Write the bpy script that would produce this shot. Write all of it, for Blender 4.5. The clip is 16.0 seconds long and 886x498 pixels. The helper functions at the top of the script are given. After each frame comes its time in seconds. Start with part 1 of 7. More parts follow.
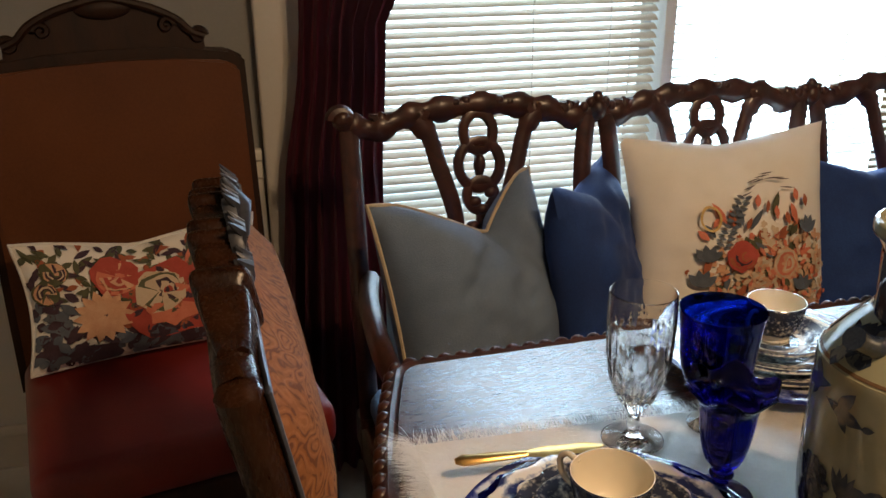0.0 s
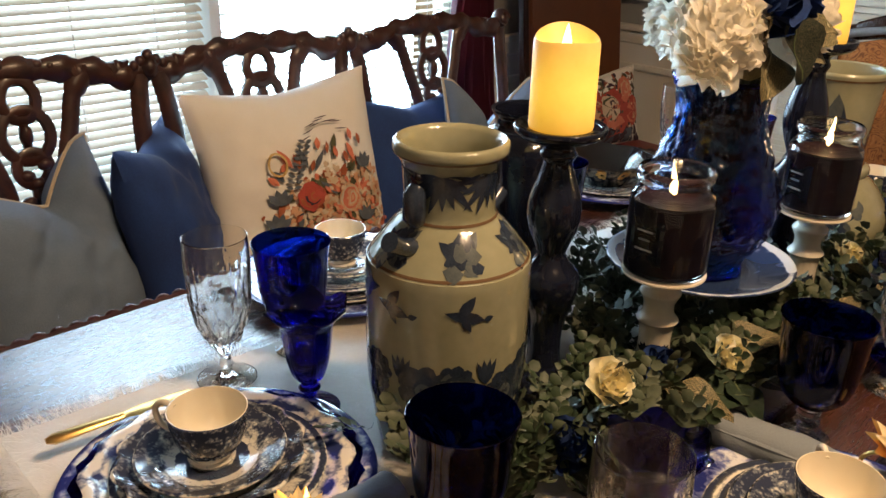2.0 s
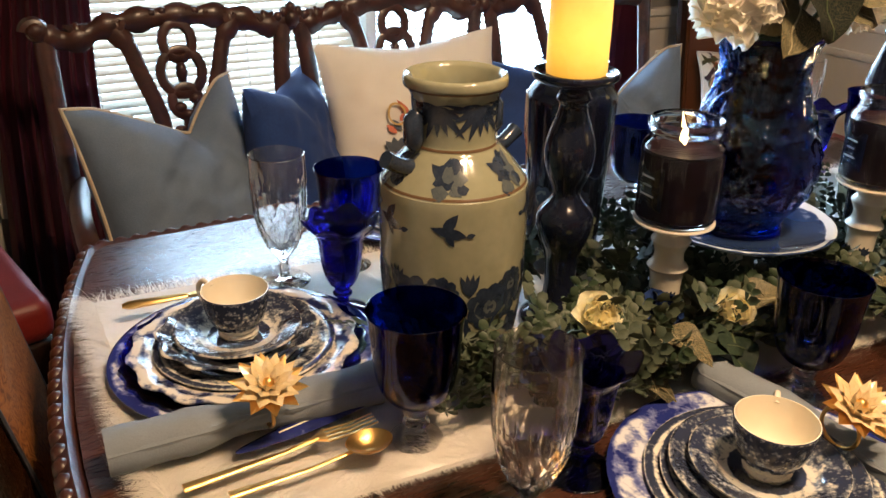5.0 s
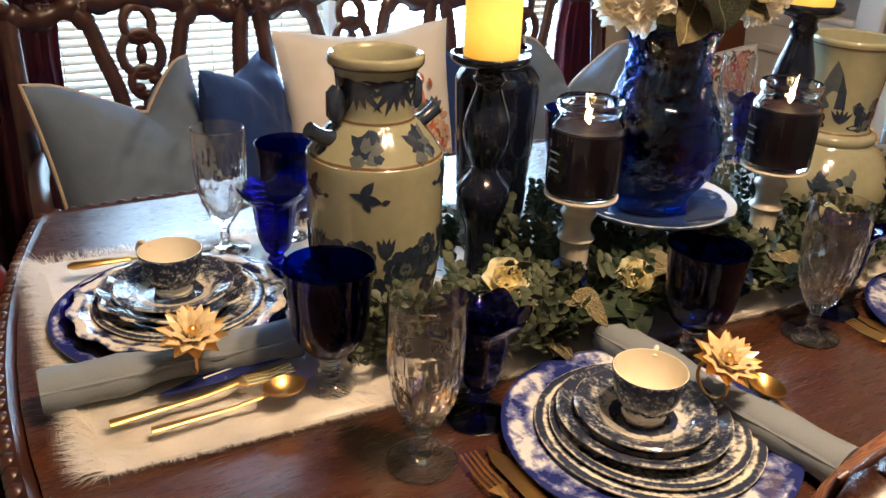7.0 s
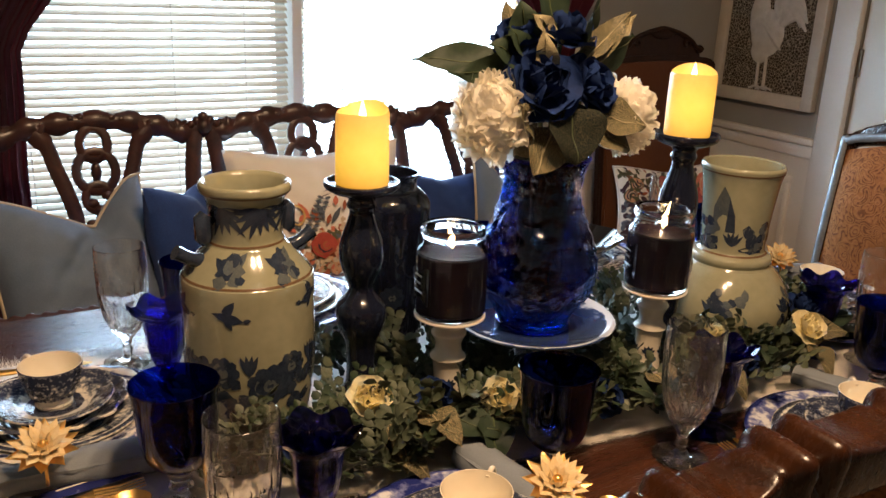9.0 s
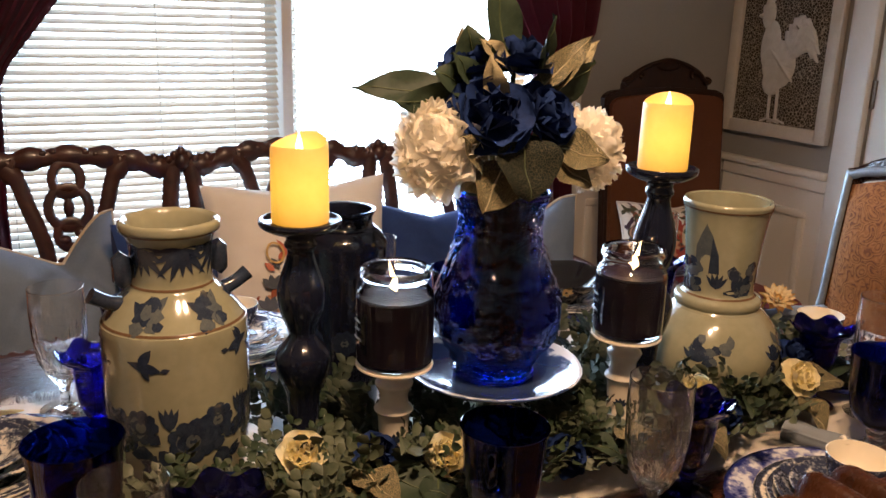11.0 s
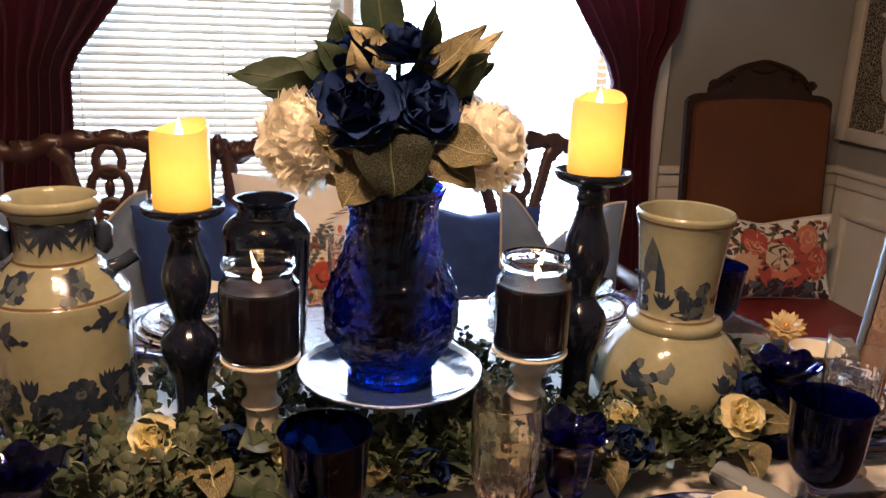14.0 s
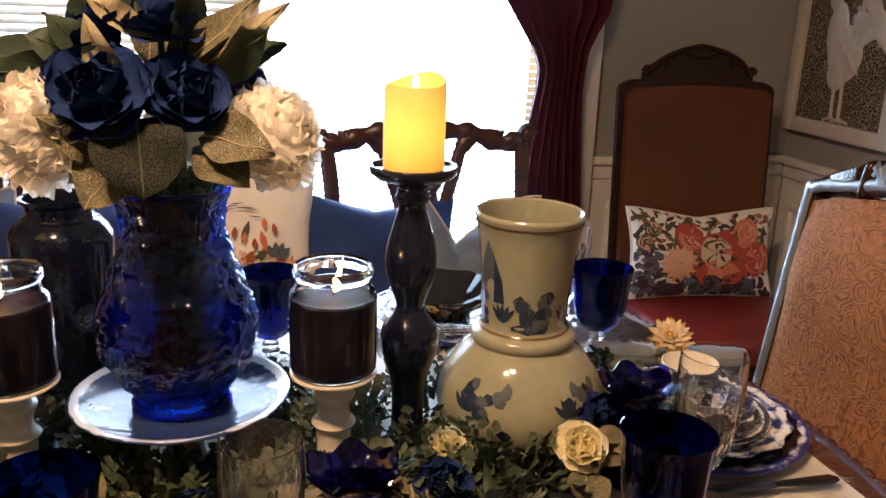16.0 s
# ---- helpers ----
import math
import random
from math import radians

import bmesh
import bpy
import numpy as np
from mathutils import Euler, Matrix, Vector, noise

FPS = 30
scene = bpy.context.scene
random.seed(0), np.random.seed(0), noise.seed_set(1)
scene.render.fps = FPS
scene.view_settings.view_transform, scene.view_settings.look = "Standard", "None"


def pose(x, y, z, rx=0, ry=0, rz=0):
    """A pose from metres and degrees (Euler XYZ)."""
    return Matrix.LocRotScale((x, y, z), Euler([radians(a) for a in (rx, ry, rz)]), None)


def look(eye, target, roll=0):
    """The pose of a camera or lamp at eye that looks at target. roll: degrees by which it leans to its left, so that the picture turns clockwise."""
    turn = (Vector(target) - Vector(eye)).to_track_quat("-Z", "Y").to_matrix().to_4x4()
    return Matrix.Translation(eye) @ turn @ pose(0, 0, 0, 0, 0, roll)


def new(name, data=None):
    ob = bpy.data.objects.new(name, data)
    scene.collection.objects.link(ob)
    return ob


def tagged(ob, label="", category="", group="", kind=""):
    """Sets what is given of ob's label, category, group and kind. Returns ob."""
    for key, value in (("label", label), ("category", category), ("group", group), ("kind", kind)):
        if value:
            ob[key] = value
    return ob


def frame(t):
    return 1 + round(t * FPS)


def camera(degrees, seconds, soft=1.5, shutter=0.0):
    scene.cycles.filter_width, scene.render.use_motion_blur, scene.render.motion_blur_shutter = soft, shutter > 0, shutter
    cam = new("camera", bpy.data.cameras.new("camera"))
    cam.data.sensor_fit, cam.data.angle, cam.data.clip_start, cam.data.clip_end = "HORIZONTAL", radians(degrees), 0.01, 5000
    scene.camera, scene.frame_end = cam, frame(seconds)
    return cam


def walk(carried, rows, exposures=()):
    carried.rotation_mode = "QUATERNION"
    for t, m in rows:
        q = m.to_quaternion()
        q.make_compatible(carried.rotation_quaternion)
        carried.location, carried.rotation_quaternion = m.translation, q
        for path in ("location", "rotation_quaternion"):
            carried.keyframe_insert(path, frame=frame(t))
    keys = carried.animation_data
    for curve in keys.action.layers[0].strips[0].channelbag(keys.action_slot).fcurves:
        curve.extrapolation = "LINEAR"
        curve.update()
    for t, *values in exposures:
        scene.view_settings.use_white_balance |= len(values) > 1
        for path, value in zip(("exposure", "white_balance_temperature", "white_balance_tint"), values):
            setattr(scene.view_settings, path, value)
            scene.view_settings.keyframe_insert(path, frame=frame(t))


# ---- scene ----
cam = camera(55.8, 16.0)
PATH = [
    (0, (-0.967, -0.436, 1.329), (-0.482, 1.371, 0.623), -0.6),
    (0.5, (-0.995, -0.437, 1.34), (-0.215, 1.246, 0.591), 0.4),
    (1, (-0.992, -0.464, 1.335), (0.02, 1.082, 0.569), 1.0),
    (1.5, (-0.985, -0.486, 1.333), (0.185, 0.938, 0.557), 1.1),
    (2, (-0.968, -0.496, 1.329), (0.319, 0.817, 0.541), 1.3),
    (2.5, (-0.939, -0.525, 1.322), (0.381, 0.753, 0.533), 1.5),
    (3, (-0.904, -0.592, 1.322), (0.35, 0.746, 0.524), 1.4),
    (3.5, (-0.873, -0.656, 1.319), (0.187, 0.837, 0.514), 0.6),
    (4, (-0.852, -0.694, 1.318), (0.067, 0.887, 0.508), -0.1),
    (4.2, (-0.85, -0.697, 1.315), (0.054, 0.89, 0.5), 0.3),
    (6.3, (-0.895, -0.777, 1.315), (0.032, 0.777, 0.463), 2.3),
    (6.5, (-0.888, -0.79, 1.311), (0.049, 0.764, 0.47), 2.4),
    (7, (-0.841, -0.827, 1.316), (0.091, 0.728, 0.471), 2.5),
    (7.5, (-0.772, -0.887, 1.321), (0.152, 0.679, 0.489), 2.5),
    (8, (-0.731, -0.921, 1.334), (0.169, 0.673, 0.528), 3.0),
    (8.5, (-0.7, -0.937, 1.344), (0.214, 0.693, 0.633), 2.6),
    (9, (-0.681, -0.955, 1.358), (0.234, 0.714, 0.744), 2.3),
    (9.5, (-0.655, -0.968, 1.358), (0.249, 0.724, 0.792), 1.9),
    (12, (-0.445, -0.906, 1.338), (0.294, 0.877, 0.814), 2.6),
    (12.5, (-0.38, -0.927, 1.342), (0.218, 0.905, 0.81), 2.4),
    (13, (-0.304, -0.966, 1.343), (0.231, 0.883, 0.801), 2.7),
    (13.5, (-0.247, -1.002, 1.341), (0.237, 0.86, 0.794), 2.4),
    (14, (-0.19, -1.007, 1.34), (0.284, 0.857, 0.793), 2.2),
    (14.5, (-0.119, -0.983, 1.335), (0.363, 0.88, 0.788), 2.1),
    (15, (-0.034, -0.943, 1.334), (0.455, 0.916, 0.781), 2.3),
    (15.5, (0.018, -0.927, 1.33), (0.513, 0.929, 0.773), 2.2),
    (16, (0.065, -0.926, 1.329), (0.547, 0.929, 0.758), 2.1),
]
walk(cam, [(t, look(eye, target, roll)) for t, eye, target, roll in PATH],
     exposures=[(0, -0.17, 6500, 10), (1.0, 0.04, 6500, 10), (2.5, 0.18, 6450, 10), (4.0, 0.35, 6350, 10), (7.0, 0.51, 6000, 10), (8.0, 0.42, 6100, 11), (9.0, 0.15, 6450, 14),
                (12.0, 0.20, 6500, 22), (16, 0.36, 6500, 22)])

# ---------- world and light ----------
world = bpy.data.worlds.new("world")
scene.world = world
world.use_nodes = True
_sky = world.node_tree.nodes.new("ShaderNodeTexSky")
_sky.sky_type, _sky.sun_disc = "NISHITA", False
_sky.sun_elevation, _sky.sun_rotation = radians(40), radians(20)
world.node_tree.links.new(_sky.outputs[0], world.node_tree.nodes["Background"].inputs[0])
world.node_tree.nodes["Background"].inputs[1].default_value = 0.12


def area(name, m, sx, sy, watts, color):
    lamp = bpy.data.lights.new(name, "AREA")
    lamp.shape, lamp.size, lamp.size_y, lamp.energy, lamp.color = "RECTANGLE", sx, sy, watts, color
    ob = new(name, lamp)
    ob.matrix_world = m
    return ob


# daylight in the two halves of the window, behind the blinds
area("daylight", look((-0.27, 1.66, 1.25), (-0.27, 0, 1.15)), 0.80, 1.50, 26, (0.51, 0.76, 1.0))
area("daylight", look((0.58, 1.66, 1.25), (0.58, 0, 1.15)), 0.84, 1.50, 75, (0.51, 0.76, 1.0))

# ---------- materials ----------


def nodes_of(name):
    m = bpy.data.materials.new(name)
    m.use_nodes = True
    t = m.node_tree
    return m, t, t.nodes["Principled BSDF"]


def set_in(node, **kw):
    for k, v in kw.items():
        node.inputs[k.replace("_", " ")].default_value = v


def coords(t, stretch=(1, 1, 1), rnd=False):
    c = t.nodes.new("ShaderNodeTexCoord")
    mp = t.nodes.new("ShaderNodeMapping")
    mp.inputs["Scale"].default_value = stretch
    t.links.new(c.outputs["Object"], mp.inputs["Vector"])
    if rnd:
        inf = t.nodes.new("ShaderNodeObjectInfo")
        mul = t.nodes.new("ShaderNodeMath")
        mul.operation = "MULTIPLY"
        mul.inputs[1].default_value = 37.0
        t.links.new(inf.outputs["Random"], mul.inputs[0])
        t.links.new(mul.outputs[0], mp.inputs["Location"])
    return mp.outputs[0]


def noise_tex(t, vec, scale, detail=4, rough=0.55, distort=0.0):
    n = t.nodes.new("ShaderNodeTexNoise")
    set_in(n, Scale=scale, Detail=detail, Roughness=rough, Distortion=distort)
    t.links.new(vec, n.inputs["Vector"])
    return n.outputs["Fac"]


def ramp(t, fac, stops):
    r = t.nodes.new("ShaderNodeValToRGB")
    e = r.color_ramp.elements
    while len(e) < len(stops):
        e.new(0.5)
    for el, (p, c) in zip(e, stops):
        el.position, el.color = p, (*c, 1)
    t.links.new(fac, r.inputs[0])
    return r.outputs[0]


def bumped(t, bsdf, fac, strength, dist=0.002):
    b = t.nodes.new("ShaderNodeBump")
    b.inputs["Strength"].default_value, b.inputs["Distance"].default_value = strength, dist
    t.links.new(fac, b.inputs["Height"])
    t.links.new(b.outputs[0], bsdf.inputs["Normal"])


def surf(name, c1, c2, scale=20.0, rough=0.5, metal=0.0, bump=0.15, dist=0.002, stretch=(1, 1, 1), fine=8.0, coat=0.0,
         rough2=None, sheen=0.0, distort=0.0, **extra):
    """A surface with two scales of variation: broad colour change and fine relief."""
    m, t, b = nodes_of(name)
    v = coords(t, stretch, rnd=True)
    n1 = noise_tex(t, v, scale, distort=distort)
    n2 = noise_tex(t, v, scale * fine, 3)
    mix = t.nodes.new("ShaderNodeMath")
    mix.operation = "MULTIPLY_ADD"
    mix.inputs[1].default_value = 0.35
    t.links.new(n2, mix.inputs[0])
    half = t.nodes.new("ShaderNodeMath")
    half.operation = "MULTIPLY"
    half.inputs[1].default_value = 0.65
    t.links.new(n1, half.inputs[0])
    t.links.new(half.outputs[0], mix.inputs[2])
    t.links.new(ramp(t, mix.outputs[0], [(0.3, c1), (0.7, c2)]), b.inputs["Base Color"])
    r2 = rough if rough2 is None else rough2
    t.links.new(ramp(t, n1, [(0.3, (rough,) * 3), (0.7, (r2,) * 3)]), b.inputs["Roughness"])
    set_in(b, Metallic=metal)
    b.inputs["Coat Weight"].default_value = coat
    b.inputs["Sheen Weight"].default_value = sheen
    for k, val in extra.items():
        b.inputs[k.replace("_", " ")].default_value = val
    if bump:
        bumped(t, b, n2, bump, dist)
    return m


def glass(name, color, rough=0.0, ior=1.46, bump=0.0, bscale=60.0):
    m, t, b = nodes_of(name)
    set_in(b, Base_Color=(*color, 1), Roughness=rough, IOR=ior)
    b.inputs["Transmission Weight"].default_value = 1.0
    if bump:
        bumped(t, b, noise_tex(t, coords(t), bscale, 3, distort=0.4), bump, 0.006)
    return m


def wood(name, dark, light, scale=6.0, rough=0.3, coat=0.3, along=(1, 9, 9), bump=0.1):
    m, t, b = nodes_of(name)
    v = coords(t, along, rnd=True)
    n = noise_tex(t, v, scale, 6, 0.62, 0.7)
    t.links.new(ramp(t, n, [(0.28, dark), (0.5, tuple((a + c) / 2 for a, c in zip(dark, light))), (0.72, light)]), b.inputs["Base Color"])
    n2 = noise_tex(t, v, scale * 12, 3)
    t.links.new(ramp(t, n2, [(0.2, (rough * 0.8,) * 3), (0.8, (rough * 1.4,) * 3)]), b.inputs["Roughness"])
    b.inputs["Coat Weight"].default_value = coat
    b.inputs["Coat Roughness"].default_value = 0.16
    bumped(t, b, n2, bump, 0.001)
    return m


def transfer(name, white, mid, blue, scale, R, bands, lo=0.42, hi=0.58, sprays=0):
    """Glazed china printed with scrolling ornament; bands: (share of the radius, how densely it is printed); sprays: motifs round the rim."""
    m, t, b = nodes_of(name)
    c = t.nodes.new("ShaderNodeTexCoord")
    vec = c.outputs["Object"]

    def op(kind, x, y):
        n = t.nodes.new("ShaderNodeMath")
        n.operation = kind
        for k, v in ((0, x), (1, y)):
            if isinstance(v, (int, float)):
                n.inputs[k].default_value = v
            else:
                t.links.new(v, n.inputs[k])
        return n.outputs[0]
    n = noise_tex(t, vec, scale, 3, 0.6, 0.5)
    fine = noise_tex(t, vec, scale * 3.2, 2, 0.6, 0.8)
    flat = t.nodes.new("ShaderNodeVectorMath")
    flat.operation = "MULTIPLY"
    flat.inputs[1].default_value = (1 / R, 1 / R, 0)
    t.links.new(vec, flat.inputs[0])
    ln = t.nodes.new("ShaderNodeVectorMath")
    ln.operation = "LENGTH"
    t.links.new(flat.outputs[0], ln.inputs[0])
    dens = ramp(t, ln.outputs["Value"], [(a, (d, d, d)) for a, d in bands])
    vo = t.nodes.new("ShaderNodeTexVoronoi")
    set_in(vo, Scale=scale * 1.5)
    t.links.new(vec, vo.inputs["Vector"])
    value = op("ADD", op("ADD", op("MULTIPLY", n, 0.55), op("MULTIPLY", vo.outputs["Distance"], 0.22)), op("MULTIPLY", fine, 0.26))
    value = op("ADD", op("SUBTRACT", value, 0.25), op("MULTIPLY", dens, 0.5))
    if sprays:
        xyz = t.nodes.new("ShaderNodeSeparateXYZ")
        t.links.new(flat.outputs[0], xyz.inputs[0])
        ang = op("MULTIPLY", op("ARCTAN2", xyz.outputs["Y"], xyz.outputs["X"]), float(sprays))
        bend = op("MULTIPLY", op("SINE", op("MULTIPLY", ln.outputs["Value"], 23.0), 0.0), 1.3)
        value = op("ADD", value, op("MULTIPLY", op("SINE", op("ADD", ang, bend), 0.0), 0.07))
    t.links.new(ramp(t, value, [(lo, white), ((lo + hi) / 2, mid), (hi, blue)]), b.inputs["Base Color"])
    set_in(b, Roughness=0.12)
    b.inputs["Coat Weight"].default_value = 0.4
    return m


def paisley(name, ground, dark, light, scale=14.0):
    m, t, b = nodes_of(name)
    v = coords(t)
    nz = t.nodes.new("ShaderNodeTexNoise")
    set_in(nz, Scale=scale * 0.6, Detail=2)
    t.links.new(v, nz.inputs["Vector"])
    add = t.nodes.new("ShaderNodeVectorMath")
    add.operation = "MULTIPLY_ADD"
    add.inputs[1].default_value = (0.12, 0.12, 0.12)
    t.links.new(nz.outputs["Color"], add.inputs[0])
    t.links.new(v, add.inputs[2])
    vo = t.nodes.new("ShaderNodeTexVoronoi")
    set_in(vo, Scale=scale)
    t.links.new(add.outputs[0], vo.inputs["Vector"])
    w = t.nodes.new("ShaderNodeMath")
    w.operation = "MULTIPLY"
    w.inputs[1].default_value = 34.0
    t.links.new(vo.outputs["Distance"], w.inputs[0])
    s = t.nodes.new("ShaderNodeMath")
    s.operation = "SINE"
    t.links.new(w.outputs[0], s.inputs[0])
    mad = t.nodes.new("ShaderNodeMath")
    mad.operation = "MULTIPLY_ADD"
    mad.inputs[1].default_value = 0.3
    t.links.new(s.outputs[0], mad.inputs[0])
    t.links.new(noise_tex(t, v, scale * 4, 4), mad.inputs[2])
    t.links.new(ramp(t, mad.outputs[0], [(0.20, light), (0.34, ground), (0.62, ground), (0.80, dark)]), b.inputs["Base Color"])
    set_in(b, Roughness=0.85)
    b.inputs["Specular IOR Level"].default_value = 0.15
    b.inputs["Sheen Weight"].default_value = 0.0
    bumped(t, b, mad.outputs[0], 0.35, 0.0015)
    return m


M_WALL = surf("grey_wall_paint", (0.29, 0.285, 0.262), (0.33, 0.325, 0.30), 3, 0.75, bump=0.06, fine=60)
M_WHITE = surf("white_gloss_paint", (0.74, 0.71, 0.63), (0.80, 0.77, 0.70), 5, 0.4, bump=0.03, fine=30)
M_CEIL = surf("ceiling_paint", (0.7, 0.69, 0.66), (0.76, 0.75, 0.72), 4, 0.9, bump=0.1, fine=40)
M_FLOOR = surf("beige_carpet", (0.34, 0.28, 0.21), (0.44, 0.37, 0.29), 30, 0.95, bump=0.6, dist=0.004, fine=14)
M_TABLE = wood("polished_mahogany", (0.026, 0.009, 0.005), (0.080, 0.026, 0.011), 3.5, 0.26, 1.0, (1, 10, 10), 0.004)
set_in(M_TABLE.node_tree.nodes["Principled BSDF"], Coat_IOR=1.95, Coat_Roughness=0.27)
M_CARVED = wood("carved_dark_mahogany", (0.018, 0.007, 0.005), (0.075, 0.024, 0.014), 9, 0.34, 0.25, (3, 3, 3), 0.25)
M_CHAIRWOOD = wood("brown_chair_wood", (0.010, 0.0036, 0.0014), (0.036, 0.012, 0.0036), 7, 0.24, 0.0, (4, 4, 1), 0.05)
M_CHAIRWOOD.node_tree.nodes["Principled BSDF"].inputs["Specular IOR Level"].default_value = 0.3
M_OLDWOOD = wood("dull_brown_chair_wood", (0.012, 0.0045, 0.002), (0.034, 0.012, 0.0045), 7, 0.48, 0.0, (4, 4, 1), 0.15)
M_OLDWOOD.node_tree.nodes["Principled BSDF"].inputs["Specular IOR Level"].default_value = 0.25
M_PANEL = surf("brown_leather_back", (0.082, 0.024, 0.006), (0.130, 0.040, 0.010), 5, 0.52, bump=0.12, fine=40, Specular_IOR_Level=0.25)
M_RED = surf("oxblood_leather", (0.13, 0.010, 0.008), (0.19, 0.017, 0.012), 9, 0.42, bump=0.2, fine=30)
M_PAISLEY = paisley("orange_paisley_brocade", (0.22, 0.078, 0.018), (0.115, 0.036, 0.009), (0.26, 0.10, 0.026), 24)
M_SILVER = surf("pale_silver_paint", (0.13, 0.155, 0.17), (0.25, 0.28, 0.30), 25, 0.32, metal=0.35, bump=0.2)
M_PEWTER = surf("dark_pewter_paint", (0.028, 0.030, 0.036), (0.075, 0.08, 0.095), 25, 0.45, metal=0.3, bump=0.2)
M_CURTAIN = surf("burgundy_satin", (0.085, 0.006, 0.015), (0.135, 0.011, 0.028), 8, 0.72, bump=0.15, fine=40, sheen=0.04, stretch=(1, 1, 0.3))
M_GREY = surf("blue_grey_linen", (0.105, 0.155, 0.23), (0.160, 0.215, 0.305), 14, 0.85, bump=0.6, dist=0.0015, fine=30, sheen=0.05)
M_NAVY = surf("navy_velvet", (0.006, 0.026, 0.12), (0.013, 0.054, 0.22), 7, 0.85, bump=0.2, fine=40, sheen=0.06)
M_CREAM = surf("cream_linen", (0.80, 0.76, 0.68), (0.87, 0.83, 0.76), 12, 0.85, bump=0.3, dist=0.001, fine=40)
M_PIPING = surf("sand_piping", (0.42, 0.35, 0.24), (0.54, 0.46, 0.33), 60, 0.8, bump=0.3)
M_PIPEWHITE = surf("white_piping", (0.66, 0.62, 0.56), (0.75, 0.71, 0.65), 60, 0.8, bump=0.2)
M_CELADON = surf("celadon_glaze", (0.235, 0.235, 0.150), (0.305, 0.30, 0.200), 9, 0.10, bump=0.02, coat=0.5, rough2=0.16)
M_INKBLUE = surf("cobalt_brushwork", (0.010, 0.016, 0.032), (0.032, 0.045, 0.072), 60, 0.16, bump=0.0, coat=0.4)
M_INKLIGHT = surf("washed_cobalt_brushwork", (0.050, 0.064, 0.078), (0.105, 0.120, 0.115), 45, 0.16, bump=0.0, coat=0.4)
M_BROWNLINE = surf("brown_glaze_line", (0.10, 0.06, 0.03), (0.15, 0.09, 0.05), 30, 0.2, bump=0.0)
M_DARKGLAZE = surf("midnight_glaze", (0.005, 0.006, 0.014), (0.010, 0.013, 0.026), 9, 0.13, bump=0.02, coat=0.25, Specular_IOR_Level=0.35)
M_COBALT = glass("cobalt_glass", (0.016, 0.012, 0.36), 0.0, 1.42)
M_COBALTDARK = glass("deep_cobalt_glass", (0.002, 0.012, 0.26), 0.0, 1.38)
M_CRACKLE = glass("crackled_cobalt_glass", (0.004, 0.062, 0.31), 0.02, 1.5, 0.5, 55)
M_CRYSTAL = glass("cut_crystal", (0.99, 0.98, 0.96), 0.0, 1.46)
M_CRYSTAL.node_tree.nodes["Principled BSDF"].inputs["Transmission Weight"].default_value = 0.99
M_JARGLASS = glass("jar_glass", (0.96, 0.96, 0.95), 0.0, 1.45)
M_WAX = surf("plum_wax", (0.007, 0.0045, 0.010), (0.012, 0.008, 0.016), 12, 0.6, bump=0.03, Specular_IOR_Level=0.08)
M_MELT = surf("melted_wax", (0.008, 0.004, 0.006), (0.013, 0.006, 0.008), 30, 0.5, bump=0.02, Specular_IOR_Level=0.06)
M_CERAMIC = surf("ivory_ceramic", (0.60, 0.55, 0.44), (0.70, 0.65, 0.53), 12, 0.2, bump=0.03, coat=0.3)
M_CUPIN = surf("ivory_china", (0.72, 0.66, 0.52), (0.78, 0.72, 0.58), 8, 0.18, bump=0.0, coat=0.3)
WILLOW = [(0.0, 0.42), (0.50, 0.42), (0.55, 0.80), (0.585, 0.12), (0.64, 0.52), (0.76, 0.36), (0.87, 0.55), (0.915, 0.12), (0.945, 0.92), (0.985, 0.75), (1.0, 0.2)]
WELL = [(0.0, 0.08), (0.29, 0.08), (0.33, 0.98), (0.47, 0.90), (0.50, 0.10), (0.58, 0.16), (0.66, 0.50), (0.80, 0.60), (0.90, 0.82), (0.985, 0.62), (1.0, 0.3)]
RIMWHITE, MIDBLUE, INK = (0.68, 0.65, 0.56), (0.20, 0.22, 0.245), (0.030, 0.038, 0.070)
M_CHINA = transfer("blue_transfer_china", RIMWHITE, MIDBLUE, INK, 98, 0.121, WILLOW, 0.37, 0.62, 9)
M_CHINASALAD = transfer("blue_transfer_china_small", RIMWHITE, MIDBLUE, INK, 112, 0.106, WILLOW, 0.37, 0.62, 8)
M_CHINAFINE = transfer("fine_blue_transfer_china", RIMWHITE, MIDBLUE, INK, 150, 0.074, WELL, 0.37, 0.62, 10)
M_CHINABOWL = transfer("bowl_blue_transfer_china", RIMWHITE, MIDBLUE, INK, 140, 0.092, WELL, 0.37, 0.62, 12)
M_CUPPRINT = transfer("cup_blue_transfer_china", (0.66, 0.63, 0.54), (0.20, 0.22, 0.26), (0.022, 0.030, 0.060), 120, 0.04, [(0.0, 0.5), (0.6, 0.1), (0.72, 0.55), (0.93, 0.64), (0.97, 0.85), (1.0, 0.3)])
M_CHARGER = transfer("blue_floral_charger", (0.62, 0.64, 0.68), (0.15, 0.175, 0.36), (0.018, 0.026, 0.145), 36, 0.157, [(0.0, 0.42), (0.8, 0.42), (0.95, 0.44), (0.985, 0.85)], 0.38, 0.58, 7)
# leaf print; its denser middle also puts the vase's dark reflection into the colour
M_PLATEBLUE = transfer("blue_leaf_china", (0.50, 0.56, 0.62), (0.10, 0.14, 0.24), (0.022, 0.042, 0.11), 15, 0.123, [(0.0, 0.72), (0.6, 0.70), (0.88, 0.62), (0.93, 0.15), (0.97, 0.15), (1.0, 0.6)], 0.45, 0.54)
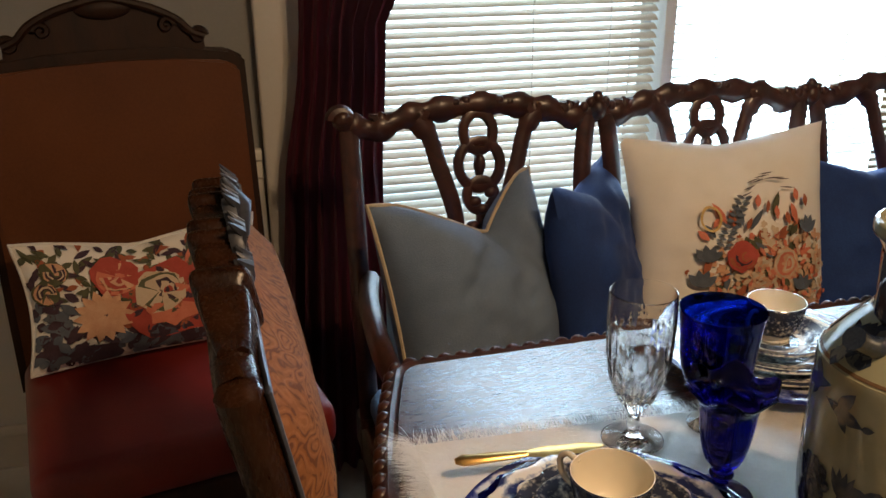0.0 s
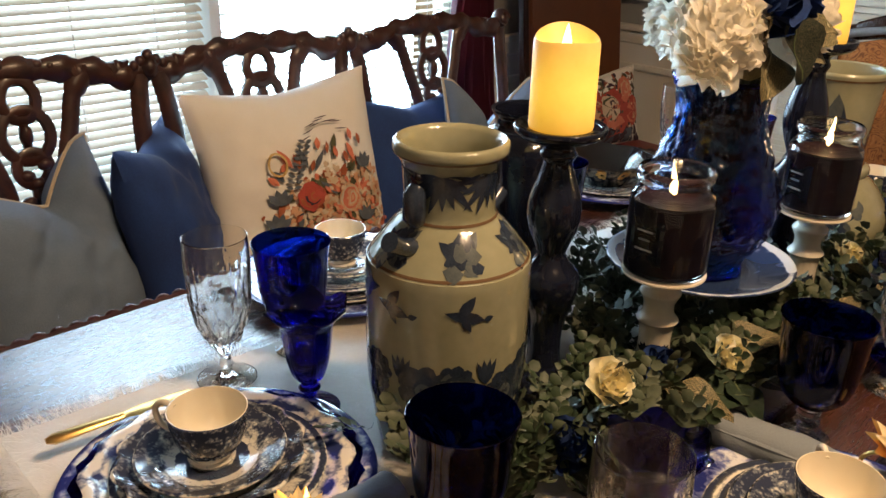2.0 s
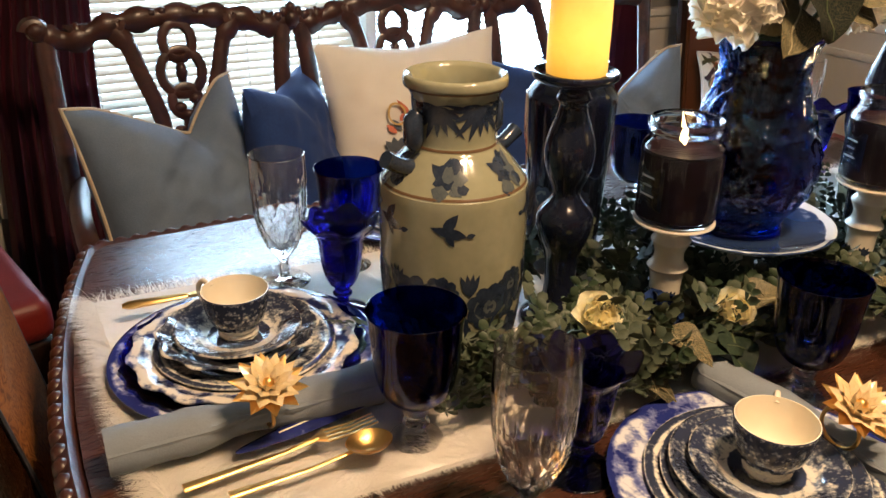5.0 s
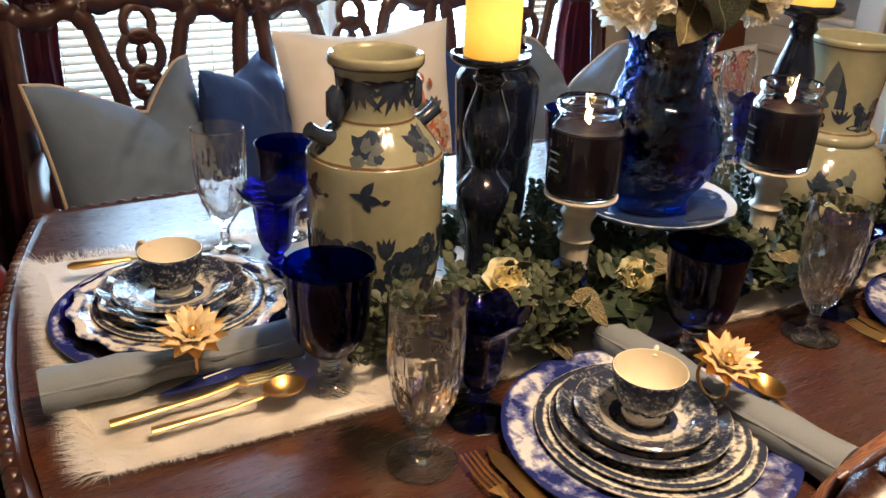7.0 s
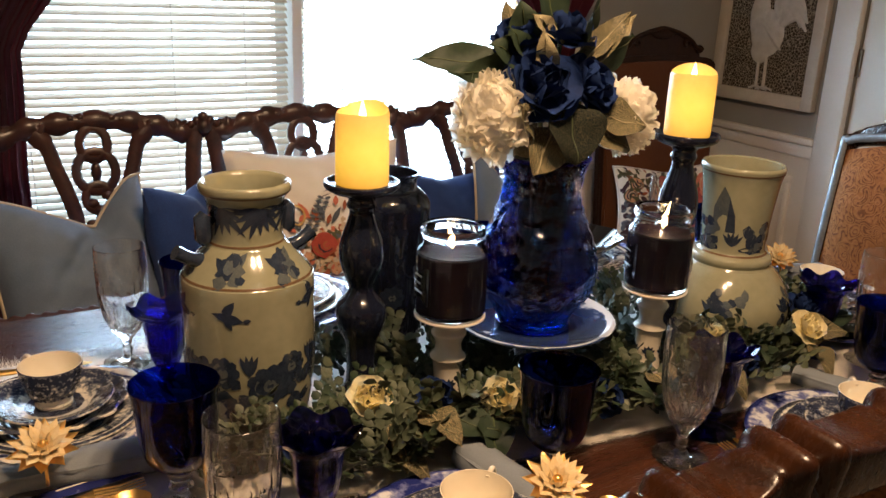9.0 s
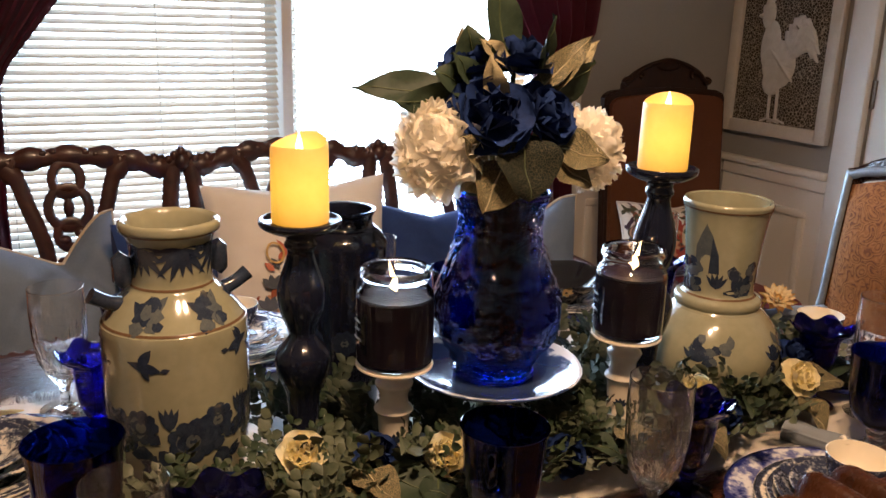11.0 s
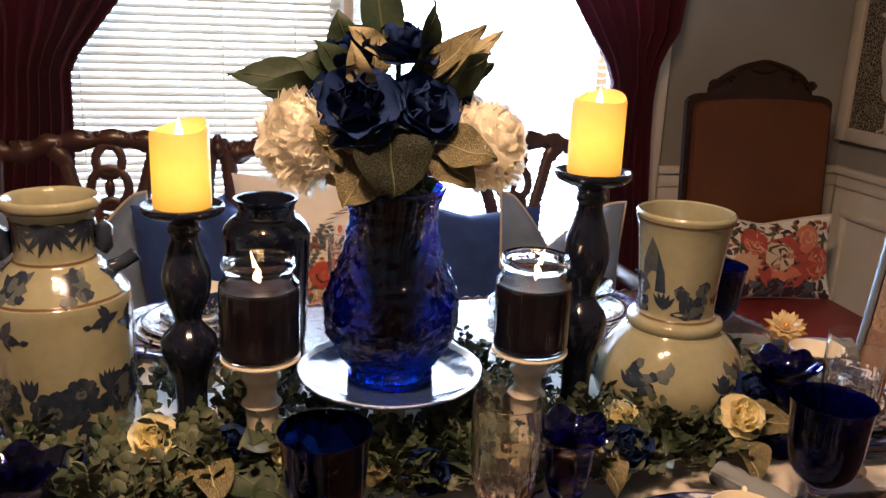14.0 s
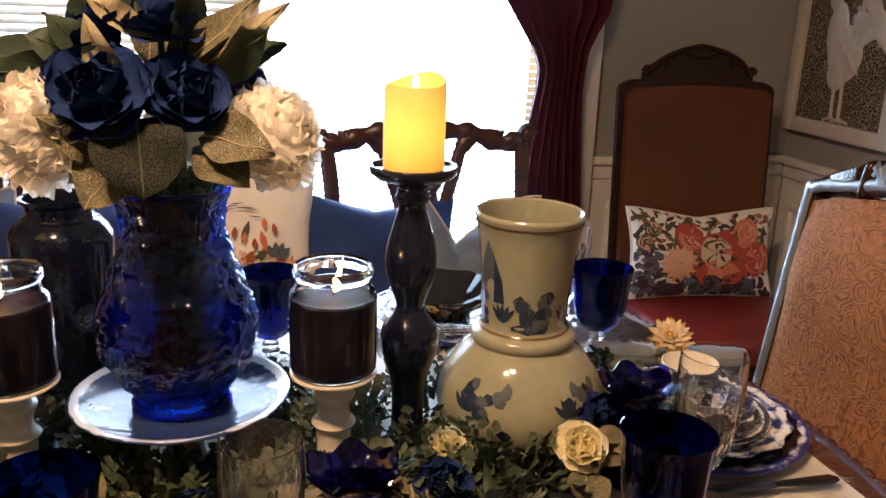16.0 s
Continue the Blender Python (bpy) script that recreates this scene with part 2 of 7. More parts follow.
M_IMARI = transfer("rust_and_blue_china", (0.70, 0.66, 0.58), (0.25, 0.27, 0.33), (0.022, 0.032, 0.11), 44, 0.132, [(0.0, 0.5), (0.70, 0.5), (0.80, 0.30), (0.88, 0.62), (0.94, 0.15), (1.0, 0.55)], sprays=14)
M_GOLD = surf("polished_gold", (0.78, 0.47, 0.14), (0.88, 0.57, 0.20), 30, 0.30, metal=1.0, bump=0.03)
M_STEEL = surf("dull_hinge_metal", (0.18, 0.16, 0.13), (0.26, 0.23, 0.19), 40, 0.4, metal=0.9, bump=0.1)
M_AMBER = surf("amber_crystal", (0.88, 0.66, 0.32), (0.97, 0.83, 0.54), 60, 0.10, bump=0.0, coat=0.6, Transmission_Weight=0.35)
M_NAPKIN = surf("slate_napkin_linen", (0.15, 0.175, 0.20), (0.20, 0.23, 0.26), 18, 0.8, bump=0.4, dist=0.001, fine=30)
M_FUR = surf("white_faux_fur", (0.70, 0.67, 0.60), (0.80, 0.77, 0.71), 30, 0.7, bump=0.0, sheen=0.2)
M_LEAF = surf("boxwood_leaf", (0.012, 0.028, 0.013), (0.038, 0.060, 0.027), 22, 0.55, bump=0.1)
M_LEAFPALE = surf("eucalyptus_leaf", (0.036, 0.054, 0.032), (0.085, 0.100, 0.060), 22, 0.6, bump=0.1)
M_MAGNOLIA = surf("magnolia_leaf", (0.014, 0.026, 0.017), (0.034, 0.052, 0.030), 18, 0.55, bump=0.15, Specular_IOR_Level=0.2)


def lattice(name, ground, ground2, line, scale, width, metal=0.0, rough=0.45):
    """A ground crossed by a fine net: leaf veins or chicken wire."""
    m, t, b = nodes_of(name)
    v = coords(t, (1, 1, 1), True)
    vo = t.nodes.new("ShaderNodeTexVoronoi")
    vo.feature = "DISTANCE_TO_EDGE"
    set_in(vo, Scale=scale)
    t.links.new(v, vo.inputs["Vector"])
    base = ramp(t, noise_tex(t, v, scale * 0.25, 3), [(0.35, ground), (0.65, ground2)])
    mask = ramp(t, vo.outputs["Distance"], [(width * 0.5, (1, 1, 1)), (width, (0, 0, 0))])
    mx = t.nodes.new("ShaderNodeMix")
    mx.data_type = "RGBA"
    t.links.new(mask, mx.inputs["Factor"])
    t.links.new(base, mx.inputs[6])
    mx.inputs[7].default_value = (*line, 1)
    t.links.new(mx.outputs[2], b.inputs["Base Color"])
    set_in(b, Roughness=rough, Metallic=metal)
    b.inputs["Specular IOR Level"].default_value = 0.15
    bumped(t, b, mask, 0.5, 0.001)
    return m


M_GOLDLEAF = lattice("gold_veined_leaf", (0.028, 0.034, 0.022), (0.070, 0.068, 0.040), (0.30, 0.25, 0.135), 480, 0.10)
M_GOLDBACK = lattice("pale_gold_leaf_back", (0.24, 0.21, 0.125), (0.33, 0.29, 0.17), (0.46, 0.40, 0.24), 480, 0.10)


def silk(name, c1, c2, through_color, amount):
    """Thin petal cloth that lets some light through."""
    m = surf(name, c1, c2, 14, 0.7, bump=0.15)
    t = m.node_tree
    tr = t.nodes.new("ShaderNodeBsdfTranslucent")
    tr.inputs["Color"].default_value = (*through_color, 1)
    mx = t.nodes.new("ShaderNodeMixShader")
    mx.inputs[0].default_value = amount
    t.links.new(t.nodes["Principled BSDF"].outputs[0], mx.inputs[1])
    t.links.new(tr.outputs[0], mx.inputs[2])
    t.links.new(mx.outputs[0], [n for n in t.nodes if n.type == "OUTPUT_MATERIAL"][0].inputs[0])
    return m


M_PETAL = silk("ivory_petal", (0.91, 0.88, 0.78), (0.95, 0.93, 0.86), (0.96, 0.92, 0.82), 0.52)
M_ROSE = silk("cream_rose_petal", (0.94, 0.87, 0.58), (0.97, 0.92, 0.68), (0.97, 0.90, 0.58), 0.45)
M_BLUEPETAL = surf("navy_petal", (0.005, 0.014, 0.060), (0.012, 0.036, 0.14), 18, 0.8, bump=0.2, sheen=0.0, Specular_IOR_Level=0.2)
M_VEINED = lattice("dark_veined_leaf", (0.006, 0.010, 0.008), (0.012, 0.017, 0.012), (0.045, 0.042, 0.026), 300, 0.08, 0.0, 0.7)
M_STEM = surf("green_stem", (0.04, 0.06, 0.02), (0.07, 0.09, 0.035), 30, 0.6, bump=0.2)
M_MAT = surf("bleached_picture_mount", (0.58, 0.54, 0.46), (0.68, 0.64, 0.56), 20, 0.6, bump=0.15)
M_WOVEN = lattice("wire_net_ground", (0.035, 0.027, 0.018), (0.075, 0.06, 0.042), (0.36, 0.32, 0.25), 95, 0.10, 0.0, 0.7)
M_CHALK = surf("chalk_relief", (0.55, 0.53, 0.47), (0.70, 0.68, 0.62), 40, 0.7, bump=0.4)
M_BLACK = surf("black_lacquer", (0.006, 0.006, 0.007), (0.014, 0.013, 0.013), 15, 0.12, bump=0.02, coat=0.5)
M_FABRIC = {k: surf(k + "_print", a, b2, 50, 0.85, bump=0.2) for k, a, b2 in (
    ("rust", (0.30, 0.075, 0.03), (0.42, 0.13, 0.06)), ("peach", (0.58, 0.30, 0.17), (0.68, 0.42, 0.26)),
    ("red", (0.34, 0.045, 0.03), (0.46, 0.08, 0.055)), ("coral", (0.55, 0.14, 0.08), (0.64, 0.22, 0.13)),
    ("plum", (0.035, 0.018, 0.03), (0.07, 0.035, 0.05)), ("moss", (0.06, 0.065, 0.03), (0.11, 0.11, 0.06)),
    ("slate", (0.07, 0.085, 0.11), (0.12, 0.14, 0.17)), ("gold", (0.55, 0.36, 0.12), (0.66, 0.46, 0.19)),
    ("sand", (0.55, 0.42, 0.28), (0.64, 0.52, 0.38)))}


def slat_material():
    m, t, b = nodes_of("cream_blind_slat")
    out = [n for n in t.nodes if n.type == "OUTPUT_MATERIAL"][0]
    n = noise_tex(t, coords(t, (1, 1, 1), True), 8, 3)
    col = ramp(t, n, [(0.3, (0.60, 0.53, 0.43)), (0.7, (0.68, 0.61, 0.50))])
    t.links.new(col, b.inputs["Base Color"])
    set_in(b, Roughness=0.45)
    tr = t.nodes.new("ShaderNodeBsdfTranslucent")
    tr.inputs["Color"].default_value = (0.62, 0.50, 0.37, 1)
    mx = t.nodes.new("ShaderNodeMixShader")
    mx.inputs[0].default_value = 0.16
    t.links.new(b.outputs[0], mx.inputs[1])
    t.links.new(tr.outputs[0], mx.inputs[2])
    t.links.new(mx.outputs[0], out.inputs[0])
    return m


M_SLAT = slat_material()


def glow(name, color, strength, base=(0.8, 0.7, 0.5)):
    m, t, b = nodes_of(name)
    set_in(b, Base_Color=(*base, 1), Roughness=0.5)
    b.inputs["Emission Color"].default_value = (*color, 1)
    b.inputs["Emission Strength"].default_value = strength
    return m


def candle_wax():
    """Wax lit from inside: the lamp sits below the dished top and the glow fades with the distance from it."""
    m, t, b = nodes_of("lit_wax")
    c = t.nodes.new("ShaderNodeTexCoord")
    d = t.nodes.new("ShaderNodeVectorMath")
    d.operation = "DISTANCE"
    d.inputs[1].default_value = (0, 0, 0.042)
    t.links.new(c.outputs["Object"], d.inputs[0])
    t.links.new(ramp(t, d.outputs["Value"], [(0.030, (1.0, 0.60, 0.055)), (0.055, (1.0, 0.47, 0.03)), (0.085, (0.9, 0.36, 0.03))]), b.inputs["Emission Color"])
    n = noise_tex(t, c.outputs["Object"], 40, 3)
    t.links.new(ramp(t, n, [(0.3, (0.58, 0.40, 0.15)), (0.7, (0.66, 0.47, 0.19))]), b.inputs["Base Color"])
    fall = t.nodes.new("ShaderNodeMapRange")
    set_in(fall, From_Min=0.034, From_Max=0.070, To_Min=0.85, To_Max=0.34)
    t.links.new(d.outputs["Value"], fall.inputs["Value"])
    t.links.new(fall.outputs[0], b.inputs["Emission Strength"])
    set_in(b, Roughness=0.5)
    bumped(t, b, n, 0.1, 0.001)
    return m


M_LIT = candle_wax()
M_FLAME = glow("flame", (1.0, 0.66, 0.26), 7.0)
M_BULB = glow("warm_bulb", (1.0, 0.74, 0.45), 12.0)

# ---------- mesh helpers ----------


def finish(name, bm, material, smooth=True):
    bmesh.ops.recalc_face_normals(bm, faces=bm.faces)
    me = bpy.data.meshes.new(name)
    bm.to_mesh(me)
    bm.free()
    for mt in (material if isinstance(material, (list, tuple)) else [material]):
        me.materials.append(mt)
    if smooth:
        me.shade_smooth()
        me.set_sharp_from_angle(angle=radians(48))
    return me


def part(name, bm, material, parent, label="", at=None, smooth=True):
    ob = new(name, finish(name, bm, material, smooth) if isinstance(bm, bmesh.types.BMesh) else bm)
    ob.parent = parent
    if at is not None:
        ob.matrix_basis = at
    if label:
        ob["label"] = label
    return ob


def thing(name, at, label, category, group="", kind=""):
    ob = new(name)
    ob.empty_display_size = 0.05
    ob.matrix_basis = at if isinstance(at, Matrix) else pose(*at)
    return tagged(ob, label, category, group, kind)


def solid(name, bm, material, label, category, group="", kind="", at=None, smooth=True):
    ob = new(name, finish(name, bm, material, smooth))
    if at is not None:
        ob.matrix_basis = at
    return tagged(ob, label, category, group, kind)


def box(bm, x0, x1, y0, y1, z0, z1, bevel=0.0, seg=2):
    r = bmesh.ops.create_cube(bm, size=1, matrix=Matrix.LocRotScale(((x0 + x1) / 2, (y0 + y1) / 2, (z0 + z1) / 2), None, (x1 - x0, y1 - y0, z1 - z0)))
    if bevel:
        edges = list({e for v in r["verts"] for e in v.link_edges})
        bmesh.ops.bevel(bm, geom=edges, offset=bevel, segments=seg, affect="EDGES", profile=0.5)
    return bm


def boxed(*a, **k):
    return box(bmesh.new(), *a, **k)


def smooth_profile(prof, n=4):
    """Points between the given (r, z) on a soft curve."""
    out = []
    for i in range(len(prof) - 1):
        p0, p1, p2, p3 = (prof[max(0, min(len(prof) - 1, i + k))] for k in (-1, 0, 1, 2))
        for j in range(n):
            u = j / n
            out.append(tuple(0.5 * (2 * b + (c - a) * u + (2 * a - 5 * b + 4 * c - d) * u * u + (3 * b - a - 3 * c + d) * u ** 3)
                             for a, b, c, d in zip(p0, p1, p2, p3)))
    out.append(prof[-1])
    return [(max(r, 0.0), z) for r, z in out]


def lathe(bm, prof, seg=32, at=(0, 0, 0), wave=None, sx=1.0, sy=1.0):
    """Turns a profile of (radius, height) about z. wave(angle, radius, height) gives the radius at each point."""
    rings = []
    for r, z in prof:
        if r < 1e-5:
            rings.append([bm.verts.new((at[0], at[1], at[2] + z))])
            continue
        ring = []
        for k in range(seg):
            a = 2 * math.pi * k / seg
            rr = wave(a, r, z) if wave else r
            dz = 0.0
            if isinstance(rr, tuple):
                rr, dz = rr
            ring.append(bm.verts.new((at[0] + rr * math.cos(a) * sx, at[1] + rr * math.sin(a) * sy, at[2] + z + dz)))
        rings.append(ring)
    for A, B in zip(rings, rings[1:]):
        if len(A) == 1 and len(B) == 1:
            continue
        for k in range(seg):
            a, b = A[k % len(A)], A[(k + 1) % len(A)]
            c, d = B[(k + 1) % len(B)], B[k % len(B)]
            vs = []
            for v in (a, b, c, d):
                if v not in vs:
                    vs.append(v)
            if len(vs) > 2:
                bm.faces.new(vs)
    return bm


def tube(bm, pts, radius, seg=8, flat=1.0, up=(0, 1, 0), closed=False):
    """A bar along a line of points; flat scales its thickness along `up`; radius may be a list."""
    pts = [Vector(p) for p in pts]
    n = len(pts)
    up = Vector(up)
    rings = []
    for i, p in enumerate(pts):
        if closed:
            d = pts[(i + 1) % n] - pts[i - 1]
        else:
            d = pts[min(i + 1, n - 1)] - pts[max(i - 1, 0)]
        d = d.normalized() if d.length > 1e-9 else Vector((0, 0, 1))
        u = up - d * up.dot(d)
        u = u.normalized() if u.length > 1e-4 else d.orthogonal().normalized()
        s = d.cross(u)
        r = radius[i] if isinstance(radius, (list, tuple)) else radius
        rings.append([bm.verts.new(p + s * (r * math.cos(2 * math.pi * k / seg)) + u * (r * flat * math.sin(2 * math.pi * k / seg))) for k in range(seg)])
    pairs = list(zip(rings, rings[1:])) + ([(rings[-1], rings[0])] if closed else [])
    for A, B in pairs:
        for k in range(seg):
            bm.faces.new((A[k], A[(k + 1) % seg], B[(k + 1) % seg], B[k]))
    if not closed:
        bm.faces.new(rings[0][::-1])
        bm.faces.new(rings[-1])
    return bm


def ball(bm, c, r, seg=10, rings=7):
    rx, ry, rz = r if isinstance(r, (tuple, list)) else (r, r, r)
    bmesh.ops.create_uvsphere(bm, u_segments=seg, v_segments=rings, radius=1, matrix=Matrix.LocRotScale(c, None, (rx, ry, rz)))
    return bm


def curve(points, n=6):
    """A soft line through the points."""
    P = [Vector(p) for p in points]
    out = []
    for i in range(len(P) - 1):
        a, b, c, d = (P[max(0, min(len(P) - 1, i + k))] for k in (-1, 0, 1, 2))
        for j in range(n):
            u = j / n
            out.append(0.5 * (2 * b + (c - a) * u + (2 * a - 5 * b + 4 * c - d) * u * u + (3 * b - a - 3 * c + d) * u ** 3))
    out.append(P[-1])
    return out


def mesh_from(name, verts, faces, material):
    me = bpy.data.meshes.new(name)
    me.from_pydata([tuple(v) for v in verts], [], faces)
    me.materials.append(material)
    me.shade_smooth()
    return me

# ---------- the room ----------
WIN_X0, WIN_X1, WIN_Z0, WIN_Z1 = -0.74, 1.035, 0.56, 2.0


def plain(name, material, boxes, label, category):
    bm = bmesh.new()
    for b in boxes:
        box(bm, *b)
    return solid(name, bm, material, label, category, kind="structure", smooth=False)


plain("floor", M_FLOOR, [(-1.9, 2.0, -3.2, 1.6, -0.1, 0)], "beige carpeted dining room floor", "floor")
plain("ceiling", M_CEIL, [(-1.9, 2.0, -3.2, 1.6, 2.44, 2.54)], "plain off-white ceiling", "ceiling")
plain("wall_north", M_WALL, [(-1.9, WIN_X0, 1.5, 1.6, 0, 2.44), (WIN_X1, 2.0, 1.5, 1.6, 0, 2.44), (WIN_X0, WIN_X1, 1.5, 1.6, 0, WIN_Z0),
                             (WIN_X0, WIN_X1, 1.5, 1.6, WIN_Z1, 2.44)], "grey painted wall with a wide window", "wall")
plain("wall_east", M_WALL, [(1.865, 2.0, 0.89, 1.5, 0, 2.44), (1.865, 2.0, -3.2, 0.05, 0, 2.44), (1.865, 2.0, 0.05, 0.89, 2.05, 2.44)],
      "grey painted wall beside a white door", "wall")
plain("wall_west", M_WALL, [(-1.9, -1.8, -3.2, 1.5, 0, 2.44)], "grey painted wall", "wall")
plain("wall_south", M_WALL, [(-1.8, 1.865, -3.2, -3.1, 0, 2.44)], "grey painted wall", "wall")

# white wainscot below a moulded chair rail
def wainscot(name, x0, x1, along_x, fixed, panels):
    ob = thing(name, (0, 0, 0), "cream painted wainscot with a moulded chair rail", "wainscot", kind="structure")
    def b(a0, a1, d, z0, z1, bev=0.0):
        return boxed(a0, a1, fixed - d, fixed, z0, z1, bevel=bev) if along_x else boxed(fixed - d, fixed, a0, a1, z0, z1, bevel=bev)
    part("backing", b(x0, x1, 0.008, 0, 0.84), M_WHITE, ob, smooth=False)
    part("chair_rail", b(x0, x1, 0.028, 0.845, 0.872, 0.006), M_WHITE, ob)
    part("chair_rail", b(x0, x1, 0.016, 0.80, 0.845, 0.005), M_WHITE, ob)
    part("baseboard", b(x0, x1, 0.018, 0, 0.13, 0.004), M_WHITE, ob)
    for a0, a1 in panels:
        for q in ((a0, a1, 0.70, 0.725), (a0, a1, 0.22, 0.245), (a0, a0 + 0.025, 0.245, 0.70), (a1 - 0.025, a1, 0.245, 0.70)):
            part("panel_moulding", b(q[0], q[1], 0.02, q[2], q[3], 0.005), M_WHITE, ob)
    return ob


wainscot("wainscot_north_east", 1.160, 1.865, True, 1.5, [(1.23, 1.77)])
wainscot("wainscot_north_west", -1.8, -0.88, True, 1.5, [(-1.7, -0.98)])
wainscot("wainscot_east", 0.99, 1.47, False, 1.865, [(1.06, 1.42)])
wainscot("wainscot_west", -3.0, 1.47, False, -1.772, [])

# window: casing, frame, mullion, panes
win = thing("window_1", (0, 0, 0), "wide white double window bright with daylight", "window", kind="structure")
for q in ((WIN_X0 - 0.135, WIN_X0, 0.50, 2.08), (WIN_X1, WIN_X1 + 0.125, 0.50, 2.08), (WIN_X0, WIN_X1, WIN_Z1, 2.08)):
    part("casing", boxed(q[0], q[1], 1.46, 1.50, q[2], q[3], bevel=0.006), M_WHITE, win)
part("window_sill", boxed(WIN_X0 - 0.1, WIN_X1 + 0.1, 1.448, 1.59, WIN_Z0 - 0.03, WIN_Z0, bevel=0.006), M_WHITE, win)
part("mullion", boxed(0.120, 0.152, 1.475, 1.60, WIN_Z0, WIN_Z1, bevel=0.004), M_WHITE, win)
for x0, x1 in ((WIN_X0, 0.120), (0.152, WIN_X1)):
    for q in ((x0, x0 + 0.03, WIN_Z0, WIN_Z1), (x1 - 0.03, x1, WIN_Z0, WIN_Z1), (x0 + 0.03, x1 - 0.03, WIN_Z0, WIN_Z0 + 0.03), (x0 + 0.03, x1 - 0.03, WIN_Z1 - 0.03, WIN_Z1)):
        part("window_frame", boxed(q[0], q[1], 1.545, 1.59, q[2], q[3]), M_WHITE, win, smooth=False)
    pn = part("pane", boxed(x0 + 0.03, x1 - 0.03, 1.565, 1.569, WIN_Z0 + 0.03, WIN_Z1 - 0.03), M_JARGLASS, win, smooth=False)
    pn.visible_shadow = False


def blind(x0, x1, tilt, y, label):
    ob = thing("venetian_blind", (0, y, 0), label, "blind", "blinds in the window")
    part("head_rail", boxed(x0, x1, -0.014, 0.014, 1.955, 1.985, bevel=0.003), M_WHITE, ob)
    w = 0.0125
    bm = bmesh.new()
    a = radians(tilt)
    rows = []
    for k in range(5):
        s = (k / 2 - 1) * w
        bow = 0.0018 * (1 - (k / 2 - 1) ** 2)
        rows.append((s * math.cos(a) - bow * math.sin(a), s * math.sin(a) + bow * math.cos(a)))
    vs = [[bm.verts.new((x, dy, dz + off)) for dy, dz in rows] for off in (0, 0.0008) for x in (x0, x1)]
    for lo in (0, 2):
        for k in range(4):
            bm.faces.new((vs[lo][k], vs[lo][k + 1], vs[lo + 1][k + 1], vs[lo + 1][k]))
    me = finish("slat", bm, M_SLAT)
    z = WIN_Z0 + 0.045
    while z < 1.95:
        part("slat", me, None, ob, at=pose(0, 0, z))
        z += 0.0218
    for x in (x0 + 0.13, (x0 + x1) / 2 + 0.09, x1 - 0.13):
        part("ladder_cord", tube(bmesh.new(), [(x, -0.0145, WIN_Z0 + 0.03), (x, -0.0145, 1.96)], 0.0011, 5), M_PIPEWHITE, ob)
    part("bottom_rail", boxed(x0, x1, -0.013, 0.013, WIN_Z0 + 0.012, WIN_Z0 + 0.026, bevel=0.003), M_WHITE, ob)
    return ob


blind(WIN_X0 + 0.01, 0.116, 33, 1.515, "cream mini blind with its slats half closed")
blind(0.158, WIN_X1 - 0.01, 8, 1.515, "cream mini blind with open slats against bright daylight")

# door with blinds behind its glass, at the end of the east wall
door = thing("door_1", (0, 0, 0), "white glazed door with a mini blind and a steel hinge", "door", kind="structure")
for q in ((0.89, 0.985, 0, 2.14), (-0.045, 0.05, 0, 2.14), (0.05, 0.89, 2.05, 2.14)):
    part("casing", boxed(1.837, 1.865, q[0], q[1], q[2], q[3], bevel=0.005), M_WHITE, door)
for q in ((0.76, 0.886, 0.01, 2.04), (0.055, 0.18, 0.01, 2.04), (0.18, 0.76, 1.86, 2.04), (0.18, 0.76, 0.01, 0.32)):
    part("door_rail", boxed(1.870, 1.910, q[0], q[1], q[2], q[3], bevel=0.004), M_WHITE, door)
bmd = boxed(1.873, 1.877, 0.0, 0.58, -0.0095, 0.0095)
slat_me = finish("door_slat", bmd, M_CUPIN, False)
z = 0.345
while z < 1.85:
    part("slat", slat_me, None, door, at=pose(0, 0.18, z))
    z += 0.0215
part("backing", boxed(1.895, 1.901, 0.18, 0.76, 0.32, 1.86), M_WHITE, door, smooth=False)
for z in (1.10, 1.75, 0.3):
    part("hinge", boxed(1.862, 1.871, 0.876, 0.893, z, z + 0.09, bevel=0.002), M_STEEL, door, "dull steel hinge")

# plain raised relief picture on the east wall
pic = thing("framed_picture", (1.861, 0, 0), "chalk-white raised relief in a broad bleached frame", "picture")
PY0, PY1, PZ0, PZ1, PW = 1.015, 1.495, 0.962, 1.62, 0.046
for q in ((PY0, PY0 + PW, PZ0, PZ1), (PY1 - PW, PY1, PZ0, PZ1), (PY0 + PW, PY1 - PW, PZ0, PZ0 + PW), (PY0 + PW, PY1 - PW, PZ1 - PW, PZ1)):
    part("frame", boxed(-0.028, 0, q[0], q[1], q[2], q[3], bevel=0.004), M_MAT, pic)
part("backing", boxed(-0.012, 0, PY0 + PW, PY1 - PW, PZ0 + PW, PZ1 - PW), M_WOVEN, pic, "dark woven ground", smooth=False)
bm = bmesh.new()
cy, cz = 1.262, 1.215
for dy, dz, ry, rz in ((0, 0, 0.075, 0.085), (0.045, 0.06, 0.045, 0.09), (0.07, 0.17, 0.03, 0.05), (0.02, -0.06, 0.045, 0.05), (0.1, 0.165, 0.016, 0.008)):
    ball(bm, (-0.014, cy + dy, cz + dz), (0.009, ry, rz), 18, 10)
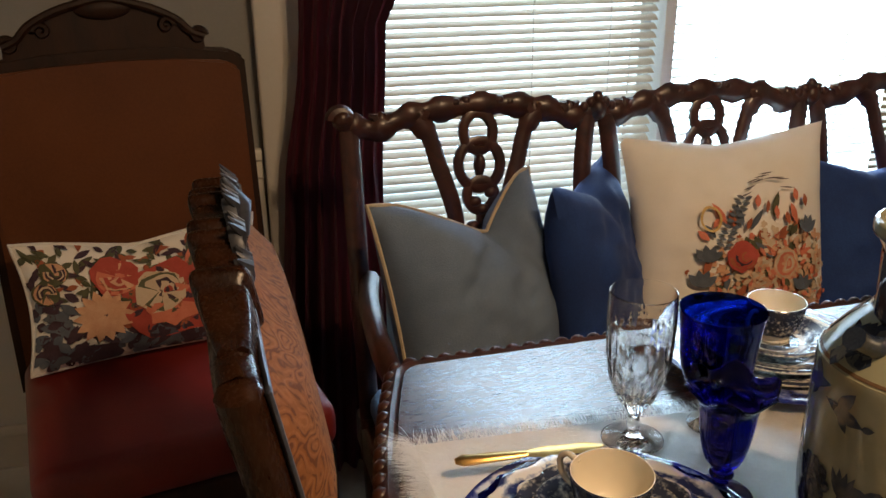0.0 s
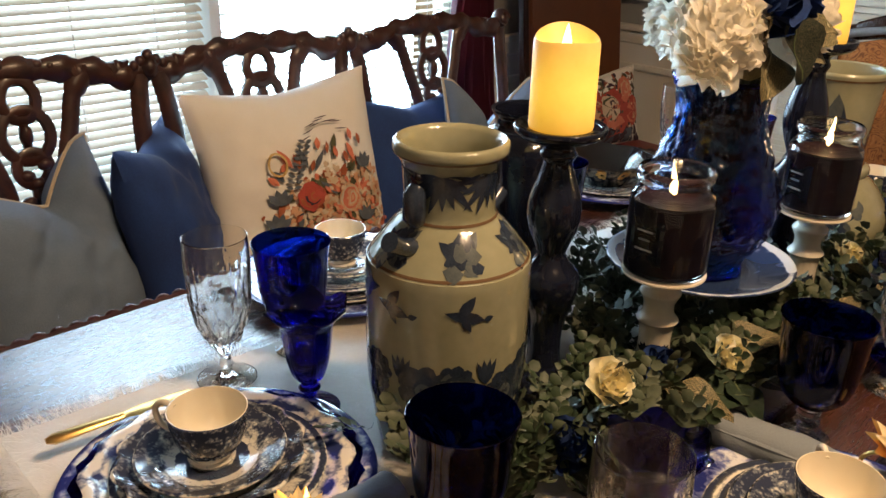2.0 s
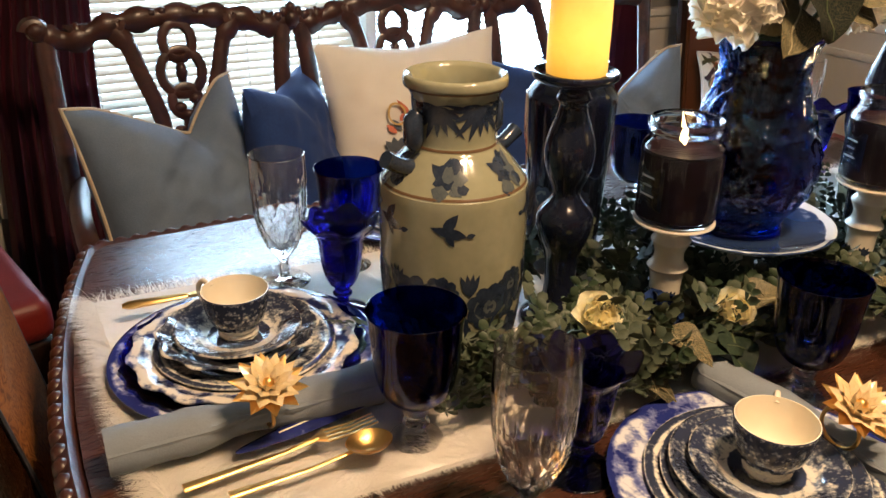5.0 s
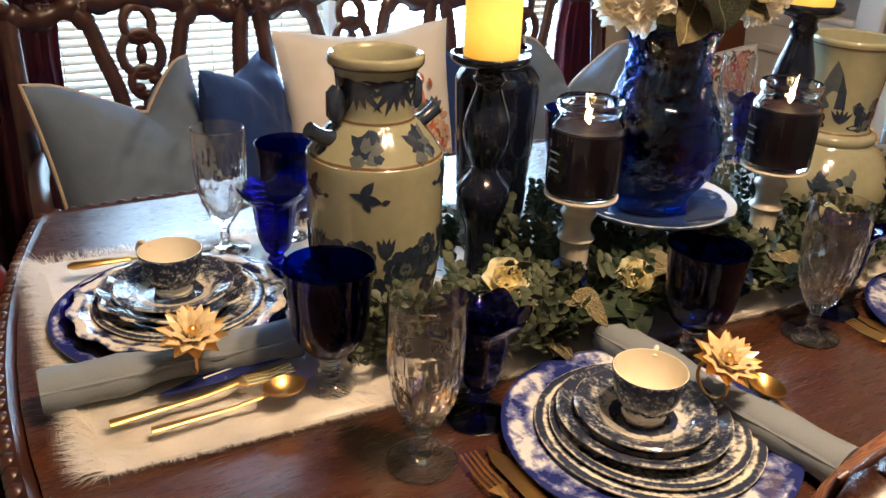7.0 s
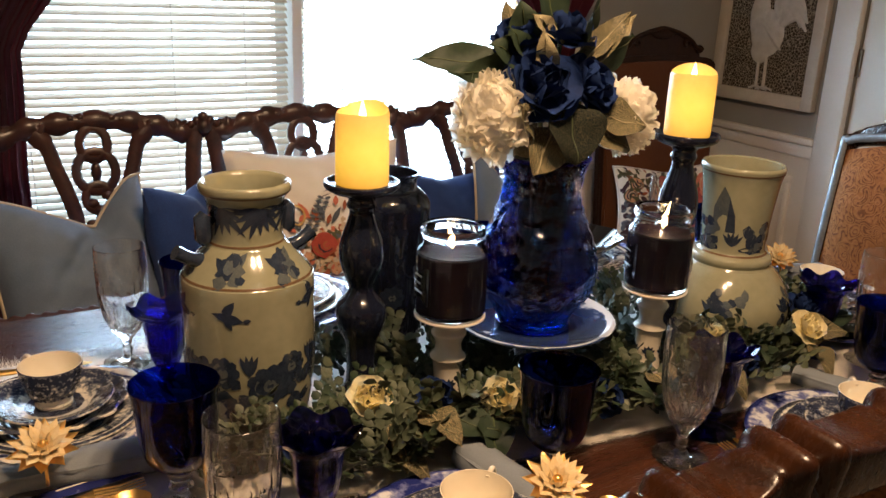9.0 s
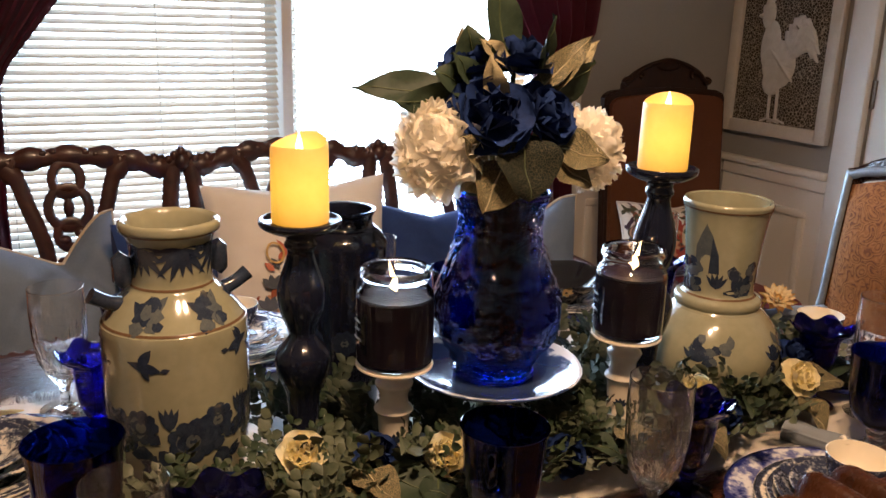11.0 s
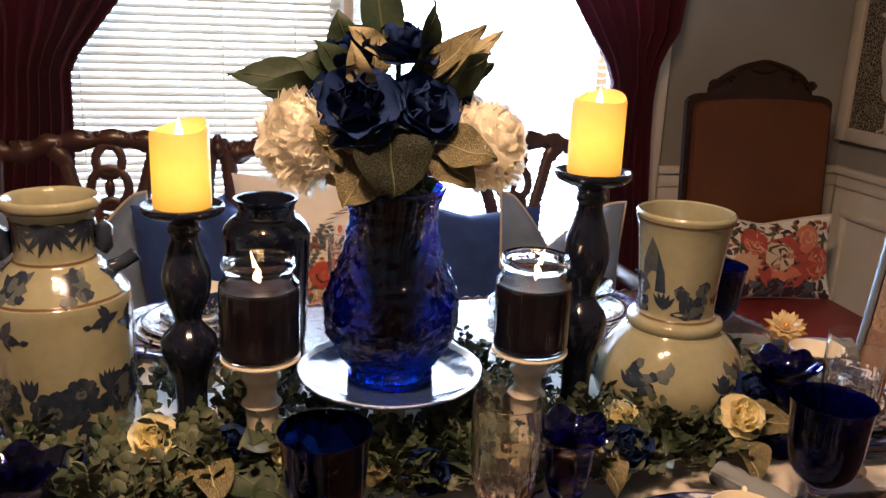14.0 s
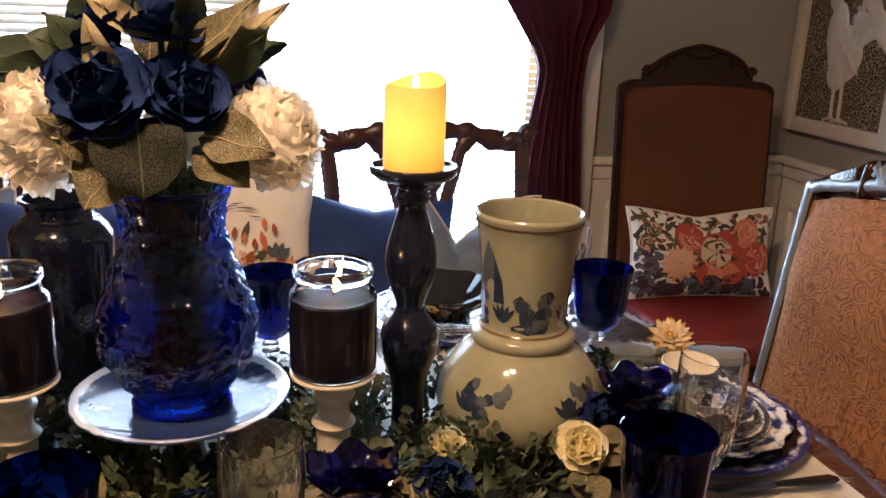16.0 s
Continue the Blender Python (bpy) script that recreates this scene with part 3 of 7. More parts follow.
for a in (30, 50, 70, 90, 112):
    q = radians(a)
    tube(bm, curve([(-0.014, cy - 0.04, cz + 0.02), (-0.015, cy - 0.07 - 0.05 * math.cos(q), cz + 0.03 + 0.10 * math.sin(q)), (-0.014, cy - 0.085 - 0.07 * math.cos(q), cz + 0.10 * math.sin(q) - 0.02)], 6), [0.012 + 0.010 * math.sin(math.pi * i / 12) for i in range(13)], 6, 0.4, (1, 0, 0))
for k in range(8):
    q = radians(18 + 15 * k)
    L = 0.10 + 0.035 * math.sin(k * 0.45)
    tube(bm, curve([(-0.015, cy - 0.045, cz + 0.015), (-0.017, cy - 0.06 - L * 0.6 * math.cos(q), cz + 0.03 + L * math.sin(q)), (-0.015, cy - 0.075 - L * 0.95 * math.cos(q), cz + 0.02 + L * 0.85 * math.sin(q) - 0.03)], 5), [0.004 + 0.009 * math.sin(math.pi * i / 10) for i in range(11)], 6, 0.45, (1, 0, 0))
for k in range(6):
    tube(bm, curve([(-0.023, cy + 0.035 - 0.012 * k, cz + 0.05 - 0.012 * k), (-0.024, cy - 0.01 - 0.010 * k, cz + 0.015 - 0.011 * k), (-0.021, cy - 0.055 - 0.004 * k, cz + 0.01 - 0.013 * k)], 4), [0.002, 0.006, 0.008, 0.008, 0.008, 0.007, 0.006, 0.004, 0.002], 6, 0.4, (1, 0, 0))
for k in range(4):
    ball(bm, (-0.015, cy + 0.055 + 0.012 * k, cz + 0.225 - 0.004 * k * k), (0.006, 0.009, 0.014))
for dy in (-0.012, 0.022):
    tube(bm, [(-0.014, cy + dy, cz - 0.09), (-0.014, cy + dy - 0.004, cz - 0.19)], 0.006, 6)
    for f in (-0.045, -0.02, 0.03):
        tube(bm, [(-0.014, cy + dy - 0.004, cz - 0.19), (-0.014, cy + dy + f, cz - 0.205 + 0.1 * abs(f))], 0.004, 5)
part("relief", bm, M_CHALK, pic, "raised chalk-white plaster relief")


# curtains: swagged across the top and tied back at the sides
def drape(rows, label):
    """rows: (height, inner edge, outer edge); folds run down the cloth."""
    ob = thing("curtain", (0, 1.40, 0), label, "curtain", "curtains at the window")
    bm = bmesh.new()
    n = 60
    sheets = []
    for z, xi, xo in rows:
        pts = []
        for k in range(n + 1):
            u = k / n
            x = xi + (xo - xi) * u
            w = abs(xo - xi)
            amp = 0.020 * min(1.0, 0.35 / max(w, 0.1)) + 0.006
            y = amp * math.sin(u * 2 * math.pi * 7 + 0.6 * math.sin(z * 4)) + 0.008 * math.sin(u * 51 + z * 3)
            pts.append((x, y, z))
        sheets.append(pts)
    V = [[bm.verts.new(p) for p in s] for s in sheets]
    for A, B in zip(V, V[1:]):
        for k in range(n):
            bm.faces.new((A[k], A[k + 1], B[k + 1], B[k]))
    bmesh.ops.solidify(bm, geom=bm.faces[:], thickness=0.004)
    part("cloth", bm, M_CURTAIN, ob)
    return ob


def steps(table, n=40):
    zs = [r[0] for r in table]
    out = []
    for i in range(n + 1):
        z = zs[0] + (zs[-1] - zs[0]) * i / n
        out.append((z, *(float(np.interp(z, zs, [r[c] for r in table])) for c in (1, 2))))
    return out


drape(steps([(0.04, -0.62, -0.88), (0.42, -0.615, -0.87), (0.85, -0.615, -0.835), (1.02, -0.605, -0.80), (1.17, -0.60, -0.785), (1.26, -0.53, -0.785), (1.355, -0.455, -0.80), (1.6, -0.28, -0.86), (1.9, -0.05, -0.93), (2.15, 0.1, -0.95)]),
      "burgundy satin curtain tied back beside the window")
drape(steps([(0.04, 0.91, 1.13), (0.60, 0.905, 1.115), (0.85, 0.895, 1.09), (1.0, 0.915, 1.075), (1.10, 0.930, 1.07), (1.17, 0.935, 1.075), (1.235, 0.89, 1.085), (1.275, 0.862, 1.125), (1.30, 0.845, 1.135), (1.41, 0.772, 1.15), (1.6, 0.61, 1.20), (1.9, 0.36, 1.26), (2.15, 0.2, 1.28)]),
      "burgundy satin curtain tied back beside the window")

# ceiling lamp with two downward cups over the near side of the table
LX, LY, LZ = -0.22, -0.62, 2.44
lampob = thing("ceiling_lamp", (LX, LY, LZ), "brass ceiling lamp with two warm downward cups", "lamp")
part("canopy", lathe(bmesh.new(), [(0, 0), (0.07, 0), (0.065, -0.02), (0.02, -0.035), (0, -0.035)], 24), M_GOLD, lampob)
part("bar", tube(bmesh.new(), [(-0.14, 0, -0.06), (0.14, 0, -0.06)], 0.009, 10), M_GOLD, lampob)
part("stem", tube(bmesh.new(), [(0, 0, -0.03), (0, 0, -0.06)], 0.009, 10), M_GOLD, lampob)
for x in (-0.13, 0.13):
    cup = part("cup", lathe(bmesh.new(), [(0.012, 0), (0.03, -0.01), (0.066, -0.11), (0.070, -0.12), (0.067, -0.12), (0.028, -0.014), (0.012, -0.004)], 28, (x, 0, -0.06)), M_GOLD, lampob, "brass cup shade")
    part("bulb", ball(bmesh.new(), (x, 0, -0.105), (0.024, 0.024, 0.03), 12, 8), M_BULB, lampob, "warm glowing bulb")
    li = area("lamp_light", look((LX + x, LY, LZ - 0.185), (LX + x, LY, 0)), 0.11, 0.11, 16.5, (1.0, 0.66, 0.38))

# ---------- dining table ----------
TOP = 0.76
TX0, TX1, TY0, TY1 = -0.866, 0.862, -0.60, 0.605


def slab(bm, outline, z0, z1):
    a = [bm.verts.new((x, y, z0)) for x, y in outline]
    b = [bm.verts.new((x, y, z1)) for x, y in outline]
    n = len(a)
    for k in range(n):
        bm.faces.new((a[k], a[(k + 1) % n], b[(k + 1) % n], b[k]))
    bm.faces.new(a[::-1])
    bm.faces.new(b)
    return bm


table = thing("dining_table", (0, 0, 0), "long polished mahogany dining table with a carved edge", "table")


def bowed(inset, n=14):
    """The table's outline: straight long sides, ends that swell outwards, small rounded corners."""
    out = []
    y0, y1, r = TY0 + inset, TY1 - inset, 0.018

    def end(y, e):
        return (TX1 - inset if e > 0 else TX0 + inset) - e * 0.28 * y * y
    for e, ys in ((1, np.linspace(y0 + r, y1 - r, n)), (-1, np.linspace(y1 - r, y0 + r, n))):
        first, last = (y0, y1) if e > 0 else (y1, y0)
        out.append((end(first, e) - e * r, first))
        out.append((end(first, e) - e * r * 0.3, first + e * r * 0.3))
        out += [(end(y, e), y) for y in ys]
        out.append((end(last, e) - e * r * 0.3, last - e * r * 0.3))
        out.append((end(last, e) - e * r, last))
    return out


part("tabletop", slab(bmesh.new(), bowed(0.02), TOP - 0.03, TOP), M_TABLE, table, "glossy mahogany top", smooth=False)
bm = bmesh.new()
ring = bowed(0.0)
tube(bm, [(x, y, TOP - 0.022) for x, y in bowed(0.008)], 0.017, 8, 1.3, (0, 0, 1), True)
tot = 0.0
for k in range(len(ring)):
    p, q = Vector((*ring[k], 0)), Vector((*ring[(k + 1) % len(ring)], 0))
    L = (q - p).length
    while tot < L:
        c = p.lerp(q, tot / L)
        ang = math.atan2(q.y - p.y, q.x - p.x)
        bmesh.ops.create_uvsphere(bm, u_segments=7, v_segments=5, radius=1, matrix=Matrix.LocRotScale((c.x, c.y, TOP - 0.013), Euler((0, 0.5, ang)), (0.0135, 0.0115, 0.015)))
        tot += 0.026
    tot -= L
part("carved_edge", bm, M_CARVED, table, "dark gadrooned carved edge")
part("apron", slab(bmesh.new(), bowed(0.06), TOP - 0.13, TOP - 0.03), M_CARVED, table, smooth=False)
leg = smooth_profile([(0.03, 0), (0.045, 0.03), (0.035, 0.08), (0.028, 0.2), (0.04, 0.36), (0.055, 0.47), (0.04, 0.54), (0.05, 0.6), (0.05, 0.64)])
for x in (TX0 + 0.14, TX1 - 0.14):
    for y in (TY0 + 0.14, TY1 - 0.14):
        part("leg", lathe(bmesh.new(), leg, 20, (x, y, 0)), M_CARVED, table)

# ---------- carved settee ----------
settee = thing("settee", (0, 1.105, 0), "carved mahogany triple-back settee with pierced splats", "settee")
SX = [-0.735, -0.232, 0.266, 0.79]
lean = 0.16


def back(x, z, dy=0.0):
    """A place on the leaning back."""
    return (x, (z - 1.02) * lean + dy, z)


crest = []
for a, b in zip(SX, SX[1:]):
    w = b - a
    for u, dz in ((0.0, 0.0), (0.10, -0.012), (0.22, 0.008), (0.34, 0.018), (0.5, 0.022), (0.66, 0.018), (0.78, 0.008), (0.90, -0.012)):
        crest.append(back(a + u * w, 0.995 + dz))
crest.append(back(SX[-1], 0.995))
bm = bmesh.new()
line = curve(crest, 5)
tube(bm, line, [0.023 + 0.005 * math.sin(i * 1.3) for i in range(len(line))], 8, 0.6)
part("crest_rail", bm, M_CARVED, settee, "serpentine carved crest rail")
for i, x in enumerate(SX):
    end = i in (0, 3)
    bm = bmesh.new()
    for dx in ((0.0,) if end else (-0.034, 0.034)):
        s = 1 if dx > 0 else -1
        tube(bm, curve([back(x + dx * 0.6, 0.985), back(x + dx, 0.86), back(x + dx * 0.95, 0.65), back(x + dx, 0.42)], 5), 0.0195, 8, 0.7)
        if end:
            tube(bm, curve([back(x, 0.42), back(x, 0.2), (x, -0.02, 0.0)], 4), 0.022, 8)
    part("stile", bm, M_CARVED, settee)
    if end:
        bm = bmesh.new()
        e = -1 if i == 0 else 1
        sp = [back(x + e * (0.012 + 0.022 * math.cos(a) * (1 - a / 9)), 1.005 + 0.022 * math.sin(a) * (1 - a / 9)) for a in np.linspace(0, 6.5, 22)]
        tube(bm, sp, 0.011, 7, 1.6)
        part("scroll_end", bm, M_CARVED, settee)
        part("scroll_eye", ball(bmesh.new(), back(x + e * 0.012, 1.008, -0.004), (0.020, 0.020, 0.018)), M_CARVED, settee)
    else:
        for dx, dz, r in ((0, 0.022, 0.013), (-0.016, 0.014, 0.011), (0.016, 0.014, 0.011), (-0.030, 0.006, 0.010), (0.030, 0.006, 0.010), (0, 0.0, 0.019)):
            part("finial_leaf", ball(bmesh.new(), back(x + dx, 0.996 + dz, -0.008), (r, r * 0.9, r * 1.15), 8, 6), M_CARVED, settee)
for a, b in zip(SX, SX[1:]):
    c, w = (a + b) / 2, b - a
    bm = bmesh.new()
    for dx in (-0.19, -0.115, 0.115, 0.19):
        for k in range(3):
            lean_k = 0.012 * (k - 1)
            z0 = 1.004 - abs(dx) * 0.05
            part("leaf_scroll", tube(bmesh.new(), [back(c + dx + lean_k * 0.5, z0, -0.004), back(c + dx + lean_k, z0 + 0.014, -0.006), back(c + dx + lean_k * 1.9, z0 + 0.022 - 0.005 * abs(k - 1), -0.003)], [0.010, 0.010, 0.004], 6, 0.9), M_CARVED, settee)
    for k in range(-3, 4):
        part("bead", ball(bmesh.new(), back(c + 0.022 * k, 1.030 - 0.0010 * k * k, -0.004), (0.012, 0.011, 0.009), 7, 5), M_CARVED, settee)
    bm = bmesh.new()
    for s in (-1, 1):
        tube(bm, curve([back(c + s * 0.125, 1.0), back(c + s * 0.098, 0.965), back(c + s * 0.082, 0.91), back(c + s * 0.060, 0.84), back(c + s * 0.052, 0.78), back(c + s * 0.068, 0.68), back(c + s * 0.03, 0.52)], 5), [0.022] * 5 + [0.017] * 26, 8, 0.6)
    for cz, rx, rz in ((0.968, 0.030, 0.036), (0.905, 0.043, 0.046), (0.845, 0.028, 0.03)):
        tube(bm, [back(c + rx * math.cos(q), cz + rz * math.sin(q), -0.003) for q in np.linspace(0, 2 * math.pi, 25)[:-1]], 0.0112, 7, 0.8, (0, 1, 0), True)
    for z0, z1, r in ((0.935, 0.87, 0.009), (0.82, 0.5, 0.014)):
        tube(bm, [back(c, z0), back(c, (z0 + z1) / 2), back(c, z1)], [r * 0.7, r * 1.3, r * 0.7], 7)
    for k in range(7):
        ball(bm, back(c + 0.02 * math.cos(k * 2.4), 0.85 - 0.016 * k, -0.006), (0.015, 0.011, 0.012), 7, 5)
    ball(bm, back(c, 0.905, -0.006), (0.012, 0.011, 0.022), 8, 6)
    part("splat", bm, M_CARVED, settee, "pierced splat of interlaced rings")
part("seat_rail", boxed(SX[0] - 0.02, SX[3] + 0.02, -0.52, -0.03, 0.33, 0.41, bevel=0.012), M_CARVED, settee)
part("seat", boxed(SX[0], SX[3], -0.51, -0.07, 0.41, 0.475, bevel=0.025, seg=3), M_GREY, settee, "blue-grey upholstered seat")
for x in (SX[0] + 0.02, SX[3] - 0.02):
    part("leg", tube(bmesh.new(), curve([(x, -0.49, 0.36), (x, -0.52, 0.22), (x, -0.47, 0.09), (x, -0.50, 0.0)], 5), [0.032 - 0.0008 * i for i in range(16)], 9), M_CARVED, settee)
    e = -1 if x < 0 else 1
    part("arm", tube(bmesh.new(), curve([back(x, 0.70), (x + e * 0.02, -0.15, 0.69), (x + e * 0.03, -0.33, 0.68), (x + e * 0.02, -0.42, 0.66), (x, -0.44, 0.62)], 6), [0.02 + 0.006 * (i > 16) for i in range(25)], 9), M_CARVED, settee)
    part("arm_post", tube(bmesh.new(), curve([(x, -0.42, 0.66), (x + e * 0.01, -0.38, 0.55), (x, -0.42, 0.40)], 6), 0.02, 9), M_CARVED, settee)


# ---------- cushions ----------
def cushion_point(u, v, w, h, th, chop, side):
    """A place on a plump square cushion; chop: how deep its top is dented, and where along the edge."""
    depth, at = chop if isinstance(chop, tuple) else (chop, -0.05)
    x = w / 2 * u * (1 - 0.085 * (1 - v * v))
    z = h / 2 * v * (1 - 0.085 * (1 - u * u))
    top = max(0.0, (v + 0.25) / 1.25)
    reach = (1 + at) * 0.80 if u < at else (1 - at) * 0.80
    z -= depth * max(0.0, 1 - abs(u - at) / reach) ** 1.35 * top ** 1.5
    t = th / 2 * max(0.0, (1 - u * u) * (1 - v * v)) ** 0.5
    t *= 1 - min(0.40, depth * 4) * math.exp(-((u - at) / 0.20) ** 2) * top
    for run, deep in ((0.45, 4.3), (-0.75, 3.0)):
        crease = abs((u - at) * 0.80 + (v - 0.95) * run)
        t *= 1 - min(0.38, depth * deep) * math.exp(-(crease / 0.10) ** 2) * max(0.0, min(1.0, (v + 0.35) * 1.1))
    t += 0.0065 * noise.noise(Vector((u * 4.0 + v * 3.0 + w * 7, v * 7.0 - u * 4, side * 2 + h))) * ((1 - u * u) * (1 - v * v)) ** 0.5
    t += 0.010 * noise.noise(Vector((u * 2.3 + w * 9, v * 2.3 + h * 5, side))) * (1 - u * u) * (1 - v * v)
    return Vector((x, side * t, z))


def cushion(name, m, w, h, th, material, chop, label, piping=None, group="cushions on the settee", n=40):
    ob = thing(name, m, label, "cushion", group)
    bm = bmesh.new()
    for side in (-1, 1):
        V = [[bm.verts.new(cushion_point(-1 + 2 * i / n, -1 + 2 * j / n, w, h, th, chop, side)) for i in range(n + 1)] for j in range(n + 1)]
        for j in range(n):
            for i in range(n):
                bm.faces.new((V[j][i], V[j][i + 1], V[j + 1][i + 1], V[j + 1][i]))
    bmesh.ops.remove_doubles(bm, verts=bm.verts[:], dist=1e-5)
    part("cover", bm, material, ob)
    if piping:
        loop = [(-1 + 2 * i / 20, -1) for i in range(20)] + [(1, -1 + 2 * i / 20) for i in range(20)] + [(1 - 2 * i / 20, 1) for i in range(20)] + [(-1, 1 - 2 * i / 20) for i in range(20)]
        part("piping", tube(bmesh.new(), [cushion_point(u, v, w, h, th, chop, -1) for u, v in loop], 0.0042, 6, 1.0, (0, 1, 0), True), piping, ob, "corded edge")
    return ob


class Print:
    """Motifs printed on the front of a cushion; each colour is one thin layer of cloth."""
    def __init__(self, size):
        self.size, self.layers, self.k = size, {}, 0

    def shape(self, color, pts):
        bm = self.layers.setdefault(color, bmesh.new())
        self.k += 1
        lift = 0.0012 + 0.000012 * self.k
        w, h, th, chop = self.size
        vs = [bm.verts.new(cushion_point(max(-0.99, min(0.99, u)), max(-0.99, min(0.99, v)), w, h, th, chop, -1) - Vector((0, lift, 0))) for u, v in pts]
        cu, cv = sum(p[0] for p in pts) / len(pts), sum(p[1] for p in pts) / len(pts)
        c = bm.verts.new(cushion_point(max(-0.99, min(0.99, cu)), max(-0.99, min(0.99, cv)), w, h, th, chop, -1) - Vector((0, lift, 0)))
        for i in range(len(vs)):
            bm.faces.new((vs[i], vs[(i + 1) % len(vs)], c))

    def blob(self, color, u, v, r, rz=None, wob=0.18, rot=0.0, n=14, seed=0):
        rnd = random.Random(seed + self.k)
        asp = self.size[0] / self.size[1]
        pts = []
        for k in range(n):
            a = 2 * math.pi * k / n
            q = 1 + rnd.uniform(-wob, wob)
            x, y = r * q * math.cos(a), (rz or r) * q * math.sin(a)
            pts.append((u + x * math.cos(rot) - y * math.sin(rot), v + (x * math.sin(rot) + y * math.cos(rot)) * asp))
        self.shape(color, pts)

    def leaf(self, color, u, v, l, w, rot):
        asp = self.size[0] / self.size[1]
        pts = []
        for t in np.linspace(0, 1, 6):
            pts.append((l * t, w * math.sin(math.pi * t)))
        for t in np.linspace(1, 0, 6)[1:-1]:
            pts.append((l * t, -w * math.sin(math.pi * t)))
        self.shape(color, [(u + x * math.cos(rot) - y * math.sin(rot), v + (x * math.sin(rot) + y * math.cos(rot)) * asp) for x, y in pts])

    def rose(self, cols, u, v, r, seed=0):
        for k in range(7):
            self.blob(cols[k % len(cols)], u + 0.03 * r * k, v, r * (1 - 0.135 * k), None, 0.10, 0.4 * k, 16, seed + k)

    def put(self, ob):
        for color, bm in self.layers.items():
            part("print", bm, M_FABRIC[color], ob, color + " printed motif", smooth=True)["kind"] = "stuff"


cushion("cushion", pose(-0.546, 0.905, 0.688, -16, 0, 24), 0.378, 0.45, 0.23, M_GREY, (0.085, 0.28), "blue-grey linen cushion with sand piping and a dented top", M_PIPING)
cushion("cushion", pose(-0.275, 0.975, 0.695, -12, 3, 50), 0.36, 0.42, 0.17, M_NAVY, 0.03, "navy velvet cushion leaning on its neighbour")
white = cushion("cushion", pose(0.03, 0.99, 0.725, -14, -1, -2), 0.46, 0.46, 0.17, M_CREAM, 0.012, "cream linen cushion printed with autumn flowers")
pr = Print((0.46, 0.46, 0.17, 0.012))
rg = random.Random(4)
for k in range(800):
    u, v = rg.gauss(0.14, 0.42), rg.gauss(-0.48, 0.34)
    if v < -0.94 or not -0.62 < u < 0.86 or v > 0.28 - 0.5 * abs(u - 0.25):
        continue
    pr.blob(rg.choice(["peach", "rust", "peach", "coral", "sand", "sand", "peach", "rust", "moss"]), u, v, rg.uniform(0.02, 0.058), None, 0.5, 0, 12, k)
for k in range(16):
    pr.leaf(rg.choice(["moss", "slate", "rust", "coral"]), rg.uniform(-0.5, 0.6), rg.uniform(-0.5, 0.25), rg.uniform(0.12, 0.26), 0.035, rg.uniform(0.6, 2.6))
for k in range(420):
    u, v = rg.gauss(0.22, 0.36), rg.gauss(-0.55, 0.26)
    if -0.9 < v < 0.1 and -0.45 < u < 0.86:
        pr.leaf(rg.choice(["peach", "sand", "peach", "coral", "sand"]), u, v, rg.uniform(0.05, 0.11), 0.022, rg.uniform(0, 6.28))
pr.rose(["red", "rust", "red", "plum"], -0.12, -0.10, 0.15, 3)
pr.rose(["peach", "sand", "coral"], 0.35, -0.22, 0.16, 9)
for k in range(9):
    pr.leaf("slate", -0.30 + 0.03 * k, 0.02 + 0.055 * k, 0.09, 0.02, 0.1)
    pr.leaf("slate", -0.30 + 0.03 * k, 0.02 + 0.055 * k, 0.09, 0.02, 2.7)
for k in range(7):
    pr.leaf("coral" if k % 2 else "rust", -0.05 + 0.11 * k, 0.15 + 0.07 * ((k * 3) % 4), 0.13, 0.03, 1.2 + 0.1 * k)
for k in range(10):
    pr.leaf("plum", -0.12 + 0.05 * k, 0.48 + 0.15 * math.sin(k * 0.32) + 0.02 * (k % 3), 0.16, 0.006, 0.25 - 0.05 * k)
for k in range(24):
    a = k * math.pi / 12
    pr.leaf("gold", -0.40 + 0.085 * math.cos(a), 0.28 + 0.11 * math.sin(a), 0.05, 0.012, a + 1.6)
for s in ((-0.52, -0.35), (-0.46, -0.12), (0.62, 0.05), (0.55, -0.5)):
    for k in range(4):
        pr.leaf("slate", s[0], s[1], 0.17, 0.04, 0.6 + 0.55 * k)
pr.put(white)
cushion("cushion", pose(0.40, 0.985, 0.665, -20, 5, 5), 0.40, 0.42, 0.18, M_NAVY, 0.02, "navy velvet cushion slumped against the settee back")
cushion("cushion", pose(0.60, 0.90, 0.682, -15, 4, -8), 0.33, 0.44, 0.19, M_GREY, (0.115, -0.2), "blue-grey linen cushion with pale piping and a dented top", M_PIPING)


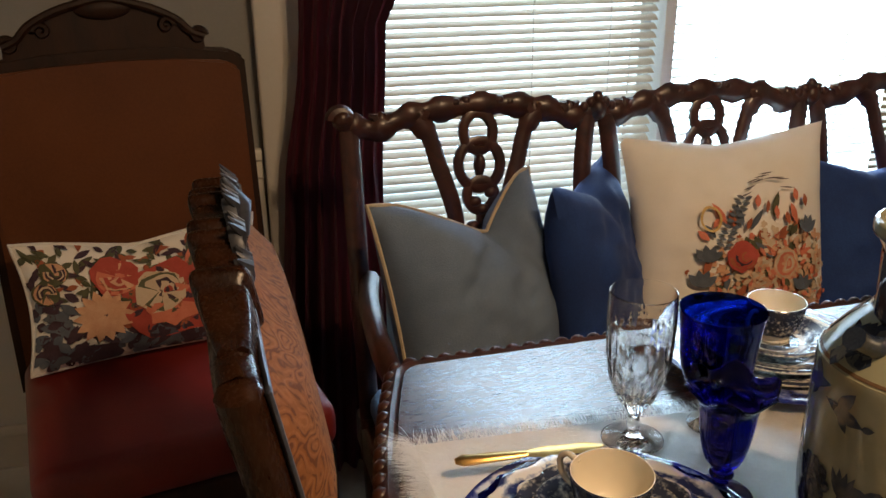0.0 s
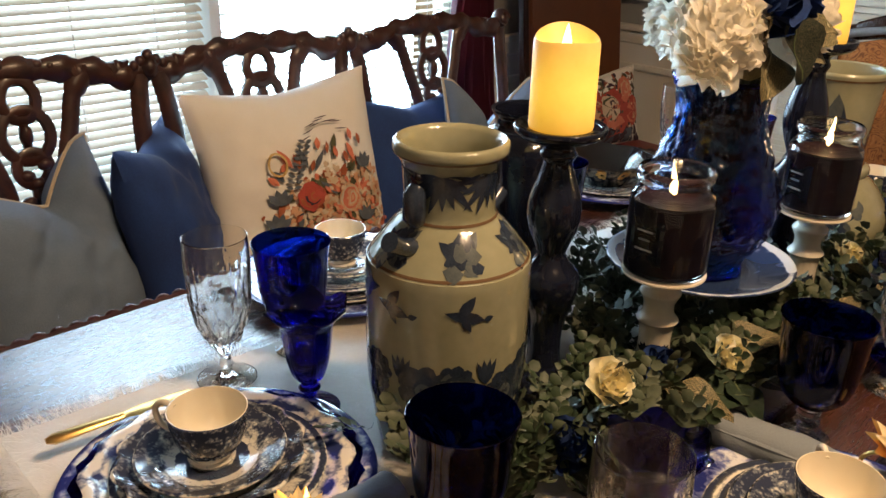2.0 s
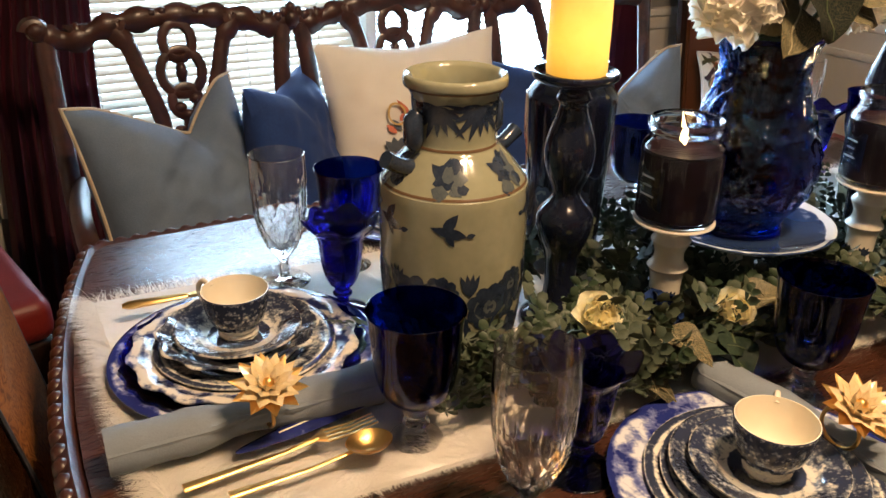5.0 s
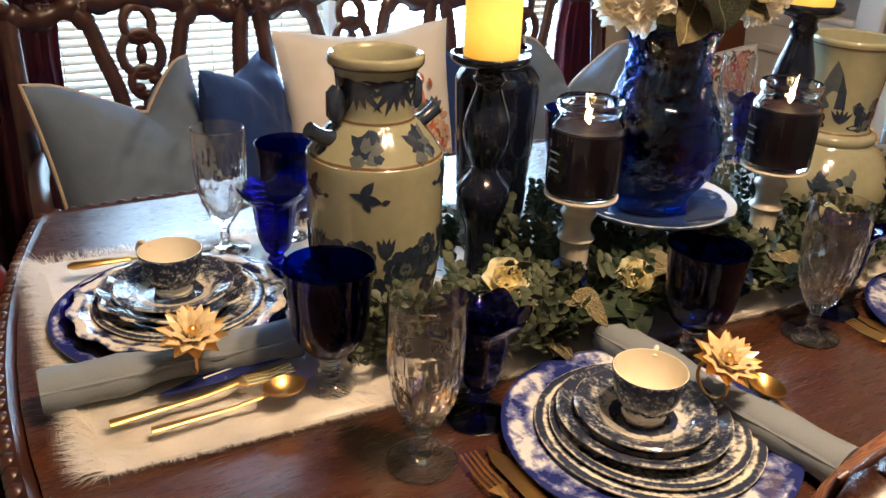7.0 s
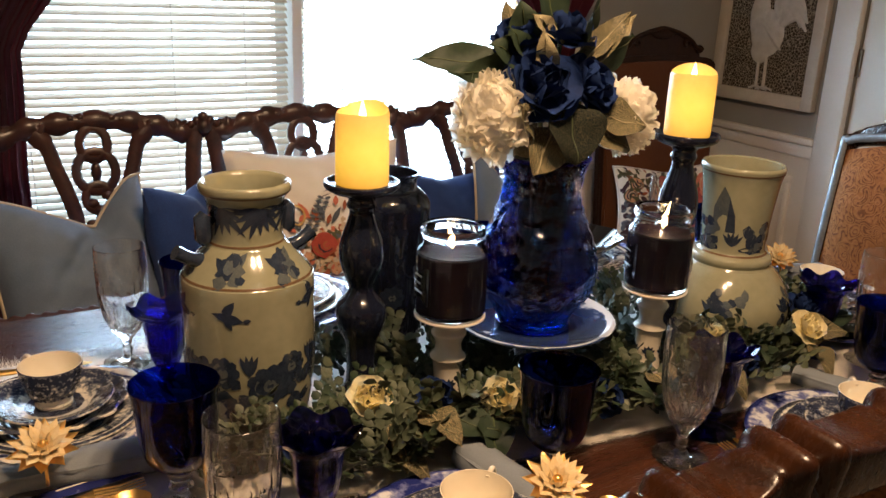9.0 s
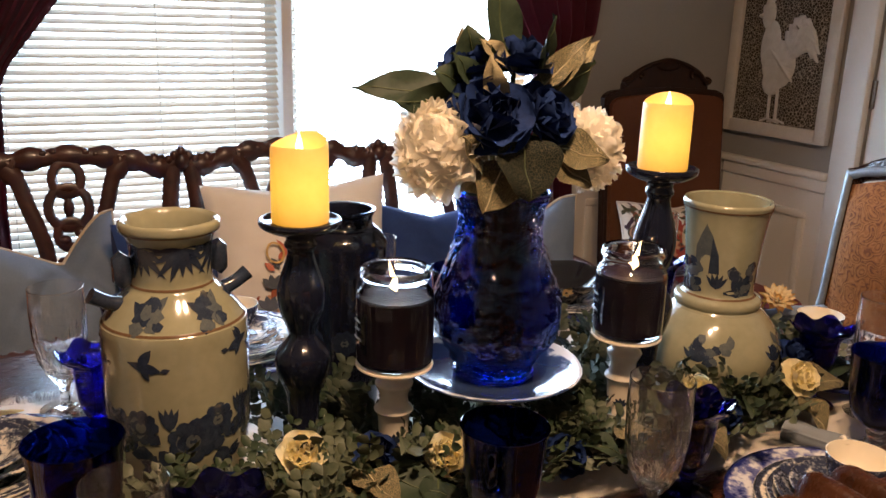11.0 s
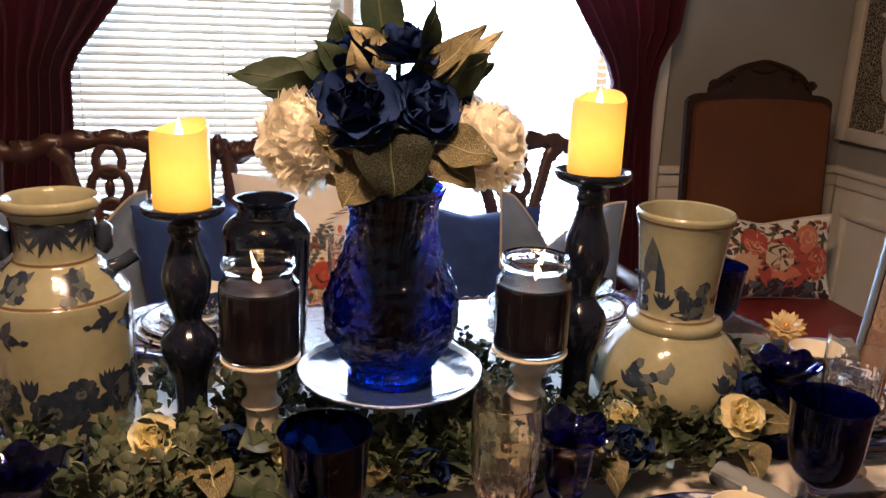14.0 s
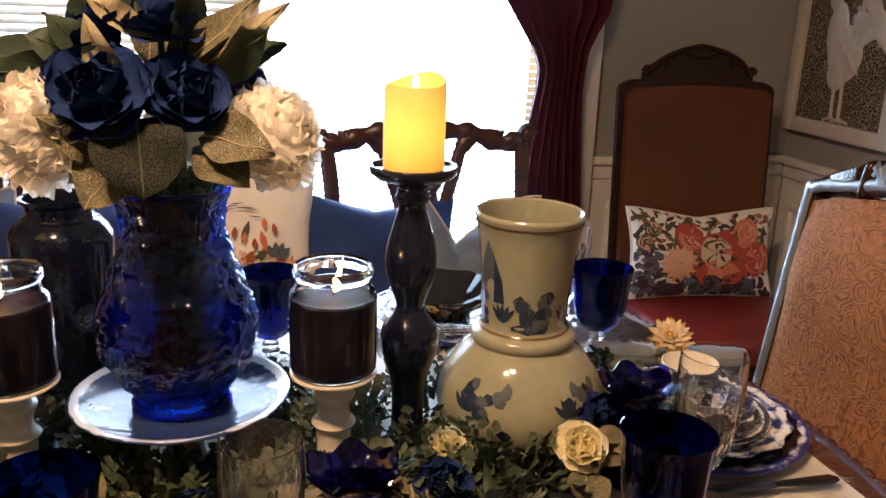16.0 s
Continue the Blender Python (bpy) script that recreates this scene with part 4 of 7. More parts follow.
# ---------- side chairs in the corners ----------
def corner_chair(m, label, seat=0.505):
    """A tall-backed chair; its front looks along -y, its seat is at 0.46."""
    ob = thing("side_chair", m, label, "chair", "tall chairs by the window wall")
    w = 0.25

    def bk(x, z, d=0.0):
        return (x, 0.20 + (z - 0.46) * 0.10 + d, z)
    outline = [(-w, 0.50), (-w, 1.105), (-w + 0.03, 1.122), (-0.12, 1.130), (0, 1.134), (0.12, 1.130), (w - 0.03, 1.122), (w, 1.105), (w, 0.50)]
    arch = [(-0.178, 1.10), (-0.176, 1.148), (-0.150, 1.160), (-0.128, 1.182), (-0.085, 1.204), (-0.04, 1.217), (0, 1.224), (0.04, 1.217), (0.085, 1.204), (0.128, 1.182), (0.150, 1.160), (0.176, 1.148), (0.178, 1.10)]

    def sheet(scale, d0, d1, zmin):
        bm = bmesh.new()
        pts = [(x * scale, max(zmin, 0.80 + (z - 0.80) * scale)) for x, z in outline]
        A = [bm.verts.new(bk(x, z, d0)) for x, z in pts]
        B = [bm.verts.new(bk(x, z, d1)) for x, z in pts]
        n = len(A)
        for k in range(n):
            bm.faces.new((A[k], A[(k + 1) % n], B[(k + 1) % n], B[k]))
        bm.faces.new(A[::-1])
        bm.faces.new(B)
        bmesh.ops.bevel(bm, geom=bm.edges[:], offset=0.006, segments=2, affect="EDGES")
        return bm
    part("back_frame", sheet(1.0, 0.0, 0.035, 0.50), M_OLDWOOD, ob)
    part("backrest", sheet(0.94, -0.014, 0.004, 0.53), M_PANEL, ob, "smooth brown leather back panel")
    bm = bmesh.new()
    A = [bm.verts.new(bk(x, z, 0.004)) for x, z in arch]
    B = [bm.verts.new(bk(x, z, 0.030)) for x, z in arch]
    for k in range(len(A)):
        bm.faces.new((A[k], A[(k + 1) % len(A)], B[(k + 1) % len(A)], B[k]))
    bm.faces.new(A[::-1])
    bm.faces.new(B)
    bmesh.ops.bevel(bm, geom=bm.edges[:], offset=0.005, segments=2, affect="EDGES")
    crest = part("crest", bm, M_OLDWOOD, ob, "arched wooden crest with carved edge")
    part("moulding", tube(bmesh.new(), curve([bk(x, z, -0.002) for x, z in arch[1:-1]], 4), 0.0075, 7), M_OLDWOOD, crest)
    part("shell", ball(bmesh.new(), bk(0, 1.205, 0.002), (0.050, 0.010, 0.018), 14, 8), M_OLDWOOD, crest)
    for s in (-1, 1):
        for x0, z0, rr in ((0.165, 1.150, 0.016), (0.108, 1.172, 0.014)):
            sp = [bk(s * (x0 + rr * math.cos(a) * (1 - a / 9)), z0 + rr * math.sin(a) * (1 - a / 9), 0.002) for a in np.linspace(0, 6, 18)]
            part("scroll", tube(bmesh.new(), sp, 0.006, 6, 1.4), M_OLDWOOD, crest)
    part("seat", boxed(-0.24, 0.24, -0.235, 0.20, seat - 0.09, seat, bevel=0.03, seg=4), M_RED, ob, "oxblood leather seat")
    part("seat_frame", boxed(-0.235, 0.235, -0.225, 0.21, 0.34, seat - 0.09, bevel=0.008), M_OLDWOOD, ob)
    for x in (-0.205, 0.205):
        part("leg", tube(bmesh.new(), curve([(x, -0.20, 0.34), (x * 1.05, -0.225, 0.22), (x, -0.19, 0.08), (x * 1.04, -0.215, 0.0)], 5), [0.028 - 0.0007 * i for i in range(16)], 9), M_OLDWOOD, ob)
        part("leg", tube(bmesh.new(), curve([(x, 0.205, 0.50), (x, 0.205, 0.2), (x, 0.25, 0.0)], 5), 0.02, 8), M_OLDWOOD, ob)
    return ob


def floral_cushion(m):
    ob = cushion("lumbar_cushion", m, 0.47, 0.27, 0.12, M_CREAM, 0.022, "cream lumbar cushion printed with red and coral roses", M_PIPEWHITE, "floral cushions on the side chairs")
    p = Print((0.47, 0.27, 0.12, 0.022))
    g = random.Random(11)
    for k in range(420):
        u, v = g.uniform(-0.95, 0.93), g.uniform(-0.95, 0.92)
        low = v < -0.5 or (u < -0.6 and v < 0.1)
        p.leaf(g.choice(["plum", "slate", "plum"] if low else ["moss", "plum", "moss", "rust"]), u, v, g.uniform(0.08, 0.20), 0.042 if low else 0.026, g.uniform(0, 6.28))
    for k in range(14):
        p.blob(g.choice(["plum", "slate", "plum"]), g.uniform(-0.85, 0.65), g.uniform(-0.92, -0.70), g.uniform(0.06, 0.11), None, 0.3)
    for u, v in ((-0.75, 0.55), (-0.86, 0.25)):
        p.rose(["moss", "peach", "plum", "sand", "plum"], u, v, 0.11, 21)
    p.rose(["red", "coral", "peach", "red", "peach", "red", "coral"], -0.27, 0.42, 0.20, 2)
    p.rose(["red", "coral", "red", "peach", "red", "coral", "red"], 0.72, -0.12, 0.23, 5)
    p.rose(["coral", "coral", "peach"], 0.54, 0.48, 0.20, 8)
    p.blob("red", 0.16, -0.10, 0.42, 0.40, 0.10, 0.2, 22, 4)
    p.blob("coral", 0.20, -0.20, 0.28, 0.20, 0.15, 0.1, 18, 7)
    p.rose(["sand", "moss", "sand", "plum", "sand", "red", "plum"], 0.08, 0.06, 0.23, 12)
    for q in range(14):
        p.leaf("peach", -0.42, -0.22, 0.26, 0.055, q * 0.449)
    p.blob("peach", -0.42, -0.22, 0.15)
    p.blob("plum", -0.42, -0.20, 0.025, 0.05)
    p.put(ob)
    return ob


corner_chair(pose(1.405, 1.065, 0, 0, 0, -3), "tall brown chair with a carved crest and red leather seat")
floral_cushion(pose(1.405, 1.195, 0.634, -14, 1, -4))
corner_chair(pose(-1.10, 0.985, 0, 0, 0, 11), "tall brown chair with a carved crest and red leather seat", 0.585)
floral_cushion(pose(-1.13, 1.105, 0.705, -14, 1, 12) @ Matrix.Diagonal((0.92, 0.92, 0.88, 1)))


# ---------- head chairs with paisley backs ----------
def head_chair(m, label, group, wood_material=M_CHAIRWOOD, crest=True, trim=0.0095, silver=M_SILVER, puff=0.045):
    """An upholstered chair; it looks along -y. Its back spans x = -0.27 to 0.27."""
    ob = thing("dining_chair", m, label, "chair", group)

    def bk(x, z, d=0.0):
        return (x, 0.0 + (z - 0.5) * 0.17 + d, z)
    w = 0.262
    outline = [(-w + 0.03, 0.50), (-w, 1.0), (-w + 0.01, 1.048), (-0.17, 1.068), (-0.09, 1.086), (0, 1.094), (0.09, 1.086), (0.17, 1.068), (w - 0.01, 1.048), (w, 1.0), (w - 0.03, 0.50)]
    part("back_frame", tube(bmesh.new(), curve([bk(x, z, 0.012) for x, z in outline], 5), 0.019, 8, 1.0), M_CHAIRWOOD, ob, "brown carved back frame")
    part("front_moulding", tube(bmesh.new(), curve([bk(x, z, -0.010) for x, z in outline], 5), trim, 8, 0.6), silver, ob, "silvered front moulding" if crest else "thin front moulding")
    V, bm = [], bmesh.new()
    for x in np.linspace(-w + 0.030, w - 0.030, 150):
        zc, k = 1.054 + 0.043 * (1 - (x / w) ** 2), 1.0
        for xb in (0.045, 0.072, 0.148):
            q = abs(abs(x) - xb)
            k += 0.20 * math.exp(-(q / 0.007) ** 4) - 0.16 * math.exp(-((q - 0.013) / 0.004) ** 2)
        k *= 1 - 0.40 * max(0.0, (abs(x) - 0.165) / 0.067) ** 1.6
        sag = 0.012 * max(0.0, math.sin(math.pi * (abs(x) - 0.086) / 0.048)) if 0.086 < abs(x) < 0.134 else 0.010 * max(0.0, 1 - (x / 0.035) ** 2)
        row = []
        for i in range(28):
            a = 2 * math.pi * i / 28
            c, s = math.cos(a), math.sin(a)
            dy, dz = 0.022 * k * math.copysign(abs(c) ** 0.35, c), 0.026 * k * math.copysign(abs(s) ** 0.35, s)
            flute = 0.0035 * abs(math.cos(dy * 210)) if abs(x) > 0.168 and s > 0.3 else 0.0
            row.append(bm.verts.new(bk(x, zc + dz - (sag + flute) * max(0.0, s), 0.009 + dy)))
        V.append(row)
    for r0, r1 in zip(V, V[1:]):
        for i in range(28):
            bm.faces.new((r0[i], r0[(i + 1) % 28], r1[(i + 1) % 28], r1[i]))
    bm.faces.new(V[0])
    bm.faces.new(V[-1][::-1])
    bmesh.ops.recalc_face_normals(bm, faces=bm.faces[:])
    part("crest_rail", bm, wood_material, ob, "glossy brown rail carved with bands and panels")
    bm = bmesh.new()
    n = 14
    for d0, bulge in ((-0.008, -puff), (0.012, 0.016)):
        V = []
        for j in range(n + 1):
            row = []
            v = j / n
            for i in range(n + 1):
                u = -1 + 2 * i / n
                half = (w - 0.009) - 0.03 * (1 - v)
                ztop = 1.026 + 0.042 * (1 - u * u)
                z = 0.52 + (ztop - 0.52) * v
                t = ((1 - u ** 6) * (1 - (2 * v - 1) ** 8)) ** 0.5 * min(1.0, max(0.3, (z - 0.74) / 0.16))
                row.append(bm.verts.new(bk(u * half, z, d0 + bulge * t)))
            V.append(row)
        for j in range(n):
            for i in range(n):
                bm.faces.new((V[j][i], V[j][i + 1], V[j + 1][i + 1], V[j + 1][i]))
    part("backrest", bm, M_PAISLEY, ob, "orange paisley upholstered back")
    if crest:
        top = part("crest", tube(bmesh.new(), [bk(0, 1.09, -0.012), bk(0, 1.125, -0.018), bk(0, 1.155, -0.010)], [0.008, 0.013, 0.002], 8), silver, ob, "carved silvered crest")
        for s in (-1, 1):
            for q, (x0, zc, rr) in enumerate(((0.115, 1.092, 0.016), (0.075, 1.108, 0.020), (0.035, 1.122, 0.022))):
                sp = [bk(s * (x0 + rr * math.cos(a) * (1 - a / 8)), zc + rr * math.sin(a) * (1 - a / 8), -0.010) for a in np.linspace(0, 6, 18)]
                part("scroll", tube(bmesh.new(), sp, 0.0055, 6, 1.3), silver, top)
                for k in range(3):
                    part("leaf", tube(bmesh.new(), [bk(s * (x0 - 0.01), zc - 0.012, -0.012), bk(s * (x0 + 0.012 - 0.012 * k), zc + rr * 0.9, -0.016), bk(s * (x0 + 0.02 - 0.018 * k), zc + rr * 1.5, -0.008)], [0.003, 0.006, 0.001], 6), silver, top)
    else:
        part("crest", tube(bmesh.new(), curve([bk(x, 1.060 + 0.040 * (1 - (x / w) ** 2), -0.012) for x in np.linspace(-0.2, 0.2, 7)], 4), 0.003, 6), silver, ob, "thin beaded edge")
    part("seat", boxed(-0.25, 0.25, -0.46, -0.01, 0.40, 0.49, bevel=0.03, seg=4), M_PAISLEY, ob, "paisley upholstered seat")
    part("seat_frame", boxed(-0.255, 0.255, -0.46, 0.0, 0.33, 0.40, bevel=0.01), wood_material, ob)
    for x in (-0.22, 0.22):
        part("leg", tube(bmesh.new(), curve([(x, -0.42, 0.36), (x * 1.05, -0.45, 0.22), (x, -0.41, 0.08), (x * 1.05, -0.44, 0.0)], 5), [0.028 - 0.0007 * i for i in range(16)], 9), wood_material, ob)
        part("leg", tube(bmesh.new(), curve([bk(x, 0.53), (x, 0.0, 0.3), (x, 0.06, 0.0)], 5), 0.021, 8), wood_material, ob)
    return ob


head_chair(pose(0.930, 0.004, 0, 0, 0, -90), "paisley upholstered chair with a silvered carved frame at the table's end", "paisley chairs round the table")


# ---------- dining chair at the near side and at the other end ----------
head_chair(pose(-0.220, -0.556, 0, 0, 0, 180) @ Matrix.Diagonal((1, 1, 0.985, 1)), "paisley dining chair with a glossy brown carved back", "paisley chairs round the table", M_CHAIRWOOD, False, 0.004, M_CARVED)
head_chair(pose(-0.868, 0.40, 0, 0, 0, 90) @ Matrix.Diagonal((1, 1, 0.955, 1)), "paisley chair with a brown carved frame and silvered crest", "paisley chairs round the table", M_CHAIRWOOD, True, 0.005, M_PEWTER, 0.036)


# ---------- fur runner ----------
def fur_runner():
    ob = thing("table_runner", (0, 0, TOP), "long-haired white faux fur table runner", "runner")
    x0, x1, y0, y1 = -0.785, 0.80, -0.118, 0.385
    bk = boxed(x0, x1, y0, y1, 0.0005, 0.006, bevel=0.002)
    for vt in bk.verts:
        vt.co.y -= 0.067 * (vt.co.x - x0)
    part("backing", bk, M_FUR, ob)
    g = np.random.default_rng(7)
    verts, faces = [], []
    area_n = 76000
    px = g.uniform(x0, x1, area_n)
    py = np.where(g.random(area_n) < 0.7, g.uniform(y0, y0 + 0.2, area_n), g.uniform(y0, y1, area_n))
    en = 7500
    ex = np.concatenate([g.uniform(x0, x1, en), np.full(en // 2, x0 + 0.002), g.uniform(x0, x1, en // 3)])
    ey = np.concatenate([np.full(en, y0 + 0.002), g.uniform(y0, y1, en // 2), np.full(en // 3, y1 - 0.002)])
    for k, (x, y) in enumerate(zip(np.concatenate([px, ex]), np.concatenate([py, ey]))):
        edge = k >= area_n
        clump = noise.noise(Vector((x * 20, y * 20, 0.3))) * 2.2
        a = clump + g.normal(0, 0.5) + 3.6
        ln = g.uniform(0.014, 0.026) * (1.15 if edge else 1.0)
        lift = g.uniform(0.10, 0.45)
        if edge:
            if k - area_n < en:
                a, lift = -1.57 + g.normal(0, 0.5), g.uniform(-0.05, 0.4)
                ln *= 0.62
            elif k - area_n < en + en // 2:
                a, lift = 3.14 + g.normal(0, 0.5), g.uniform(-0.05, 0.6)
                ln *= 1.6
            else:
                a, lift = 1.57 + g.normal(0, 0.5), g.uniform(-0.05, 0.5)
        c, s = math.cos(a), math.sin(a)
        w = 0.00028
        i = len(verts)
        verts += [(x - s * w, y + c * w, 0.005), (x + s * w, y - c * w, 0.005),
                  (x + c * ln * 0.5 - s * w * 0.8, y + s * ln * 0.5 + c * w * 0.8, 0.006 + ln * 0.5 * lift), (x + c * ln * 0.5 + s * w * 0.8, y + s * ln * 0.5 - c * w * 0.8, 0.006 + ln * 0.5 * lift),
                  (x + c * ln, y + s * ln, max(0.002, 0.006 + ln * 0.62 * lift))]
        faces += [(i, i + 1, i + 3, i + 2), (i + 2, i + 3, i + 4)]
    verts = [(x, y - 0.067 * (x - x0), z) for x, y, z in verts]
    f = part("fur", mesh_from("fur", verts, faces, M_FUR), None, ob, "long white hair")
    f["kind"] = "stuff"
    return ob


fur_runner()


# ---------- painted motifs on turned vessels ----------
class Brush:
    """Brushwork laid on a turned surface: flat shapes in (arc, height) are wrapped round the profile."""
    def __init__(self, prof):
        zs = sorted((z, r) for r, z in prof)
        self.z, self.r = [q[0] for q in zs], [q[1] for q in zs]
        self.bm, self.k, self.motif, self.n = {}, 0, "brushwork", 0

    def point(self, th, z, lift):
        r = float(np.interp(z, self.z, self.r)) + lift
        return (r * math.cos(th), r * math.sin(th), z)

    def shape(self, col, th, z, pts):
        """pts: metres along the surface, and height."""
        bm = self.bm.setdefault((self.motif, self.n, col), bmesh.new())
        self.k += 1
        lift = 0.0006 + 0.00004 * (self.k % 9)
        r = max(0.02, float(np.interp(z, self.z, self.r)))
        vs = [bm.verts.new(self.point(th + x / r, z + y, lift)) for x, y in pts]
        c = bm.verts.new(self.point(th + sum(p[0] for p in pts) / len(pts) / r, z + sum(p[1] for p in pts) / len(pts), lift + 0.0002))
        for i in range(len(vs)):
            bm.faces.new((vs[i], vs[(i + 1) % len(vs)], c))

    def leaf(self, col, th, z, l, w, rot, x0=0.0, y0=0.0):
        pts = [(l * t, w * math.sin(math.pi * t ** 0.8)) for t in np.linspace(0, 1, 5)] + [(l * t, -w * math.sin(math.pi * t ** 0.8)) for t in np.linspace(1, 0, 5)[1:-1]]
        self.shape(col, th, z, [(x0 + x * math.cos(rot) - y * math.sin(rot), y0 + x * math.sin(rot) + y * math.cos(rot)) for x, y in pts])

    def blob(self, col, th, z, r, wob=0.2, x0=0.0, y0=0.0, n=14, seed=1, ry=None):
        g = random.Random(seed * 31 + self.k)
        self.shape(col, th, z, [(x0 + r * g.uniform(1 - wob, 1 + wob) * math.cos(6.283 * i / n), y0 + (ry or r) * g.uniform(1 - wob, 1 + wob) * math.sin(6.283 * i / n)) for i in range(n)])

    def peony(self, th, z, r):
        self.start("painted_peony")
        for q in range(9):
            a = q * 6.283 / 9
            self.blob("ink", th, z, r * 0.36, 0.15, 0.75 * r * math.cos(a), 0.75 * r * math.sin(a), 9)
        self.blob("wash", th, z, r * 0.72, 0.08)
        self.blob("ink", th, z, r * 0.5, 0.1)
        self.blob("wash", th, z, r * 0.33, 0.1)
        self.blob("ink", th, z, r * 0.16, 0.1)

    def bamboo(self, th, z, s):
        self.start("painted_bamboo")
        for k in range(9):
            a = -math.pi * (0.04 + 0.115 * k)
            self.leaf("ink", th, z, s * random.Random(k).uniform(0.7, 1.1), s * 0.10, a)

    # Winged figure in leaf-shaped strokes: body, two wings and a tail.
    def winged(self, th, z, s, flip=1):
        self.start("painted_spray")
        self.leaf("ink", th, z, s, s * 0.16, 0.25 if flip > 0 else 2.9)
        self.leaf("ink", th, z, s * 0.62, s * 0.15, 2.2 if flip > 0 else 0.94, s * 0.62 * flip, s * 0.14)
        self.leaf("ink", th, z, s * 0.42, s * 0.10, -2.1 if flip > 0 else -1.04, s * 0.55 * flip, s * 0.10)
        self.leaf("ink", th, z, s * 0.26, s * 0.08, 2.9 if flip > 0 else 0.25, 0.04 * s * flip, 0)

    def ring(self, z, h, mat, parent):
        bm = bmesh.new()
        lathe(bm, [(float(np.interp(z - h, self.z, self.r)) + 0.0007, z - h), (float(np.interp(z, self.z, self.r)) + 0.0009, z), (float(np.interp(z + h, self.z, self.r)) + 0.0007, z + h)], 40)
        part("glaze_line", bm, mat, parent)

    def put(self, ob):
        for (motif, n, col), bm in self.bm.items():
            part(motif, bm, M_INKBLUE if col == "ink" else M_INKLIGHT, ob)["kind"] = "stuff"

    def start(self, motif):
        self.motif, self.n = motif, self.n + 1


def facing(x, y, ex=-0.5, ey=-0.95):
    return math.atan2(ey - y, ex - x)


def celadon_jar():
    x, y = -0.41, 0.065
    ob = thing("bottle_vase", (x, y, TOP + 0.006), "celadon vase with a wide neck and cobalt winged motifs, bamboo and peonies", "vase")
    out = smooth_profile([(0.072, 0), (0.076, 0.02), (0.0835, 0.08), (0.0855, 0.14), (0.0855, 0.212), (0.0835, 0.222)], 4) + smooth_profile([(0.080, 0.227), (0.068, 0.243), (0.055, 0.258), (0.0485, 0.265), (0.046, 0.274), (0.0465, 0.30), (0.048, 0.316), (0.053, 0.326), (0.0575, 0.332), (0.0575, 0.340), (0.054, 0.343)], 4)
    inn = smooth_profile([(0.050, 0.341), (0.044, 0.325), (0.042, 0.29), (0.043, 0.265), (0.07, 0.22), (0.075, 0.1), (0.0, 0.02)], 3)
    part("body", lathe(bmesh.new(), [(0, 0)] + out + inn, 56), M_CELADON, ob, "crackled celadon glaze")
    br = Brush(out)
    f = facing(x, y)
    for z in (0.2245, 0.267, 0.330):
        br.ring(z, 0.0013, M_BROWNLINE, ob)
    for k in range(6):
        br.bamboo(f + 0.2 + k * 1.047, 0.316, 0.044)
    for k in range(6):
        t = f + 0.55 + k * 1.047
        br.start("painted_sprig")
        for q in range(12):
            br.blob("ink" if q % 3 else "wash", t, 0.243, 0.0075, 0.35, 0.010 * math.cos(q * 0.9), 0.013 * math.sin(q * 1.7), 9, q)
        br.leaf("wash", t, 0.243, 0.03, 0.006, 0.7)
        br.leaf("ink", t, 0.240, 0.03, 0.006, 2.6)
    for k in range(7):
        br.winged(f - 0.25 + k * 0.9, 0.184 + 0.012 * (k % 2), 0.042, 1 if k % 2 else -1)
    for k in range(6):
        t = f + 0.1 + k * 1.047
        br.peony(t, 0.094 + 0.010 * (k % 2), 0.027)
        br.peony(t + 0.36, 0.114, 0.020)
        br.start("painted_blossom")
        for q in range(9):
            g = random.Random(k * 9 + q)
            br.blob("ink", t + 0.48, 0.084, 0.0085, 0.3, g.uniform(-0.02, 0.02), g.uniform(-0.025, 0.02), 8, q)
            br.leaf("ink", t + 0.55, 0.06, 0.022, 0.006, g.uniform(0, 6))
        for q in range(4):
            br.leaf("ink", t + 0.75, 0.11, 0.030, 0.004, 1.2 + 0.25 * q)
    br.put(ob)
    for s in (0, math.pi):
        a = f + math.pi / 2 + s + 0.25
        c, q = math.cos(a), math.sin(a)
        part("handle", tube(bmesh.new(), [(0.053 * c, 0.053 * q, 0.270), (0.057 * c, 0.057 * q, 0.275), (0.057 * c, 0.057 * q, 0.300), (0.053 * c, 0.053 * q, 0.305)], [0.009, 0.0115, 0.0115, 0.008], 10), M_INKBLUE, ob, "dark blue tubular lug")
        part("handle", tube(bmesh.new(), curve([(0.062 * c, 0.062 * q, 0.246), (0.076 * c, 0.076 * q, 0.251), (0.094 * c, 0.094 * q, 0.262)], 4), [0.010, 0.010, 0.0095, 0.009, 0.009, 0.009, 0.009, 0.0095, 0.010], 10), M_INKBLUE, ob, "dark blue shoulder lug")


